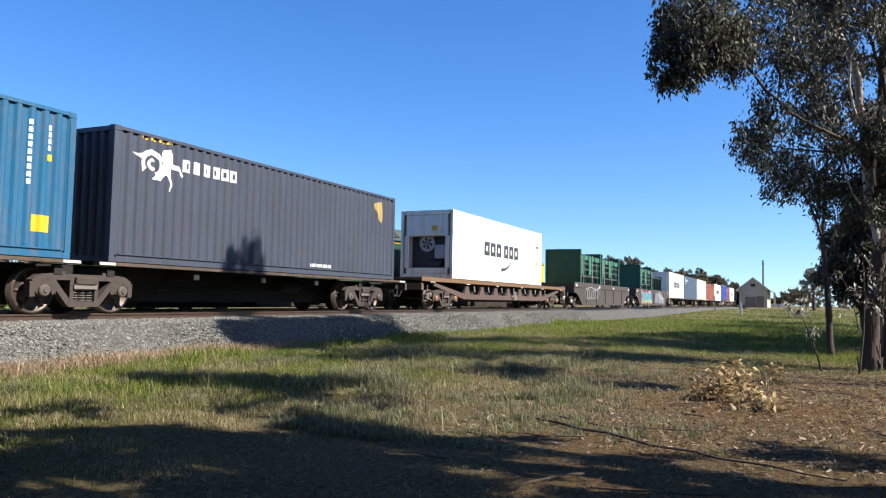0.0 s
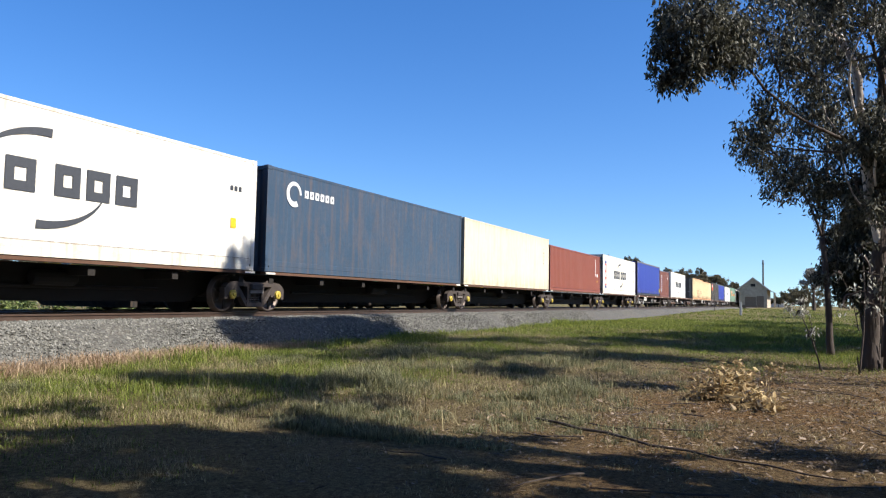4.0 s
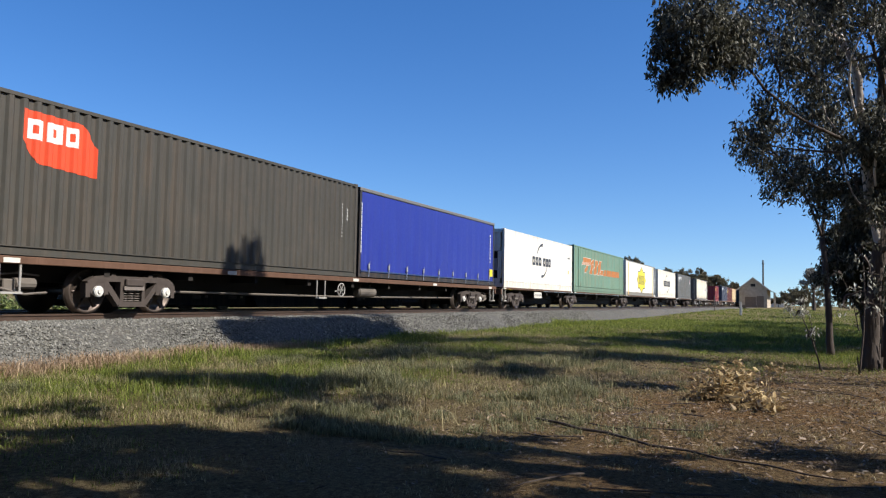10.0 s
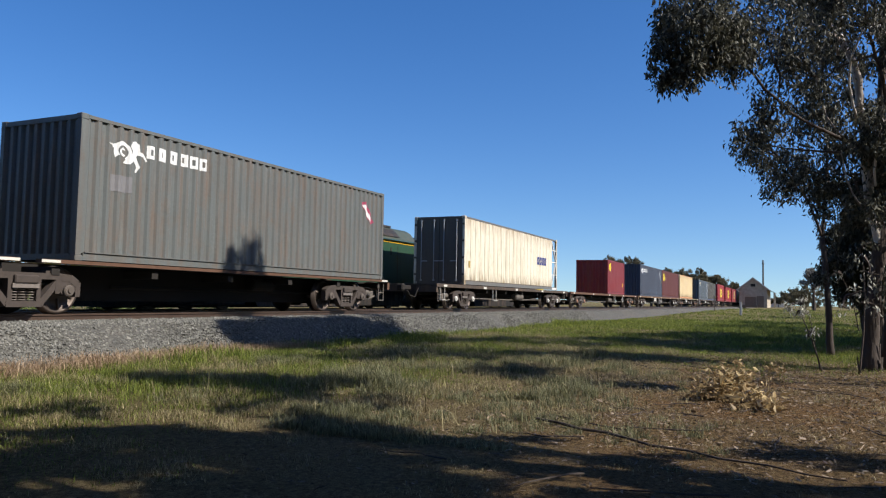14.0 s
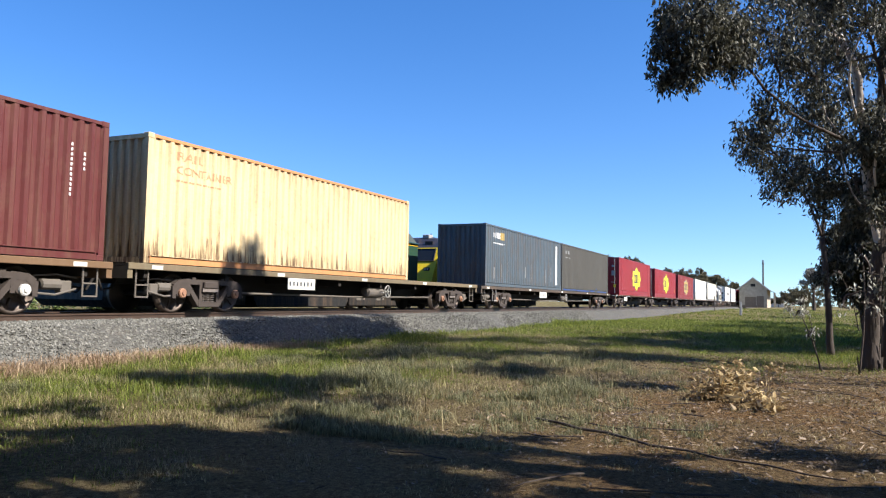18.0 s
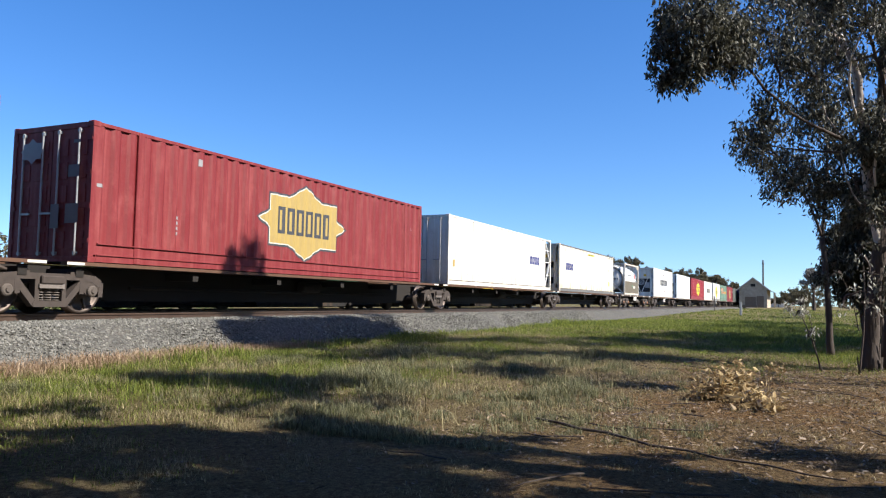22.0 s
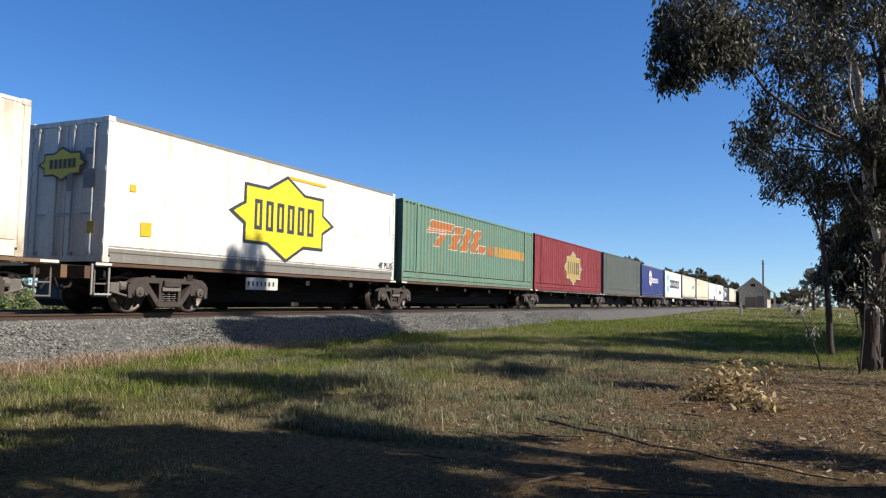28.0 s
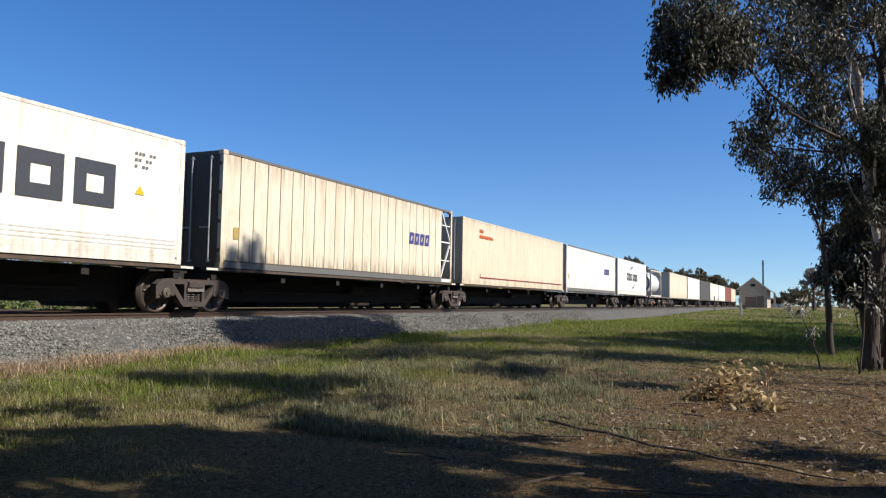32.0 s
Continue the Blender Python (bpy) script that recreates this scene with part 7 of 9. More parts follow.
def three_axle_bogie(root, x):
    b = part("bogie", Geo().box(-2.4, 2.4, -1.2, -1.05, 0.14, 0.88, 0.04).box(-2.4, 2.4, 1.05, 1.2, 0.14, 0.88, 0.04).box(-0.3, 0.3, -1.1, 1.1, 0.45, 0.8), PAINTS["loco_black"], root, at=(x, 0, 0))
    for k in (-1.7, 0, 1.7):
        part("wheelset", Geo().lathe((0, 0, 0), [(-0.83, 0.1), (-0.82, 0.5), (-0.72, 0.52), (-0.71, 0.1), (0.71, 0.1), (0.72, 0.52), (0.82, 0.5), (0.83, 0.1)], 24), PAINTS["wheel"], b, at=(k, 0, 0.5))
        part("axle_box", Geo().box(k - 0.2, k + 0.2, -1.24, -1.05, 0.36, 0.66, 0.03), PAINTS["grime"], b)
        part("spring", Geo().tube([(k + 0.45, -1.15, 0.4), (k + 0.45, -1.15, 0.62)], 0.09, 10), PAINTS["spring"], b)


def locomotive(x0, x1, green, label, z_off=-0.06):
    root = thing("locomotive", ((x0 + x1) / 2, LOOP, z_off), label, "locomotive", "locomotives in the loop")
    mid = (x0 + x1) / 2
    a, b = x0 - mid, x1 - mid
    w = 1.45
    body, roofm, face = (PAINTS["loco_green"], PAINTS["loco_roof"], PAINTS["loco_yellow"]) if green else (PAINTS["loco_bright"], PAINTS["loco_navy"], PAINTS["loco_bright"])
    z1, z2 = 3.22, 3.86
    rake = 0.92
    part("body", loco_hull(a, b, rake, 1.15, z1, z1 + 0.02, w, w - 0.01), body, root)
    tops = [(z1 - 0.01, a + rake - 0.03, w - 0.01, w - 0.01), (z2 - 0.14, a + rake + 0.62, 1.0, 1.0), (z2, a + rake + 1.15, 0.55, 0.72)]
    rv = []
    for z, xf, wf, wr in tops:
        rv += [(xf, -wf, z), (b - 0.05, -wr, z), (b - 0.05, wr, z), (xf, wf, z)]
    part("roof", Geo().add(rv, [(3, 2, 1, 0), (8, 9, 10, 11)] + [(4 * k + i, 4 * k + (i + 1) % 4, 4 * k + 4 + (i + 1) % 4, 4 * k + 4 + i) for k in range(2) for i in range(4)]), roofm, root)
    front = part("front_panel", Geo().add([(a - 0.012, -w - 0.01, 1.2), (a - 0.012, w + 0.01, 1.2), (a + 0.006, w + 0.01, 1.42), (a + 0.006, -w - 0.01, 1.42), (a + rake - 0.03, -w - 0.01, z1 - 0.02), (a + rake - 0.03, w + 0.01, z1 - 0.02),
                       (a + 0.06, -w - 0.01, 1.2), (a + 0.06, w + 0.01, 1.2), (a + rake + 0.05, -w - 0.01, z1 - 0.02), (a + rake + 0.05, w + 0.01, z1 - 0.02)],
                       [(0, 1, 2, 3), (3, 2, 5, 4), (0, 3, 6), (3, 4, 8, 6), (1, 7, 2), (2, 7, 9, 5)]), face, root, "yellow raked front panel")
    dx = lambda z: a + (z - 1.40) * (rake - 0.02) / (z1 - 1.40)
    for sy in (-1, 1):
        p, q = sorted((sy * 0.10, sy * 1.30))
        zs = (2.48, 3.13)
        part("windscreen", Geo().add([(dx(zs[0]) - 0.02, p, zs[0]), (dx(zs[0]) - 0.02, q, zs[0] + 0.0), (dx(zs[1]) - 0.02, q - 0.08 * (sy > 0), zs[1]), (dx(zs[1]) - 0.02, p + 0.08 * (sy < 0), zs[1]),
             (dx(zs[0]) + 0.03, p, zs[0]), (dx(zs[0]) + 0.03, q, zs[0]), (dx(zs[1]) + 0.03, q, zs[1]), (dx(zs[1]) + 0.03, p, zs[1])], [(0, 1, 2, 3), (0, 4, 5, 1), (2, 6, 7, 3), (1, 5, 6, 2), (3, 7, 4, 0)]), PAINTS["glass_dark"], front)
        part("window_surround", Geo().tube([(dx(z) - 0.03, y, z) for y, z in ((p, zs[0]), (q, zs[0]), (q, zs[1]), (p, zs[1]), (p, zs[0]))], 0.03, 6, False), PAINTS["loco_black"], front)
        lx = dx(2.0)
        lamp = part("marker_light", Geo().box(lx - 0.05, lx + 0.06, sy * 1.02 - 0.17, sy * 1.02 + 0.17, 1.95, 2.13, 0.02), PAINTS["loco_black"], front)
        part("lens", Geo().lathe((lx - 0.05, sy * 1.02 - 0.07, 2.04), [(-0.012, 0.055), (0.0, 0.06)], 10, "x").lathe((lx - 0.05, sy * 1.02 + 0.08, 2.04), [(-0.012, 0.055), (0.0, 0.06)], 10, "x"), PAINTS["lamp_glass"], lamp)
        part("ditch_light", Geo().lathe((a - 0.02, sy * 0.5 - 0.1, 1.34), [(-0.03, 0.08), (0.05, 0.09)], 12, "x").lathe((a - 0.02, sy * 0.5 + 0.12, 1.34), [(-0.03, 0.08), (0.05, 0.09)], 12, "x"), PAINTS["lamp_glass"], front)
    for k in range(3):
        y = 0.48 - k * 0.36
        part("lettering_bar", Geo().add([(dx(1.66) - 0.025, y, 1.66), (dx(1.66) - 0.025, y - 0.26, 1.66), (dx(1.86) - 0.025, y - 0.32, 1.86), (dx(1.86) - 0.025, y - 0.06, 1.86)], [(3, 2, 1, 0)]), PAINTS["loco_black"], front)
    # cant-rail stripe, doors, windows, grilles along the near and far sides
    for sy in (-1, 1):
        y = sy * w
        part("cantrail_stripe", Geo().box(a + rake + 0.05, b, *sorted((y + sy * 0.012, y - sy * 0.01)), z1 - 0.15, z1 - 0.02), face, root, "yellow stripe")
        part("side_window", Geo().box(a + 1.15, a + 1.85, *sorted((y + sy * 0.014, y - sy * 0.01)), 2.42, 2.98, 0.01), PAINTS["glass_dark"], root)
        part("cab_door", Geo().box(a + 0.72, a + 1.06, *sorted((y + sy * 0.012, y - sy * 0.01)), 1.5, 2.95, 0.01), body, root)
        for k in (3.35, 4.35):
            part("grab_rail", Geo().tube([(a + k, y + sy * 0.05, 1.35), (a + k, y + sy * 0.05, 2.78)], 0.022, 8), PAINTS["white_rail"], root)
        part("side_door", Geo().box(a + 3.5, a + 4.2, *sorted((y + sy * 0.012, y - sy * 0.01)), 1.3, 2.95, 0.01), body, root)
        part("door_window", Geo().box(a + 3.68, a + 4.02, *sorted((y + sy * 0.018, y - sy * 0.0)), 2.45, 2.85, 0.01), PAINTS["glass_dark"], root)
        if green:
            for i in range(16):
                xx = a + 4.75 + i * 0.25
                if i == 8:
                    continue
                part("grille_slat", Geo().box(xx, xx + 0.13, *sorted((y + sy * 0.02, y - sy * 0.01)), 2.15, 3.02, 0.01), PAINTS["loco_roof"], root)
        for k in (9.3, 9.9, 12.8, 15.5):
            part("latch", Geo().box(a + k, a + k + 0.12, *sorted((y + sy * 0.02, y - sy * 0.0)), 2.5, 2.85, 0.01), PAINTS["loco_black"], root)
        for k in (6.6, 9.0, 11.4, 13.8, 16.2):
            part("panel_joint", Geo().box(a + k, a + k + 0.03, *sorted((y + sy * 0.006, y - sy * 0.01)), 1.2, z1 - 0.16), PAINTS["loco_black"], root)
        part("frame_sill", Geo().box(a + 0.1, b - 0.1, *sorted((y + sy * 0.05, y - sy * 0.2)), 0.95, 1.16, 0.02), PAINTS["loco_black"], root)
        part("frame_line", Geo().box(a + 0.2, b - 0.2, *sorted((y + sy * 0.056, y + sy * 0.04)), 1.06, 1.11), PAINTS["white_rail"], root)
        for k in range(3):
            m = PAINTS["mark_white"] if k < 2 else PAINTS["mark_gold"]
            part("side_lettering_bar", Geo().box(a + 0.95 + k * 0.52, a + 1.37 + k * 0.52, *sorted((y + sy * 0.012, y)), 1.5, 1.88), m if green else PAINTS["loco_navy"], root)
        for k in range(5):
            part("number_bar", Geo().box(a + 10.6 + k * 0.36, a + 10.86 + k * 0.36, *sorted((y + sy * 0.012, y)), 1.95, 2.22), PAINTS["mark_white"] if green else PAINTS["loco_navy"], root)
    # roof gear
    part("horn_cluster", Geo().box(a + rake + 0.75, a + rake + 1.25, -0.45, -0.05, z2 - 0.08, z2 + 0.12, 0.03), PAINTS["white_rail"], root)
    part("aerial", Geo().tube([(a + 2.2, -0.3, z2 - 0.02), (a + 2.2, -0.3, z2 + 0.22)], 0.03, 6).tube([(a + 2.4, 0.2, z2 - 0.02), (a + 2.4, 0.2, z2 + 0.18)], 0.05, 8), PAINTS["loco_black"], root)
    for k in (6.6, 8.8, 11.0, 13.2, 15.0):
        part("roof_hatch", Geo().box(a + k, a + k + 1.7, -0.8, 0.8, z2 - 0.02, z2 + 0.10, 0.03), PAINTS["loco_black"] if k > 7 else roofm, root)
        part("roof_grille", Geo().add([(a + k + 0.1, -1.35, z1 + 0.16), (a + k + 1.6, -1.35, z1 + 0.16), (a + k + 1.6, -0.98, z2 - 0.10), (a + k + 0.1, -0.98, z2 - 0.10)], [(0, 1, 2, 3)]), PAINTS["loco_black"], root) if k > 8 else None
    part("number_board", Geo().box(a + rake + 0.18, a + rake + 0.24, -0.95, -0.5, z1 + 0.12, z1 + 0.34), PAINTS["loco_black"], root)
    part("pilot", Geo().slab([(a - 0.25, 0.95), (a - 0.32, 0.3), (a - 0.1, 0.1), (a + 0.9, 0.1), (a + 0.9, 0.95)][::-1], -1.35, 1.35), PAINTS["loco_black"], root)
    part("fuel_tank", Geo().slab([(a + 6.1, 0.95), (a + 6.1, 0.35), (a + 6.3, 0.12), (b - 6.3, 0.12), (b - 6.1, 0.35), (b - 6.1, 0.95)][::-1], -1.3, 1.3), PAINTS["loco_black"], root)
    # plain full-length boxes, added to block the lit strip below the body
    part("brake_gear", Geo().box(a + 0.8, b - 0.3, -0.62, -0.5, 0.07, 0.9).box(a + 0.9, b - 0.3, 0.3, 0.5, 0.07, 0.7), PAINTS["under"], root)
    part("buffer_beam", Geo().box(a - 0.2, a + 0.0, -1.4, 1.4, 0.95, 1.2), PAINTS["loco_black"], root)
    for x, sx in ((a, -1), (b, 1)):
        coupler(root, x, sx)
    three_axle_bogie(root, a + 3.4)
    three_axle_bogie(root, b - 3.4)
    return root


# ---- station shed, posts ----
def build_shed():
    root = thing("goods_shed", (203, 9.1, GROUND + 0.6), "old weathered timber goods shed with a low gable roof", "shed")
    l, w, h, r = 13.0, 3.0, 4.55, 6.9
    part("gable_wall", Geo().add([(-l, -w, 0), (-l, w, 0), (-l, w, h), (-l, 0, r), (-l, -w, h), (-l + 0.2, -w, 0), (-l + 0.2, w, 0), (-l + 0.2, w, h), (-l + 0.2, 0, r), (-l + 0.2, -w, h)], [(0, 1, 2, 3, 4), (9, 8, 7, 6, 5), (0, 5, 6, 1), (1, 6, 7, 2), (2, 7, 8, 3), (3, 8, 9, 4), (4, 9, 5, 0)]), PAINTS["shed_wood"], root)
    part("gable_wall", Geo().add([(l, -w, 0), (l, w, 0), (l, w, h), (l, 0, r), (l, -w, h)], [(0, 1, 2, 3, 4)]), PAINTS["shed_wood"], root)
    for sy in (-1, 1):
        part("long_wall", Geo().box(-l + 0.2, l, *sorted((sy * w, sy * (w - 0.2))), 0, h), PAINTS["shed_wood"], root)
        part("roof_plane", Geo().add([(-l - 0.4, 0, r + 0.12), (l + 0.4, 0, r + 0.12), (l + 0.4, sy * (w + 0.6), h - 0.45), (-l - 0.4, sy * (w + 0.6), h - 0.45), (-l - 0.4, 0, r), (l + 0.4, 0, r), (l + 0.4, sy * (w + 0.6), h - 0.57), (-l - 0.4, sy * (w + 0.6), h - 0.57)],
             [(0, 1, 2, 3), (7, 6, 5, 4), (0, 3, 7, 4), (1, 5, 6, 2), (2, 6, 7, 3)]), PAINTS["shed_roof"], root)
        part("barge_board", Geo().beam((-l - 0.42, 0, r + 0.05), (-l - 0.42, sy * (w + 0.6), h - 0.52), 0.06, 0.22), PAINTS["post_white"], root)
    for i in range(12):
        y = -w + 0.25 + i * 0.5
        part("cover_strip", Geo().box(-l - 0.03, -l - 0.002, y - 0.03, y + 0.03, 0.05, h + (r - h) * (1 - abs(y) / w) - 0.1), PAINTS["shed_wood"], root)
    for y0, y1, z1 in ((-2.3, -0.75, 2.7), (-0.6, 1.75, 2.5)):
        part("sliding_door", Geo().box(-l - 0.08, -l - 0.035, y0, y1, 0.1, z1), PAINTS["shed_door"], root)
    part("loading_deck", Geo().box(-l - 1.2, -l - 0.04, -1.0, 2.6, 0.0, 0.55), PAINTS["shed_door"], root)
    part("verandah_roof", Geo().add([(-l - 0.4, -w - 0.55, h - 0.42), (l, -w - 0.55, h - 0.42), (l, -w - 1.7, h - 1.05), (-l - 0.4, -w - 1.7, h - 1.05), (-l - 0.4, -w - 0.55, h - 0.54), (l, -w - 0.55, h - 0.54), (l, -w - 1.7, h - 1.17), (-l - 0.4, -w - 1.7, h - 1.17)],
         [(0, 1, 2, 3), (7, 6, 5, 4), (0, 3, 7, 4), (1, 5, 6, 2), (2, 6, 7, 3), (0, 4, 5, 1)]), PAINTS["shed_roof"], root)
    for k in range(4):
        part("verandah_post", Geo().box(-l + 0.3 + k * 4, -l + 0.5 + k * 4, -w - 1.55, -w - 1.35, 0, h - 1.1), PAINTS["shed_wood"], root)
    part("gable_vent", Geo().box(-l - 0.06, -l - 0.02, -0.5, 0.5, 4.9, 5.5), PAINTS["under"], root)
    pole = thing("power_pole", (230, 8.35, GROUND + 0.4), "tall dark timber power pole behind the shed", "pole")
    part("shaft", Geo().tube([(0, 0, 0), (0, 0, 13.4)], [0.28, 0.20], 10), PAINTS["pole_wood"], pole)
    part("cross_arm", Geo().box(-0.08, 0.08, -0.35, 0.35, 12.4, 12.6), PAINTS["pole_wood"], pole)
    p = thing("marker_post", (80.0, 4.96, GROUND + 0.30), "short white trackside marker post", "post")
    part("shaft", Geo().box(-0.11, 0.11, -0.11, 0.11, -0.4, 1.2, 0.02), PAINTS["post_white"], p)
    p = thing("sign_post", (98, 9.1, GROUND + 0.35), "thin dark trackside sign post", "post")
    part("shaft", Geo().tube([(0, 0, -0.4), (0, 0, 1.9)], 0.06, 8), PAINTS["pole_wood"], p)
    hut = thing("far_hut", (300, 8.0, GROUND + 0.5), "small white hut in the distance", "hut")
    part("wall", Geo().box(-3, 3, -4.0, 0.6, 0, 2.2), PAINTS["post_white"], hut)
    part("roof", Geo().slab([(-3.3, 2.2), (3.3, 2.2), (0, 3.2)], -4.3, 0.9), PAINTS["shed_roof"], hut)


# ---- trees ----
def leaves_mesh(name, centres, radii, counts, size, mat, seed, droop=0.75, flat=1.0):
    """Many narrow leaves, hanging, in loose clumps."""
    rng = np.random.default_rng(seed)
    out = []
    for c, r, n in zip(centres, radii, counts):
        # clumps of sprays inside one mass
        k = max(3, int(n / 55))
        d = rng.normal(0, 1, (k, 3))
        d /= np.linalg.norm(d, axis=1)[:, None]
        sub = np.array(c) + d * (rng.random(k) ** 0.5)[:, None] * np.array([r, r, r * flat])
        idx = rng.integers(0, k, n)
        p = sub[idx] + rng.normal(0, 0.125 * r ** 0.5, (n, 3)) * np.array([1, 1, 1.25])
        out.append(p)
    p = np.concatenate(out)
    n = len(p)
    down = np.stack([rng.normal(0, 0.5, n), rng.normal(0, 0.5, n), -droop + rng.normal(0, 0.4, n)], 1)
    down /= np.linalg.norm(down, axis=1)[:, None]
    side = np.cross(down, rng.normal(0, 1, (n, 3)))
    side /= np.linalg.norm(side, axis=1)[:, None]
    ln = size * rng.uniform(0.6, 1.35, n)[:, None]
    wd = ln * rng.uniform(0.13, 0.22, n)[:, None]
    bend = np.cross(side, down) * ln * rng.uniform(-0.2, 0.2, n)[:, None]
    quad = np.stack([p, p + down * ln * 0.45 + side * wd + bend, p + down * ln, p + down * ln * 0.45 - side * wd + bend], 1).reshape(-1, 3)
    me = bpy.data.meshes.new(name)
    me.from_pydata(quad.tolist(), [], (np.arange(n)[:, None] * 4 + np.arange(4)).tolist())
    me.materials.append(mat)
    return me


def limb_path(a, b, bow, n=6, seed=0):
    rng = random.Random(seed)
    a, b = Vector(a), Vector(b)
    side = (b - a).cross(Vector((rng.uniform(-1, 1), rng.uniform(-1, 1), 0.3))).normalized() * bow
    return [a.lerp(b, i / n) + side * math.sin(math.pi * i / n) + Vector((rng.uniform(-1, 1), rng.uniform(-1, 1), rng.uniform(-1, 1))) * 0.05 * bow for i in range(n + 1)]


def gum_tree(base, label, stems, masses, leaf=0.13, density=1.0, seed=1, mat="leaf_gum", pale=(), grey=(), twig=1.0):
    """stems: (from, to, r0, r1, bow) from the base; masses: (x, y, z, r, leaves) from the base."""
    root = thing("gum_tree", base, label, "tree")
    for i, (a, b, r0, r1, bow) in enumerate(stems):
        path = limb_path(a, b, bow, 14, seed * 31 + i)
        rough = random.Random(seed * 7 + i)
        rad = [(r0 + (r1 - r0) * k / 14) * rough.uniform(0.92, 1.09) for k in range(15)]
        for k in range(1, 14):
            path[k] += Vector((rough.uniform(-1, 1), rough.uniform(-1, 1), 0)) * r0 * 0.10
        if i == 0:
            rad[0] *= 1.4
            rad[1] *= 1.15
        part("trunk" if i == 0 else "limb", Geo().tube(path, rad, 10 if r0 > 0.08 else 6), PAINTS["pale_limb"] if i in pale else PAINTS["grey_limb"] if i in grey else PAINTS["bark"], root, smooth=True)
    # strips of bark that peel from a thick trunk
    a, b, r0, r1, bow = stems[0]
    if r0 > 0.15:
        strips, peel = Geo(), random.Random(seed + 400)
        for _ in range(46):
            k, u = peel.uniform(0, 6.28), peel.random() ** 1.4
            c = Vector(a).lerp(Vector(b), u)
            r = (r0 + (r1 - r0) * u) * (1.35 if u < 0.05 else 1.04)
            out = Vector((math.cos(k), math.sin(k), 0))
            n = peel.uniform(0.18, 0.55)
            strips.beam(c + out * r, c + out * (r + peel.uniform(0.0, 0.035)) + Vector((peel.uniform(-0.03, 0.03), peel.uniform(-0.03, 0.03), min(n, 2.2))), peel.uniform(0.02, 0.05), 0.008, out)
        part("loose_bark", strips, PAINTS["bark"], root)["kind"] = "stuff"
    # twigs from the stems' ends into the leaf masses
    rng = random.Random(seed)
    g = Geo()
    joints = [Vector(b) for _, b, *_ in stems] + [Vector(a).lerp(Vector(b), 0.6) for a, b, *_ in stems]
    for x, y, z, r, n in masses:
        c = Vector((x, y, z))
        near = min(joints, key=lambda q: (q - c).length)
        g.tube(limb_path(near, c, 0.12 * (near - c).length, 5, rng.random()), [q * twig for q in (0.035, 0.03, 0.025, 0.02, 0.015, 0.01)], 5)
        for _ in range(int(3 + r * 3)):
            e = c + Vector((rng.gauss(0, 1), rng.gauss(0, 1), rng.gauss(-0.1, 0.8))).normalized() * r * rng.uniform(0.6, 1.0)
            g.tube(limb_path(c, e, 0.1 * r, 4, rng.random()), [q * twig for q in (0.014, 0.012, 0.01, 0.008, 0.004)], 4)
    part("branchlet", g, PAINTS["bark"], root)["kind"] = "stuff"
    me = leaves_mesh("crown", [m[:3] for m in masses], [m[3] for m in masses], [int(m[4] * density) for m in masses], leaf, PAINTS[mat], seed)
    part("crown", me, None, root)
    return root


def far_tree(x, y, h, r, seed, label, mat="leaf_far", trunk=True, z=None, leaf=0.5, n=1500):
    """A tree some way off: bole, two or three limbs, a lumpy crown of leaf sprays."""
    rng = random.Random(seed)
    root = thing("distant_tree", (x, y, z if z is not None else ground_height(x, y) - 0.05), label, "tree", "trees in the distance")
    lean = rng.uniform(-0.4, 0.4)
    if trunk:
        part("trunk", Geo().tube([(0, 0, 0), (lean * 0.4, 0, h * 0.3), (lean, lean * 0.4, h * 0.62)], [0.03 * h + 0.05, 0.022 * h, 0.012 * h], 8), PAINTS["bark"], root)
        for k in range(3):
            a = rng.uniform(0, 6.28)
            part("limb", Geo().tube([(lean * 0.5, 0, h * (0.3 + 0.08 * k)), (lean + r * 0.35 * math.cos(a), r * 0.35 * math.sin(a), h * 0.6), (lean + r * 0.6 * math.cos(a), r * 0.6 * math.sin(a), h * 0.75)], [0.012 * h, 0.009 * h, 0.004 * h], 6), PAINTS["bark"], root)
    cs, rs = [], []
    m = 16
    for k in range(m):
        a = rng.uniform(0, 6.28)
        q = rng.uniform(0.15, 0.8) * r
        top = 0.95 - 0.30 * (q / r) ** 2
        cs.append((lean + q * math.cos(a), q * math.sin(a), h * rng.uniform(0.5, top - 0.08)))
        rs.append(r * rng.uniform(0.30, 0.45))
    part("crown", leaves_mesh("crown", cs, rs, [n // m] * m, leaf, PAINTS[mat], seed, 0.3, 0.75), None, root)
    return root


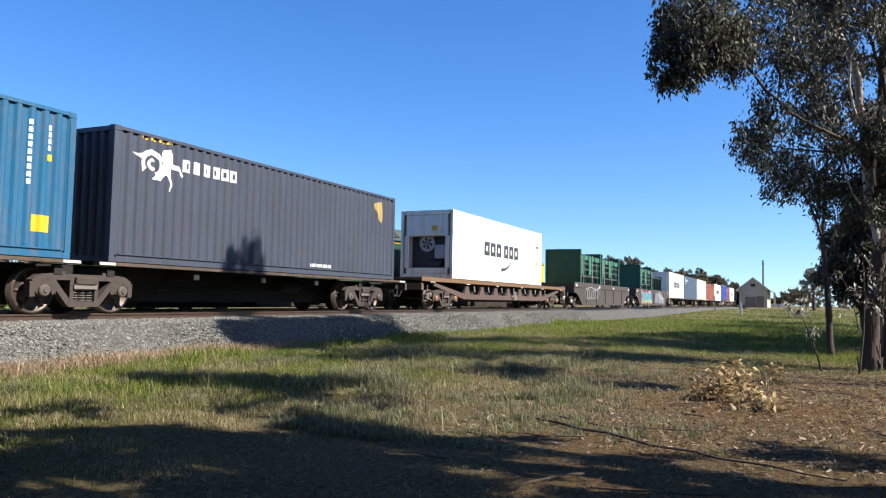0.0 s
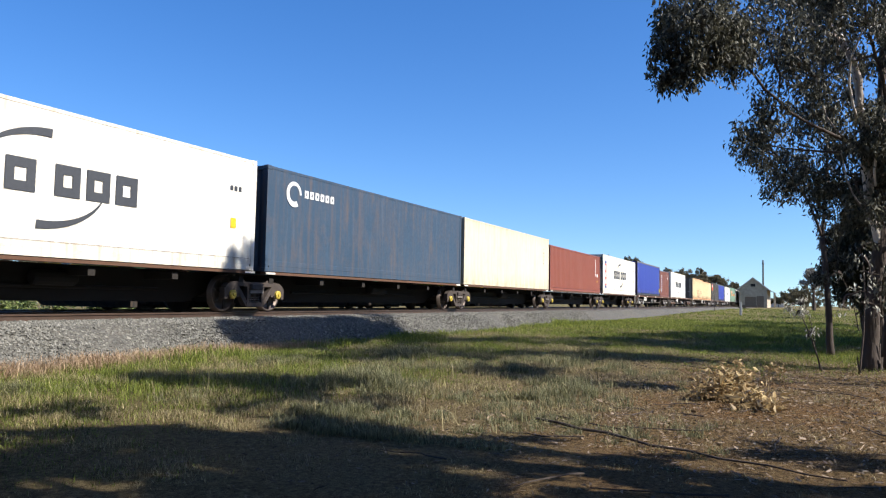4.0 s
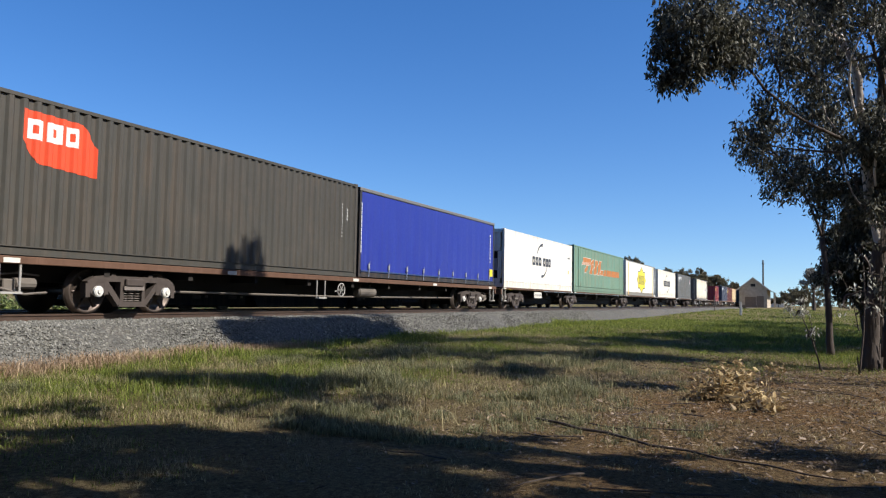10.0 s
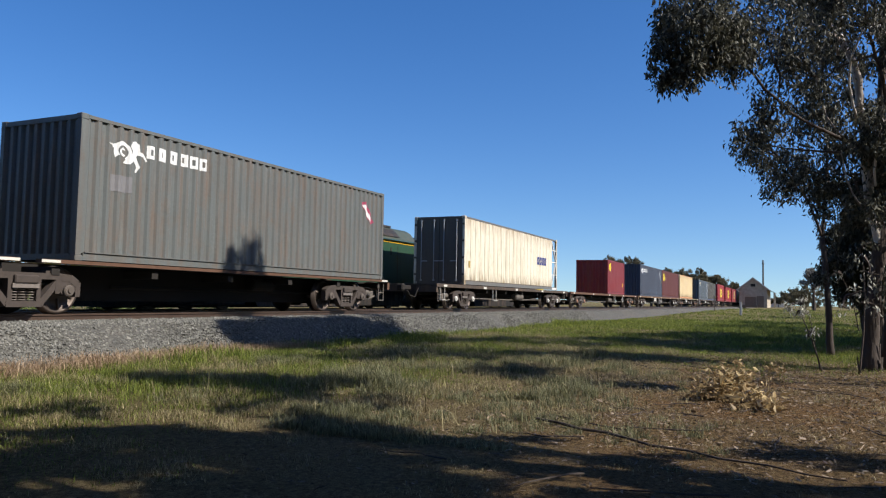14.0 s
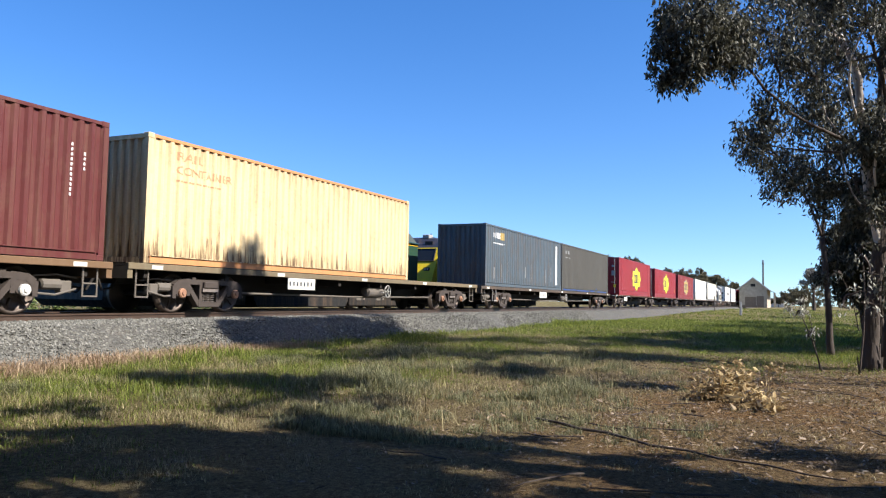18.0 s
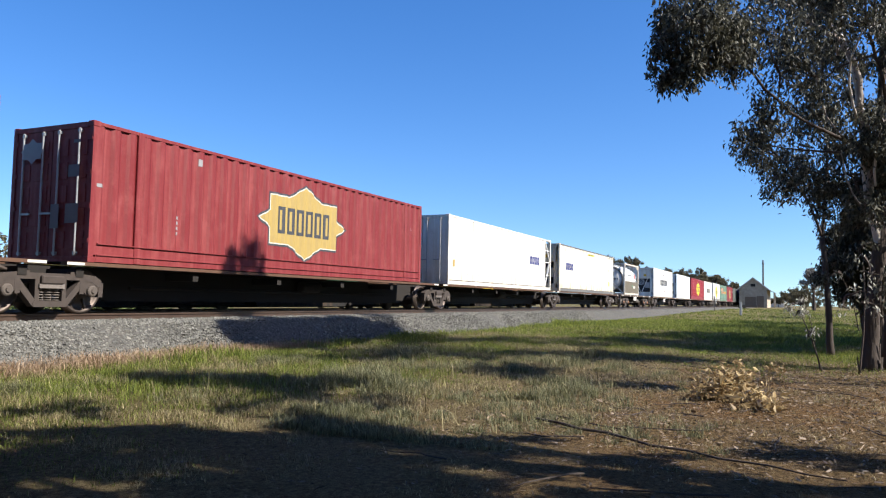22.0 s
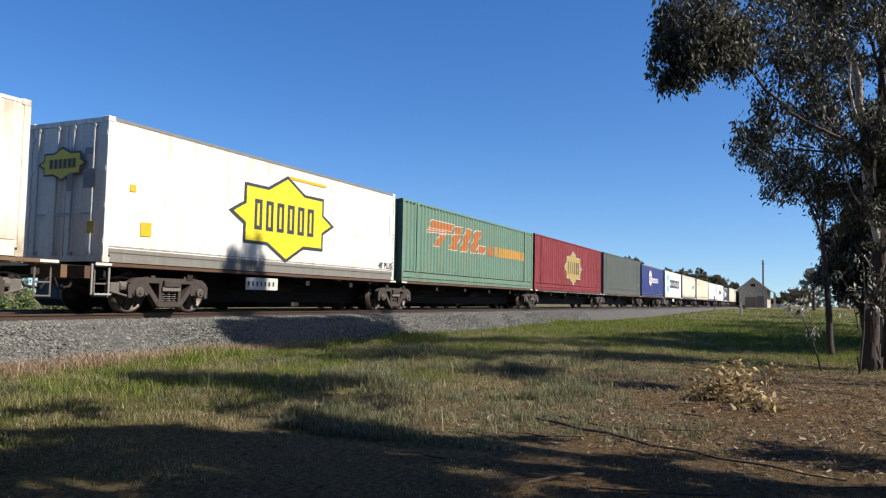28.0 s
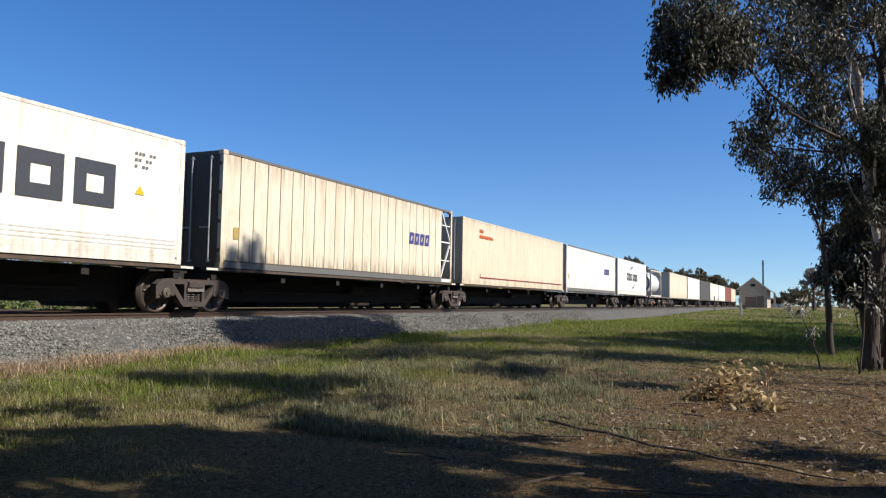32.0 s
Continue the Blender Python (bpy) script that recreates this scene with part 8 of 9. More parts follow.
# ---- grass, litter ----
def blades_mesh(name, xy, height, width, mat, seed, per=9, spread=0.07, lean=0.8):
    rng = np.random.default_rng(seed)
    n = len(xy)
    base = np.repeat(np.array([(x, y, ground_height(x, y)) for x, y in xy]), per, 0)
    hh = np.repeat(height, per) * rng.uniform(0.5, 1.15, n * per)
    base[:, :2] += rng.normal(0, spread, (n * per, 2))
    base[:, 2] -= 0.01
    ang = rng.uniform(0, 6.28, n * per)
    side = np.stack([np.cos(ang), np.sin(ang), np.zeros(n * per)], 1) * (width * rng.uniform(0.6, 1.4, n * per))[:, None]
    out = np.stack([np.cos(ang + 1.57), np.sin(ang + 1.57), np.zeros(n * per)], 1) * (hh * np.abs(rng.normal(0, lean, n * per)))[:, None]
    up = np.zeros((n * per, 3))
    up[:, 2] = hh
    vs = np.stack([base - side, base + side, base + side * 0.7 + up * 0.6 + out * 0.4, base - side * 0.7 + up * 0.6 + out * 0.4, base + up * 0.95 + out], 1).reshape(-1, 3)
    k = np.arange(n * per)[:, None] * 5
    faces = (k + np.array([0, 1, 2, 3])).tolist() + (k + np.array([3, 2, 4])).tolist()
    me = bpy.data.meshes.new(name)
    me.from_pydata(vs.tolist(), [], faces)
    me.materials.append(PAINTS[mat])
    return me


def grow(name, mat, count, seed, region, keep, h, width, label, per=9, spread=0.07):
    rng = np.random.default_rng(seed)
    (x0, x1), (y0, y1) = region
    foot = TRACK - 2.55
    xy, hh = [], []
    tries = 0
    while len(xy) < count and tries < count * 8:
        tries += 1
        x = x0 + (x1 - x0) * rng.random() ** 1.7
        y = rng.uniform(y0, y1)
        if foot - 2.2 < y < foot + 1:
            y -= foot_run(x)
        k = keep(x, y)
        if rng.random() < k:
            xy.append((x, y))
            hh.append(rng.uniform(*h) * (0.6 + 0.6 * k) * (0.45 + 0.55 * min(1, max(0, (math.hypot(x, y) - 5) / 6))))
    ob = part(name, blades_mesh(name, xy, np.array(hh), width, mat, seed, per, spread), None)
    return tagged(ob, label, "grass", kind="stuff")


def clump(x, y, s, k=0.0):
    return noise.noise((x * s, y * s, k))


def ease(v, a, b):
    t = max(0.0, min(1.0, (v - a) / (b - a)))
    return t * t * (3 - 2 * t)


def build_grass():
    toe = TRACK - 2.55
    wedge = lambda x, y: 1.0 if y > x * -0.16 - 1 and y < 1.5 * x + 3 else 0.0
    grow("green_grass", "grass_green", 20000, 11, ((3, 60), (-3, toe + 0.1)),
         lambda x, y: wedge(x, y) * (0.6 + 0.4 * ease(math.hypot(x, y), 8.0, 10.0)) * max(0, min(1, max(ease(y, 3.0, 7.6), ease(x, 12, 22)) * (0.75 + 0.9 * clump(x, y, 0.45)))), (0.05, 0.15), 0.0030, "patchy green grass beside the ballast", 16, 0.12)
    grow("dry_grass", "grass_dry", 13000, 12, ((3, 34), (-3, toe)),
         lambda x, y: wedge(x, y) * max(0, min(1, (0.5 + 0.5 * ease(math.hypot(x, y), 7.0, 9.0)) * (0.25 + 0.75 * ease(y, 1.0, 4.5)) * (0.28 + 2.2 * clump(x, y, 1.7, 5) + 0.5 * clump(x, y, 0.5, 2)))), (0.04, 0.14), 0.0027, "short dry straw-coloured grass", 14, 0.07)
    grow("grass_tufts", "grass_tuft", 760, 17, ((5.8, 17), (0.6, 8.5)),
         lambda x, y: max(0, min(1, (0.25 + 0.75 * ease(y, 1.5, 4.0)) * (0.3 + 1.4 * clump(x, y, 0.6, 4)))), (0.09, 0.22), 0.0034, "grey-green grass tufts on the bare ground", 60, 0.055)
    grow("dry_stalks", "grass_dry", 90, 18, ((6.5, 17), (1.0, 9.0)), lambda x, y: 0.6, (0.22, 0.46), 0.0035, "tall thin dry grass stalks", 3, 0.05)
    grow("seeding_grass", "grass_red", 2600, 13, ((5, 26), (toe - 0.8, toe + 0.35)),
         lambda x, y: max(0, min(1, (1 - ease(x, 13, 18)) * (0.7 + 0.8 * clump(x, y, 0.8, 2)))), (0.12, 0.26), 0.005, "reddish seeding grass at the foot of the ballast", 9, 0.12)
    grow("tall_grass", "grass_green", 700, 14, ((6, 45), (toe - 1.6, toe + 0.1)),
         lambda x, y: max(0, min(1, 0.3 + 1.6 * clump(x, y, 0.35, 8))), (0.16, 0.34), 0.006, "taller green tussocks along the ballast foot", 14, 0.14)
    grow("far_grass", "grass_green", 7000, 15, ((28, 130), (-12, toe)), lambda x, y: 0.55 + 0.5 * clump(x, y, 0.2, 3), (0.09, 0.2), 0.014, "green grass further along the line", 8, 0.35)
    grow("field_grass", "grass_green", 1800, 16, ((4, 60), (21.5, 34)), lambda x, y: 0.6, (0.2, 0.45), 0.014, "green field grass beyond the tracks", 8, 0.3)


def build_litter():
    rng = np.random.default_rng(21)
    n = 26000
    x = 3.6 + 18 * rng.random(n) ** 1.1
    y = rng.uniform(-3.5, 5.5, n)
    keep = (y > -0.16 * x - 0.6) & (rng.random(n) < 0.25 + 0.75 * (x > 6.4)) & (rng.random(n) < np.clip(1.2 - (y - 1.5) / 4, 0.08, 1))
    x, y = x[keep], y[keep]
    n = len(x)
    z = np.array([ground_height(a, b) for a, b in zip(x, y)]) + rng.uniform(0.004, 0.03, n)
    ang = rng.uniform(0, 6.28, n)
    d = np.stack([np.cos(ang), np.sin(ang), rng.normal(0, 0.25, n)], 1) * rng.uniform(0.012, 0.036, n)[:, None]
    s = np.stack([-np.sin(ang), np.cos(ang), rng.normal(0, 0.3, n)], 1) * rng.uniform(0.004, 0.010, n)[:, None]
    p = np.stack([x, y, z], 1)
    up = np.array([0, 0, 1.0]) * rng.uniform(0, 0.012, n)[:, None]
    vs = np.stack([p - d, p + s + up, p + d, p - s + up], 1).reshape(-1, 3)
    me = bpy.data.meshes.new("leaf_litter")
    me.from_pydata(vs.tolist(), [], (np.arange(n)[:, None] * 4 + np.arange(4)).tolist())
    me.materials.append(PAINTS["litter"])
    tagged(part("leaf_litter", me, None), "fallen gum leaves and bark bits on bare earth", "leaf litter", kind="stuff")
    # pale flakes of bark
    n = 6500
    x, y = 5.5 + 14 * rng.random(n), rng.uniform(-2.6, 3.2, n)
    keep = (y > -0.16 * x - 0.4) & (rng.random(n) < np.clip(1.15 - y / 3.2, 0.1, 1))
    x, y = x[keep], y[keep]
    n = len(x)
    p = np.stack([x, y, np.array([ground_height(a, b) for a, b in zip(x, y)]) + rng.uniform(0.006, 0.03, n)], 1)
    ang = rng.uniform(0, 6.28, n)
    d = np.stack([np.cos(ang), np.sin(ang), rng.normal(0, 0.2, n)], 1) * rng.uniform(0.010, 0.042, n)[:, None]
    s = np.stack([-np.sin(ang), np.cos(ang), rng.normal(0, 0.5, n)], 1) * rng.uniform(0.003, 0.009, n)[:, None]
    vs = np.stack([p - d - s, p + d - s * 0.6, p + d * 0.9 + s, p - d * 0.8 + s], 1).reshape(-1, 3)
    me = bpy.data.meshes.new("bark_flakes")
    me.from_pydata(vs.tolist(), [], (np.arange(n)[:, None] * 4 + np.arange(4)).tolist())
    me.materials.append(PAINTS["bark_flake"])
    tagged(part("bark_flakes", me, None), "pale flakes of shed bark strewn over the earth", "bark litter", kind="stuff")
    # fallen sticks
    r2 = random.Random(9)
    for k in range(26):
        sx, sy = r2.uniform(4.5, 16), r2.uniform(-1.2, 3.2)
        if sy < -0.16 * sx:
            continue
        L = r2.uniform(0.3, 1.1)
        a = r2.uniform(0, 3.14)
        e = (sx + L * math.cos(a), sy + L * math.sin(a))
        g = Geo().tube([(q[0], q[1], ground_height(*q) + 0.015 + 0.02 * r2.random()) for q in [(sx + (e[0] - sx) * i / 4 + r2.uniform(-0.03, 0.03), sy + (e[1] - sy) * i / 4 + r2.uniform(-0.03, 0.03)) for i in range(5)]], [0.008, 0.007, 0.006, 0.005, 0.003], 5)
        ob = part("fallen_stick", g, PAINTS["bark"])
        tagged(ob, "thin dry stick lying on the bare earth", "stick", "fallen sticks")
    # long fallen branch
    pts = [(7.55, 2.45), (7.42, 2.16), (7.2, 1.9), (7.12, 1.62), (6.9, 1.35), (6.7, 1.14), (6.62, 0.84), (6.36, 0.55), (6.24, 0.2), (6.0, -0.05), (5.9, -0.3)]
    ob = part("fallen_branch", Geo().tube([(a, b, ground_height(a, b) + 0.03) for a, b in pts], [0.015, 0.014, 0.015, 0.013, 0.012, 0.012, 0.01, 0.01, 0.008, 0.006, 0.004], 7), PAINTS["bark"])
    tagged(ob, "long dark fallen branch on the ground", "branch")


def build_leaf_pile():
    gx, gy = 10.5, 0.72
    root = thing("dead_branch", (gx, gy, ground_height(gx, gy)), "broken gum branch with a heap of dry golden leaves", "branch")
    rng = random.Random(4)
    g = Geo()
    for k in range(12):
        a = rng.uniform(0, 6.28)
        L = rng.uniform(0.4, 1.0)
        g.tube([(0.1 * math.cos(a), 0.1 * math.sin(a), 0.03), (L * 0.5 * math.cos(a), L * 0.4 * math.sin(a), rng.uniform(0.06, 0.16)), (L * math.cos(a), L * 0.75 * math.sin(a), rng.uniform(0.03, 0.18))], [0.010, 0.007, 0.003], 5)
    part("branchlet", g, PAINTS["bark"], root)["kind"] = "stuff"
    cs, rs, ns = [], [], []
    spine = [(-0.10, 0.28, 0.14), (0.10, 0.16, 0.26), (0.40, 0.0, 0.30), (0.05, -0.12, 0.22), (-0.45, -0.28, 0.12), (-0.95, -0.46, 0.05)]
    for k in range(27):
        u = rng.uniform(0, len(spine) - 1.001)
        a, b = Vector(spine[int(u)]), Vector(spine[int(u) + 1])
        c = a.lerp(b, u - int(u)) + Vector((rng.gauss(0, 0.14), rng.gauss(0, 0.06), 0))
        cs.append((c.x, c.y, max(0.03, c.z * rng.uniform(0.2, 1.15))))
        rs.append(0.11)
        ns.append(42 if u < 4 else 14)
    for k in range(12):
        cs.append((rng.uniform(2.6, 4.8), rng.uniform(-0.4, 0.6), 0.06))
        rs.append(0.2)
        ns.append(14)
    part("dry_leaves", leaves_mesh("dry_leaves", cs, rs, ns, 0.125, PAINTS["leaf_dry"], 8, 0.05, 0.4), None, root)["kind"] = "stuff"


# ---- build ----
palette()
build_ground()
main_bed = build_line(TRACK, -60, 900, "main")
build_line(LOOP, -60, 500, "loop", 0.06)
stones_on_bank(main_bed, TRACK, 62000, 3)
build_wagons()
mark_boxes(build_containers())
tank(522.95, 6.06, 1.10, True, "white tank container in a rusty frame with olive side cladding")
tank(744.6, 6.06, 1.10, False, "white tank container in an open frame, far down the train")
flat_rack(48.9, 5.75, 0.42, 3.5, True, "dark green steel rack with tall end bulkheads on a well wagon")
flat_rack(54.95, 5.9, 0.42, 3.5, True, "dark green steel rack with dark glass frames inside")
flat_rack(70.0, 5.85, 0.42, 3.5, True, "dark green steel rack with a bright side plate")
flat_rack(76.15, 6.0, 0.42, 2.75, False, "low dark green steel rack with slender posts")
locomotive(15.0, 33.3, True, "green locomotive with yellow raked nose, standing in the loop")
locomotive(34.9, 54.0, False, "bright yellow locomotive with dark roof behind the green one")
build_shed()

up = random.Random(77)
crown_a = [(-4.2, 2.75, 5.95, 0.62, 2300), (-3.6, 2.4, 5.9, 0.66, 1900), (-4.0, 2.7, 5.3, 0.46, 1300), (-4.15, 2.95, 5.0, 0.24, 380), (-3.2, 2.2, 5.6, 0.45, 900),
           (-2.7, 1.7, 6.1, 0.85, 1500), (-2.0, 1.6, 4.9, 0.5, 600), (-1.5, 1.25, 5.8, 0.75, 1500), (-0.4, 1.0, 4.9, 0.7, 800), (-1.2, 1.9, 4.4, 0.5, 650),
           (-1.7, -0.1, 6.2, 0.7, 700), (-0.3, -0.3, 4.5, 0.7, 1000), (0.9, 0.2, 3.8, 0.8, 1000), (-1.8, 0.5, 6.8, 0.7, 1000), (0.6, 1.4, 4.2, 0.6, 750),
           (-0.6, -0.6, 6.4, 0.6, 300), (-1.0, -0.9, 5.4, 0.5, 250)]
# the high crown: a lobe leaning up the line, and the mass over the trunk
crown_a += [(up.uniform(-2.2, 1.8), up.uniform(-0.4, 1.4), up.uniform(7.3, 10.5), up.uniform(0.8, 1.2), 1000) for _ in range(10)]
rb = random.Random(5)
while len(crown_a) < 215:
    bx, by = rb.uniform(13.9, 22), rb.uniform(10.8, 12.6)
    if (bx - 13.9) > (12.6 - by) * 0.2 and bx < 21.8 - max(0, by - 11.5) * 1.6:
        q = Vector((bx, by, -0.55)) + SUN_DIR * (18.6 + rb.uniform(-0.8, 1.6)) - Vector((16.9, -1.3, GROUND))
        crown_a.append((q.x, q.y, q.z, rb.uniform(0.4, 0.55), 1000))
crown_a += [(up.uniform(-1.0, 1.0), up.uniform(-0.7, 1.1), up.uniform(3.2, 4.7), 0.6, 800) for _ in range(8)]
for k in range(30):
    t = rb.random()
    g = Vector((17.4 + 6.6 * t, 9.9 - 2.0 * t + rb.uniform(-0.6, 0.6), GROUND)) + SUN_DIR * rb.uniform(16.6, 18.2) - Vector((16.9, -1.3, GROUND))
    crown_a.append((g.x, g.y, g.z, rb.uniform(0.35, 0.5), 520))
# two peaks of the crown whose shade falls on the passing train
PEAK_A, PEAK_B = (14.85, 1.62), (15.72, 1.98)
for k in range(60):
    u, v = rb.random(), rb.random()
    if k % 3 == 0:
        bx, bz = PEAK_A[0] + (u - 0.5) * 0.50 * (1.0 - 0.15 * v), 0.5 + v * (PEAK_A[1] - 0.5)
    else:
        bx, bz = PEAK_B[0] + (u - 0.5) * 1.05 * (1.0 - 0.45 * v * v), 0.5 + v * (PEAK_B[1] - 0.5)
    q = Vector((bx, 12.86, bz)) + SUN_DIR * (18.9 + rb.uniform(-0.5, 0.8)) - Vector((16.9, -1.3, GROUND))
    crown_a.append((q.x, q.y, q.z, rb.uniform(0.10, 0.22), 70))
crown_a += [(-4.1, 3.35, 5.05, 0.2, 260), (-4.1, 3.2, 5.2, 0.25, 320), (-4.1, 3.25, 5.7, 0.3, 450), (-4.1, 3.25, 6.2, 0.3, 450)]
crown_a += [(up.uniform(-0.6, 0.6), up.uniform(-0.75, 0.0), up.uniform(3.0, 4.7), 0.42, 460) for _ in range(8)]
crown_a += [(up.uniform(-0.2, 0.6), up.uniform(-0.8, -0.45), up.uniform(4.7, 6.6), 0.36, 300) for _ in range(4)]
crown_a += [(0.5, 0.35, 5.6, 0.45, 420), (0.7, -0.1, 6.2, 0.5, 420), (-0.3, 0.95, 5.5, 0.4, 380), (0.3, -0.25, 5.3, 0.4, 320), (0.6, 0.5, 6.6, 0.5, 380), (-0.2, -0.15, 6.7, 0.3, 220)]
crown_a += [(up.uniform(-0.5, 0.3), up.uniform(-0.75, 0.1), up.uniform(1.5, 2.9), 0.22, 45) for _ in range(7)]
gum_tree((16.9, -1.3, GROUND - 0.05), "tall gum tree with grey drooping leaves over bare earth",
         [((0, 0, 0), (-0.02, -0.2, 2.5), 0.165, 0.11, 0.06), ((-0.02, -0.2, 2.4), (0.5, -0.7, 12.4), 0.095, 0.035, 0.4), ((-0.02, -0.2, 2.4), (-0.03, 0.08, 4.9), 0.075, 0.055, 0.08),
          ((-0.03, -0.1, 4.4), (-3.6, 2.6, 6.2), 0.035, 0.018, 0.5), ((-0.05, 0.1, 4.9), (-0.2, 0.75, 7.4), 0.06, 0.03, 0.2), ((-0.02, -0.2, 2.4), (4.4, -1.3, 11.8), 0.08, 0.03, 0.4), ((0.0, -0.1, 1.6), (0.7, -0.6, 7.0), 0.05, 0.03, 0.3), ((-0.55, 0.14, 5.1), (-0.5, 0.55, 6.6), 0.066, 0.055, 0.16), ((-0.5, 0.55, 6.55), (-1.2, 2.2, 8.0), 0.055, 0.035, 0.2), ((0.0, 0.0, 3.2), (-0.55, 0.16, 5.2), 0.07, 0.066, 0.12), ((-0.5, 0.1, 4.2), (-1.3, 0.9, 5.6), 0.022, 0.012, 0.2), ((-0.4, -0.1, 3.6), (-1.0, -0.5, 5.4), 0.024, 0.012, 0.2), ((-0.6, 0.2, 4.9), (-1.6, 0.1, 6.4), 0.026, 0.014, 0.2), ((-0.3, -0.1, 2.9), (-0.9, 0.5, 4.2), 0.02, 0.01, 0.2), ((-0.5, 0.5, 6.2), (-1.6, 1.2, 7.2), 0.03, 0.016, 0.2)],
         crown_a, 0.104, 1.2, 3, pale=(2, 4, 11, 12), grey=(7, 8, 9, 10, 13, 14), twig=0.7)
gum_tree((17.2, -1.56, GROUND - 0.05), "second gum stem beside the tall gum tree",
         [((0, 0, 0), (0.3, -0.5, 6.5), 0.17, 0.07, 0.2), ((0.1, -0.1, 3.5), (-0.6, 0.2, 6.6), 0.06, 0.03, 0.2)],
         [(0.2, -0.5, 6.9, 0.8, 800), (0.4, 0.2, 3.4, 0.7, 700), (0.9, -0.4, 4.8, 0.7, 700), (-0.6, 0.2, 7.6, 0.7, 600), (0.8, -0.4, 2.6, 0.6, 500)], 0.13, 1.0, 6)
gum_tree((21.0, -0.75, GROUND - 0.05), "slender forked gum tree with sparse crown",
         [((0, 0, 0), (0.0, 0.15, 3.0), 0.085, 0.06, 0.1), ((0.0, 0.15, 3.0), (-0.3, 1.0, 4.9), 0.035, 0.018, 0.1), ((0.0, 0.15, 3.0), (0.1, 0.2, 8.5), 0.04, 0.02, 0.2)],
         [(-0.2, 0.8, 4.4, 0.7, 700), (-0.5, 1.3, 5.1, 0.8, 900), (0.1, 0.3, 5.3, 0.9, 900), (0.2, 0.0, 6.8, 1.2, 1200), (0.2, 0.6, 8.0, 1.2, 1100), (-1.0, 1.8, 5.4, 0.5, 400), (0.3, -0.2, 4.4, 0.6, 500), (0.15, -0.05, 3.1, 0.35, 420), (0.2, -0.2, 2.5, 0.4, 460), (0.1, 0.2, 2.1, 0.3, 260)] + [(up.uniform(-2.5, 2.0), up.uniform(-1.5, 1.3), up.uniform(7.0, 11.5), 0.9, 900) for _ in range(10)], 0.13, 1.0, 9)
# gums behind the camera, whose shade lies on the foreground and the bank
def inside(x, y, poly):
    hit = False
    for (x0, y0), (x1, y1) in zip(poly, poly[1:] + poly[:1]):
        if (y0 > y) != (y1 > y) and x < x0 + (y - y0) * (x1 - x0) / (y1 - y0):
            hit = not hit
    return hit


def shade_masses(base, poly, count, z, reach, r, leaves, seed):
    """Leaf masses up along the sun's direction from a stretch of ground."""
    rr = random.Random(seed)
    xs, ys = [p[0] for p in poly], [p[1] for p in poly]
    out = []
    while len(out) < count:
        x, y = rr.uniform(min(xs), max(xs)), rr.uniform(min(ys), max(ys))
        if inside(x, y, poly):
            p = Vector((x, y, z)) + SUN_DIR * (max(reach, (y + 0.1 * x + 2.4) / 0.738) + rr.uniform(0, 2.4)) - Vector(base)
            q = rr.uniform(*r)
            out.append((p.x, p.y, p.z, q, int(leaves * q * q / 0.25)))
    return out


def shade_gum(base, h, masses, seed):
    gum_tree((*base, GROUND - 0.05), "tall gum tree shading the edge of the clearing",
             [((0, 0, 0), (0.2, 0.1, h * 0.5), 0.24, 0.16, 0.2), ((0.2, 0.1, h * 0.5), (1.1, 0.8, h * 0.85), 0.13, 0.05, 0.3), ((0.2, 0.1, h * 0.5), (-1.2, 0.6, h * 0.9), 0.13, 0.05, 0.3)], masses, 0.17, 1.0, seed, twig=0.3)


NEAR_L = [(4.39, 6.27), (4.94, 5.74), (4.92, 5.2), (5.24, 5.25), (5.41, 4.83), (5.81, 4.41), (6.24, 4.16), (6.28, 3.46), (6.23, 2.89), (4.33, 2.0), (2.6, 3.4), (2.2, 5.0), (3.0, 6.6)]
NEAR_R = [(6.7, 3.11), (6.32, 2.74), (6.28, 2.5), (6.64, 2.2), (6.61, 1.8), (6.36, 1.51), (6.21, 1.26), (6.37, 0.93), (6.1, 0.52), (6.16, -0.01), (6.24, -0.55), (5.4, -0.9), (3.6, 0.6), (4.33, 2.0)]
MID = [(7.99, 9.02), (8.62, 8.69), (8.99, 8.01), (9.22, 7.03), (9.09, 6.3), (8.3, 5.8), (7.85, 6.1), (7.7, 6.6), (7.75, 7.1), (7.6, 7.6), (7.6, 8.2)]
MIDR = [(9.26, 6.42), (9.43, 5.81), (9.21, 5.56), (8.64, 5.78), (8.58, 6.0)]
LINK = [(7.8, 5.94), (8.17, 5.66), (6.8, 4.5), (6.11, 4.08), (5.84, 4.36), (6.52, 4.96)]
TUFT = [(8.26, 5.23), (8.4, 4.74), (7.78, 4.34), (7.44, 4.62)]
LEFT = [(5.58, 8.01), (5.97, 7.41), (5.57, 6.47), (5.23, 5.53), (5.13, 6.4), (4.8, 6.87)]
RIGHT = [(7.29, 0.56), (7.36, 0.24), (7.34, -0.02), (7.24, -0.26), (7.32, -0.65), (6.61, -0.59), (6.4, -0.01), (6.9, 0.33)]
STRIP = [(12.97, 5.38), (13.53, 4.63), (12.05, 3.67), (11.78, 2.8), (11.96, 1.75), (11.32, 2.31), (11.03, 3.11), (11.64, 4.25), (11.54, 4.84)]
G0 = GROUND
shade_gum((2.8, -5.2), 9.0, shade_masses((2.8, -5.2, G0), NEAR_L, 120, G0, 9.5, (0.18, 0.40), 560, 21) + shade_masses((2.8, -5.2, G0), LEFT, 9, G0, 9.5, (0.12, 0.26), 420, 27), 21)
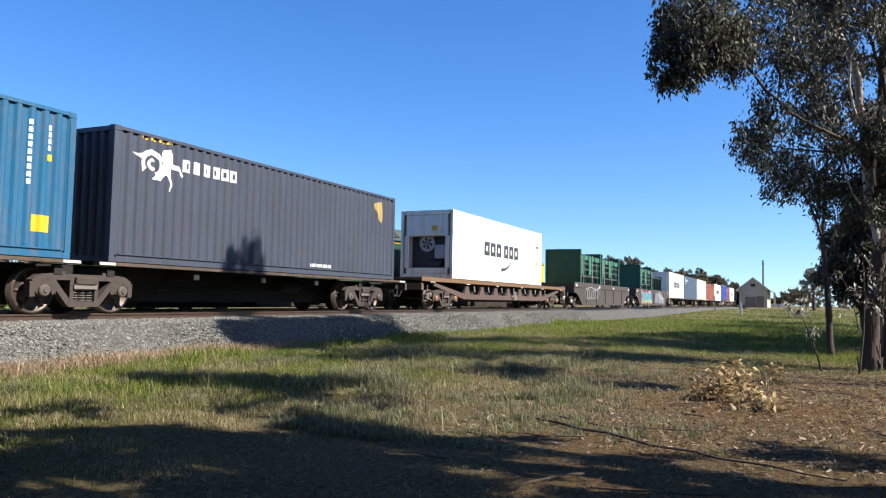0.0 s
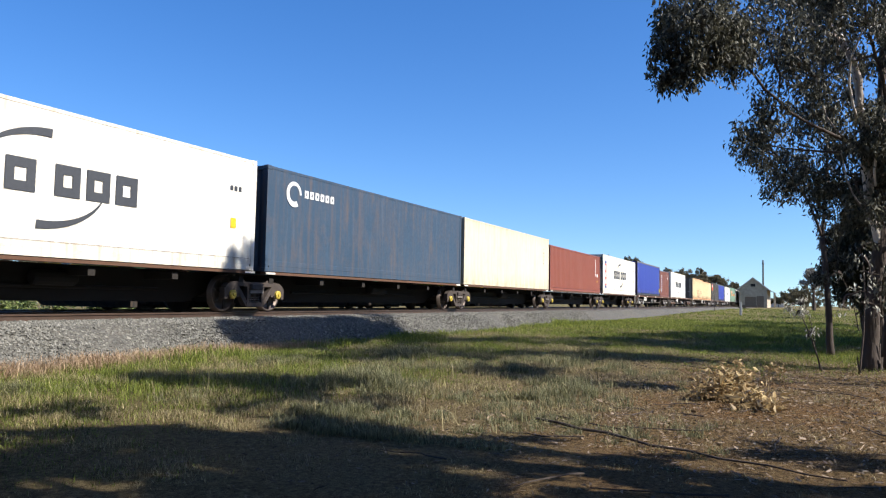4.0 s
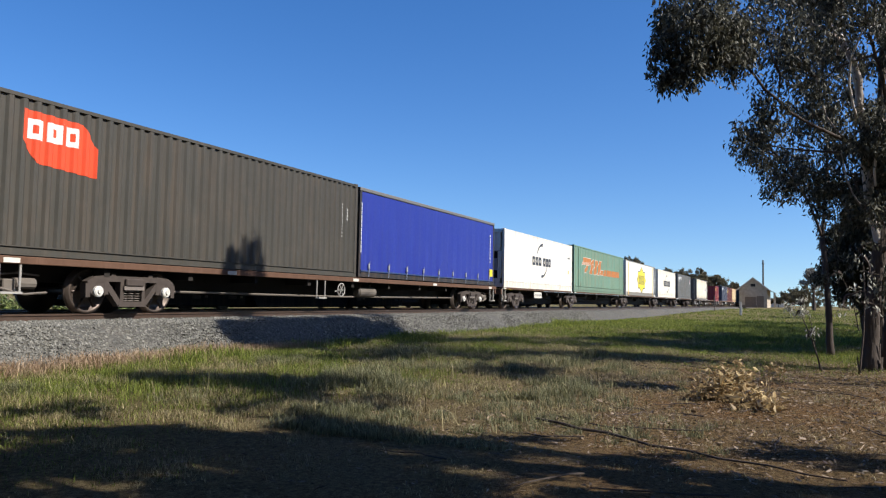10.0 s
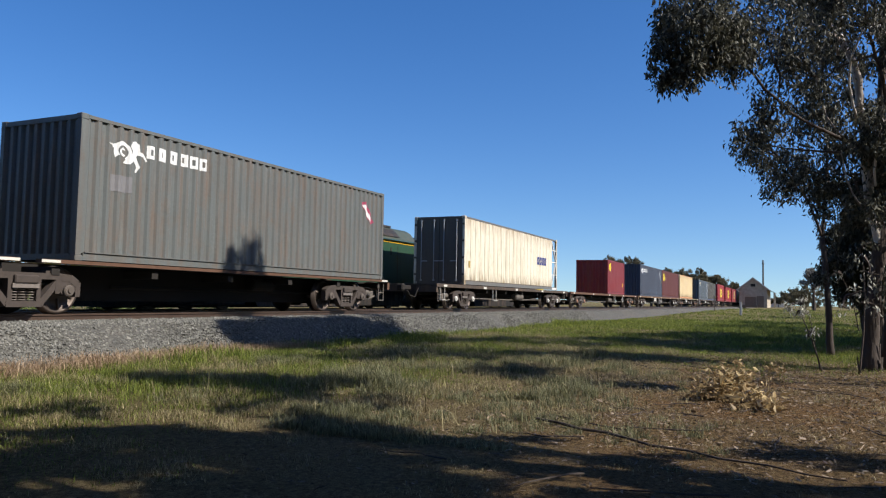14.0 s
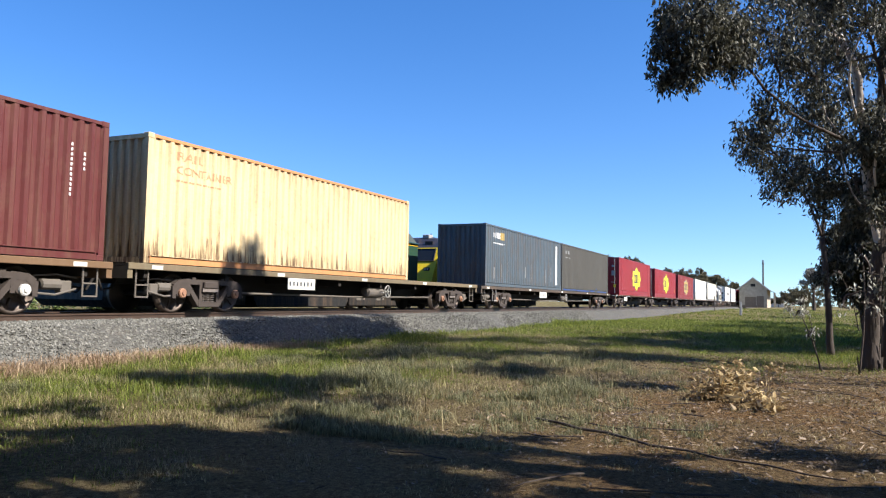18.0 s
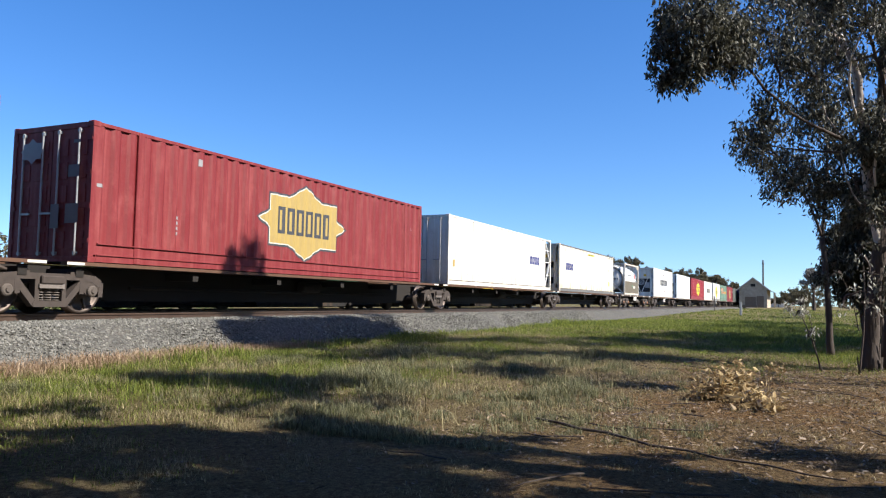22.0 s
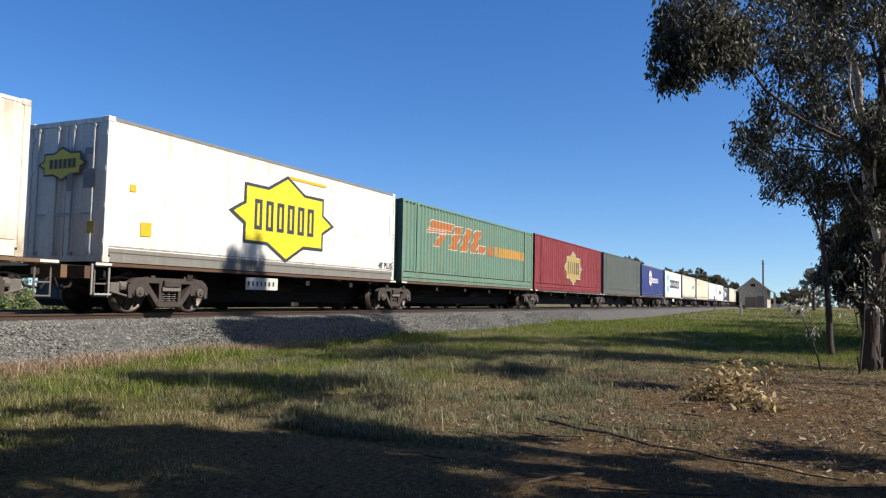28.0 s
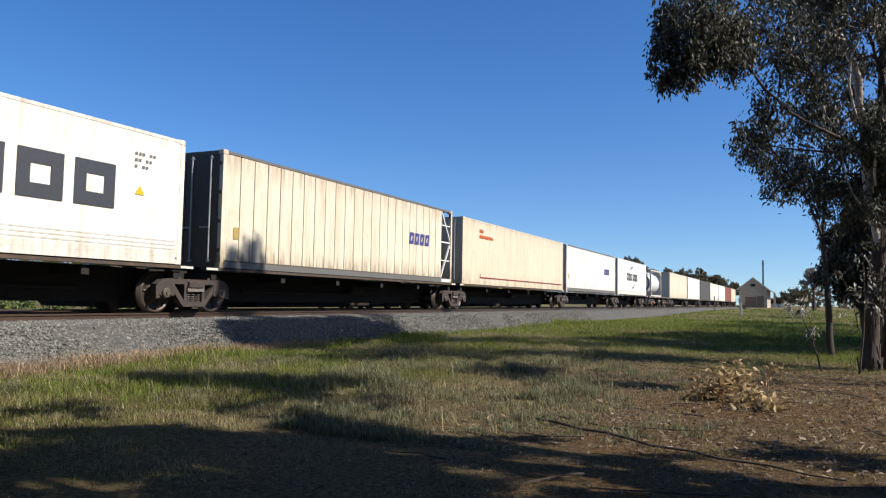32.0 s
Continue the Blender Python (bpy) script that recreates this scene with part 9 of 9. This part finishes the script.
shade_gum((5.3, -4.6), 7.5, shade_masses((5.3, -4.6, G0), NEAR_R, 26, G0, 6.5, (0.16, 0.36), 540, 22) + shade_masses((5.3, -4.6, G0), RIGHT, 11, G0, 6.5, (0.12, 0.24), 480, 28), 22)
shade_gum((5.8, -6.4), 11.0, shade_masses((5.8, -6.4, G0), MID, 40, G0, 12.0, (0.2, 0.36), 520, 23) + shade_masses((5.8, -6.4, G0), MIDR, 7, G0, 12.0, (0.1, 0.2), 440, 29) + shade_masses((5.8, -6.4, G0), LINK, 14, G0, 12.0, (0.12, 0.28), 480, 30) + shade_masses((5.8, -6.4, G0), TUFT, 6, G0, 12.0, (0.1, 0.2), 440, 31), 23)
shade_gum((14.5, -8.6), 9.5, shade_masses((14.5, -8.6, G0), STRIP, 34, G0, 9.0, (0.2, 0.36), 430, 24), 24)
# crown added overhead, out of view, to keep skylight off the foreground
over = random.Random(91)
over_masses = []
while len(over_masses) < 190:
    x, y, z = over.uniform(-5.5, 6.6), over.uniform(-4.0, 7.5), over.uniform(6.4, 11.0)
    clear = x < 0.695 * y + 0.66 * (z + 0.8) - 1.6 and x < 6.4 + 0.1 * y
    if clear and z - 1.9 > 0.55 * math.hypot(x, y):
        over_masses.append((x + 2.2, y + 0.4, z, over.uniform(0.6, 1.0), 620))
gum_tree((-2.2, -0.4, GROUND - 0.05), "broad unseen gum tree added overhead to block skylight",
         [((0, 0, 0), (0.2, 0.2, 5.0), 0.26, 0.2, 0.2), ((0.2, 0.2, 5.0), (3.0, 2.2, 9.0), 0.14, 0.05, 0.3), ((2.0, 1.5, 7.6), (7.4, 4.4, 9.6), 0.08, 0.03, 0.3), ((0.2, 0.2, 5.0), (-1.6, 3.4, 9.4), 0.13, 0.05, 0.3), ((0.2, 0.2, 5.0), (0.6, -2.6, 9.6), 0.13, 0.05, 0.3)], over_masses, 0.24, 1.0, 91)
# shrubs added out of view to block low skylight from the left
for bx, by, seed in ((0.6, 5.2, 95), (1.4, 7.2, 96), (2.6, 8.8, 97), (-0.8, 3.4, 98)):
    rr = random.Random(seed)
    gum_tree((bx, by, GROUND - 0.05), "dense dark shrubby gum added unseen beside the clearing to block skylight",
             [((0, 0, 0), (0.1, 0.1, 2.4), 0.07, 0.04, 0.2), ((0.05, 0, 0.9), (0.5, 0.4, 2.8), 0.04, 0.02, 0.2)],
             [(rr.uniform(-0.9, 0.5), rr.uniform(-0.7, 0.7), rr.uniform(0.6, 4.0), rr.uniform(0.45, 0.6), 500) for _ in range(20)], 0.2, 1.0, seed, "leaf_shaded")
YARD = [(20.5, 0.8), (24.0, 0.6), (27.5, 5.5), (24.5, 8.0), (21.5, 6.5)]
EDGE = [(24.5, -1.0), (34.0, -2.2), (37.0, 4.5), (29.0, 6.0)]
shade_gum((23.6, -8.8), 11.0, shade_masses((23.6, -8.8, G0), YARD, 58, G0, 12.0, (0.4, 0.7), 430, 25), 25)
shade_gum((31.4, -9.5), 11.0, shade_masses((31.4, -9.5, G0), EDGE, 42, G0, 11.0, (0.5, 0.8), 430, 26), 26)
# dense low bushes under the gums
# their leaf colour carries the shade they stand in
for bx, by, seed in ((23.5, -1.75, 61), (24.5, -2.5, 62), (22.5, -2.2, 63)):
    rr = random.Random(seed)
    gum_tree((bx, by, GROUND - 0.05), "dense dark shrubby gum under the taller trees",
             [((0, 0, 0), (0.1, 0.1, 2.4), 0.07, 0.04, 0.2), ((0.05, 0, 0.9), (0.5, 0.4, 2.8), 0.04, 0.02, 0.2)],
             [(rr.uniform(-0.7, 0.7), rr.uniform(-0.55, 0.65), rr.uniform(1.3, 4.4), rr.uniform(0.35, 0.55), 1500) for _ in range(20)], 0.14, 1.0, seed, "leaf_shaded")
crown_pale = [(0.0, -0.02, 1.55, 0.2, 30), (0.1, -0.2, 1.85, 0.2, 26), (0.0, -0.25, 1.3, 0.16, 22), (-0.1, 0.25, 1.25, 0.14, 14), (0.05, 0.35, 1.9, 0.15, 12), (0.1, -0.1, 2.2, 0.2, 22)]
gum_tree((16.1, -1.05, GROUND - 0.02), "thin gum sapling with pale, sunlit-coloured leaves by the big trunk", [((0, 0, 0), (0.05, -0.1, 2.2), 0.018, 0.007, 0.06), ((0.0, 0, 0.8), (0.0, 0.3, 1.9), 0.01, 0.005, 0.05)], crown_pale, 0.09, 1.0, 13, "leaf_pale")
# sapling with pale leaves
gum_tree((16.4, -0.42, GROUND - 0.02), "small sapling with pale, sunlit-coloured leaves", [((0, 0, 0), (-0.15, 0.35, 1.1), 0.018, 0.008, 0.05), ((-0.05, 0.1, 0.5), (0.1, 0.3, 1.3), 0.01, 0.005, 0.05)],
         [(-0.15, 0.4, 1.15, 0.16, 60), (0.05, 0.3, 1.3, 0.14, 50), (-0.1, 0.15, 0.75, 0.12, 30), (0.0, 0.55, 1.25, 0.12, 40)], 0.085, 1.0, 12, "leaf_pale")
for x, y, h, r, s, lab, m, lf, n in (
        (262, 58.5, 20.0, 5.6, 1, "dark gum tree far behind the line", "leaf_far", 0.5, 10336), (260, 53.0, 19.6, 5.0, 2, "dark gum tree far behind the line", "leaf_far", 0.5, 9690), (258, 48.5, 18.2, 5.0, 15, "dark gum tree far behind the line", "leaf_far", 0.5, 9690), (262, 44.5, 14.6, 3.8, 16, "dark gum tree far behind the line", "leaf_far", 0.5, 7752),
        (258, 38.0, 13.6, 5.4, 3, "rounded gum tree beyond the tracks", "leaf_far", 0.5, 10336), (262, 33.8, 14.0, 5.2, 4, "rounded gum tree beyond the tracks", "leaf_far", 0.5, 10336), (258, 28.8, 13.6, 5.4, 5, "rounded gum tree beyond the tracks", "leaf_far", 0.5, 10982), (262, 24.2, 12.4, 4.8, 6, "rounded gum tree beyond the tracks", "leaf_far", 0.5, 9690), (266, 18.8, 9.4, 3.4, 26, "low gum tree beyond the tracks", "leaf_far", 0.5, 5814),
        (262, 1.2, 6.2, 4.0, 7, "dark bushy tree near the station yard", "leaf_far", 0.7, 3200), (255, -1.8, 5.4, 3.2, 27, "dark bushy tree near the station yard", "leaf_far", 0.7, 2600), (268, 5.2, 3.8, 2.6, 8, "dark bushy tree near the station yard", "leaf_far", 0.6, 1600), (120, -2.3, 7.4, 1.9, 9, "grey-green gum tree across the grass", "leaf_grey", 0.42, 3000), (240, -4.5, 7.5, 5, 16, "dark bushy tree near the station yard", "leaf_far", 0.7, 1200),
        (45, -3.4, 7.4, 2.4, 10, "dense dark gum behind the slender tree", "leaf_shaded", 0.3, 3200), (52, -5.0, 8.5, 3.0, 11, "dense dark gum behind the slender tree", "leaf_shaded", 0.3, 3200), (38, -4.8, 6.5, 2.4, 12, "dense dark gum behind the slender tree", "leaf_shaded", 0.28, 2600), (30, -3.6, 6.2, 1.7, 47, "dense dark gum behind the slender tree", "leaf_shaded", 0.24, 3200), (34, -3.2, 5.4, 1.5, 48, "dense dark gum behind the slender tree", "leaf_shaded", 0.24, 2600), (75, -6.5, 10, 3.6, 13, "gum tree along the edge of the grass", "leaf_gum", 0.4, 2400), (95, -8.8, 11, 4.0, 14, "gum tree along the edge of the grass", "leaf_gum", 0.45, 2200),
        (75, 90, 9.5, 6, 17, "low tree across the far field", "leaf_far", 0.7, 1200), (95, 118, 11, 8, 18, "low tree across the far field", "leaf_far", 0.8, 1200), (60, 84, 8.0, 6, 19, "low tree across the far field", "leaf_far", 0.7, 1000), (150, 95, 10, 8, 20, "low tree across the far field", "leaf_far", 0.8, 1000)):
    far_tree(x, y, h, r, s, lab, m, True, None, lf, n)
for x, y, s in ((25.0, -7.6, 46), (29.5, -7.4, 45), (28.5, -8.5, 41), (33, -10.5, 42), (43, -10, 43), (56, -11, 44)):
    far_tree(x, y, 13.5, 4.2, s, "tall gum tree along the edge of the clearing", "leaf_gum", True, None, 0.34, 5200)
# gums added unseen behind the clearing and beside the camera to block skylight
for x, y, h, seed in ((-13, -14, 14, 71), (-7, -13.5, 13.5, 72), (-1.5, -14.5, 12.8, 73), (4, -14, 11, 74), (9.5, -14.5, 10.5, 75), (15, -14, 10, 76), (20, -13, 10, 77),
                      (-8.5, -7, 16, 78), (-8.5, -1, 17, 79), (-9, 5, 16, 80), (-11, 11, 14, 81)):
    far_tree(x, y, h, 4.4, seed, "gum tree of the unseen belt added to block skylight", "leaf_gum", True, None, 0.5, 4200)
hedge = random.Random(52)
hx = [(-6 + k * 0.9 + hedge.uniform(-0.4, 0.4), hedge.uniform(29, 33), hedge.uniform(0.7, 1.1)) for k in range(44)]
hedge_mesh = leaves_mesh("hedge", [(a, b, GROUND + h * 0.8) for a, b, h in hx], [h for a, b, h in hx], [420] * len(hx), 0.22, PAINTS["leaf_hedge"], 34, 0.2, 0.8)
tagged(part("hedge", hedge_mesh, None), "long low green hedge in the field beyond the loop", "hedge", kind="stuff")
build_grass()
build_litter()
build_leaf_pile()

woods = []
rw = random.Random(31)
for k in range(60):
    woods.append((rw.uniform(300, 340), -150 + k * 3.6 + rw.uniform(-2, 2), rw.uniform(3.0, 5.5)))
for k in range(60):
    woods.append((-60 + k * 9 + rw.uniform(-4, 4), rw.uniform(190, 230), rw.uniform(4, 8)))
# taller run added out of view behind the camera to block skylight
for k in range(26):
    woods.append((-45 + k * 4.2 + rw.uniform(-2, 2), rw.uniform(-27, -20), rw.uniform(9.5, 12.5)))
wood_mesh = leaves_mesh("far_woods", [(a, b, GROUND + 1.0 + h * 0.45) for a, b, h in woods], [h * 0.75 for a, b, h in woods], [650] * len(woods), 0.8, PAINTS["leaf_far"], 33, 0.3, 0.7)
tagged(part("far_woods", wood_mesh, None), "low dark belt of trees along the horizon, and an unseen belt added to block skylight", "woods", kind="stuff")


def motions():
    for ob, at in MOVERS:
        walk(ob, [(t, pose(at.x - V * t, at.y, at.z)) for t in (0, 8.0, 16.0, 24.0, 32.0)])
    # wheels: one turn in 2 pi r metres; all leading and all trailing sets share their keys
    steps = 32 * FPS
    for sx in (-1, 1):
        alike = [ws for ws, k in WHEELSETS if k == sx]
        lead = alike[0]
        walk(lead, [(i / FPS, pose(sx * 0.915, 0, WHEEL_R, 0, -math.degrees(V * i / FPS / WHEEL_R), 0)) for i in range(steps + 1)])
        act, slot = lead.animation_data.action, lead.animation_data.action_slot
        for ws in alike[1:]:
            ws.rotation_mode = "QUATERNION"
            ad = ws.animation_data_create()
            ad.action = act
            ad.action_slot = slot


motions()
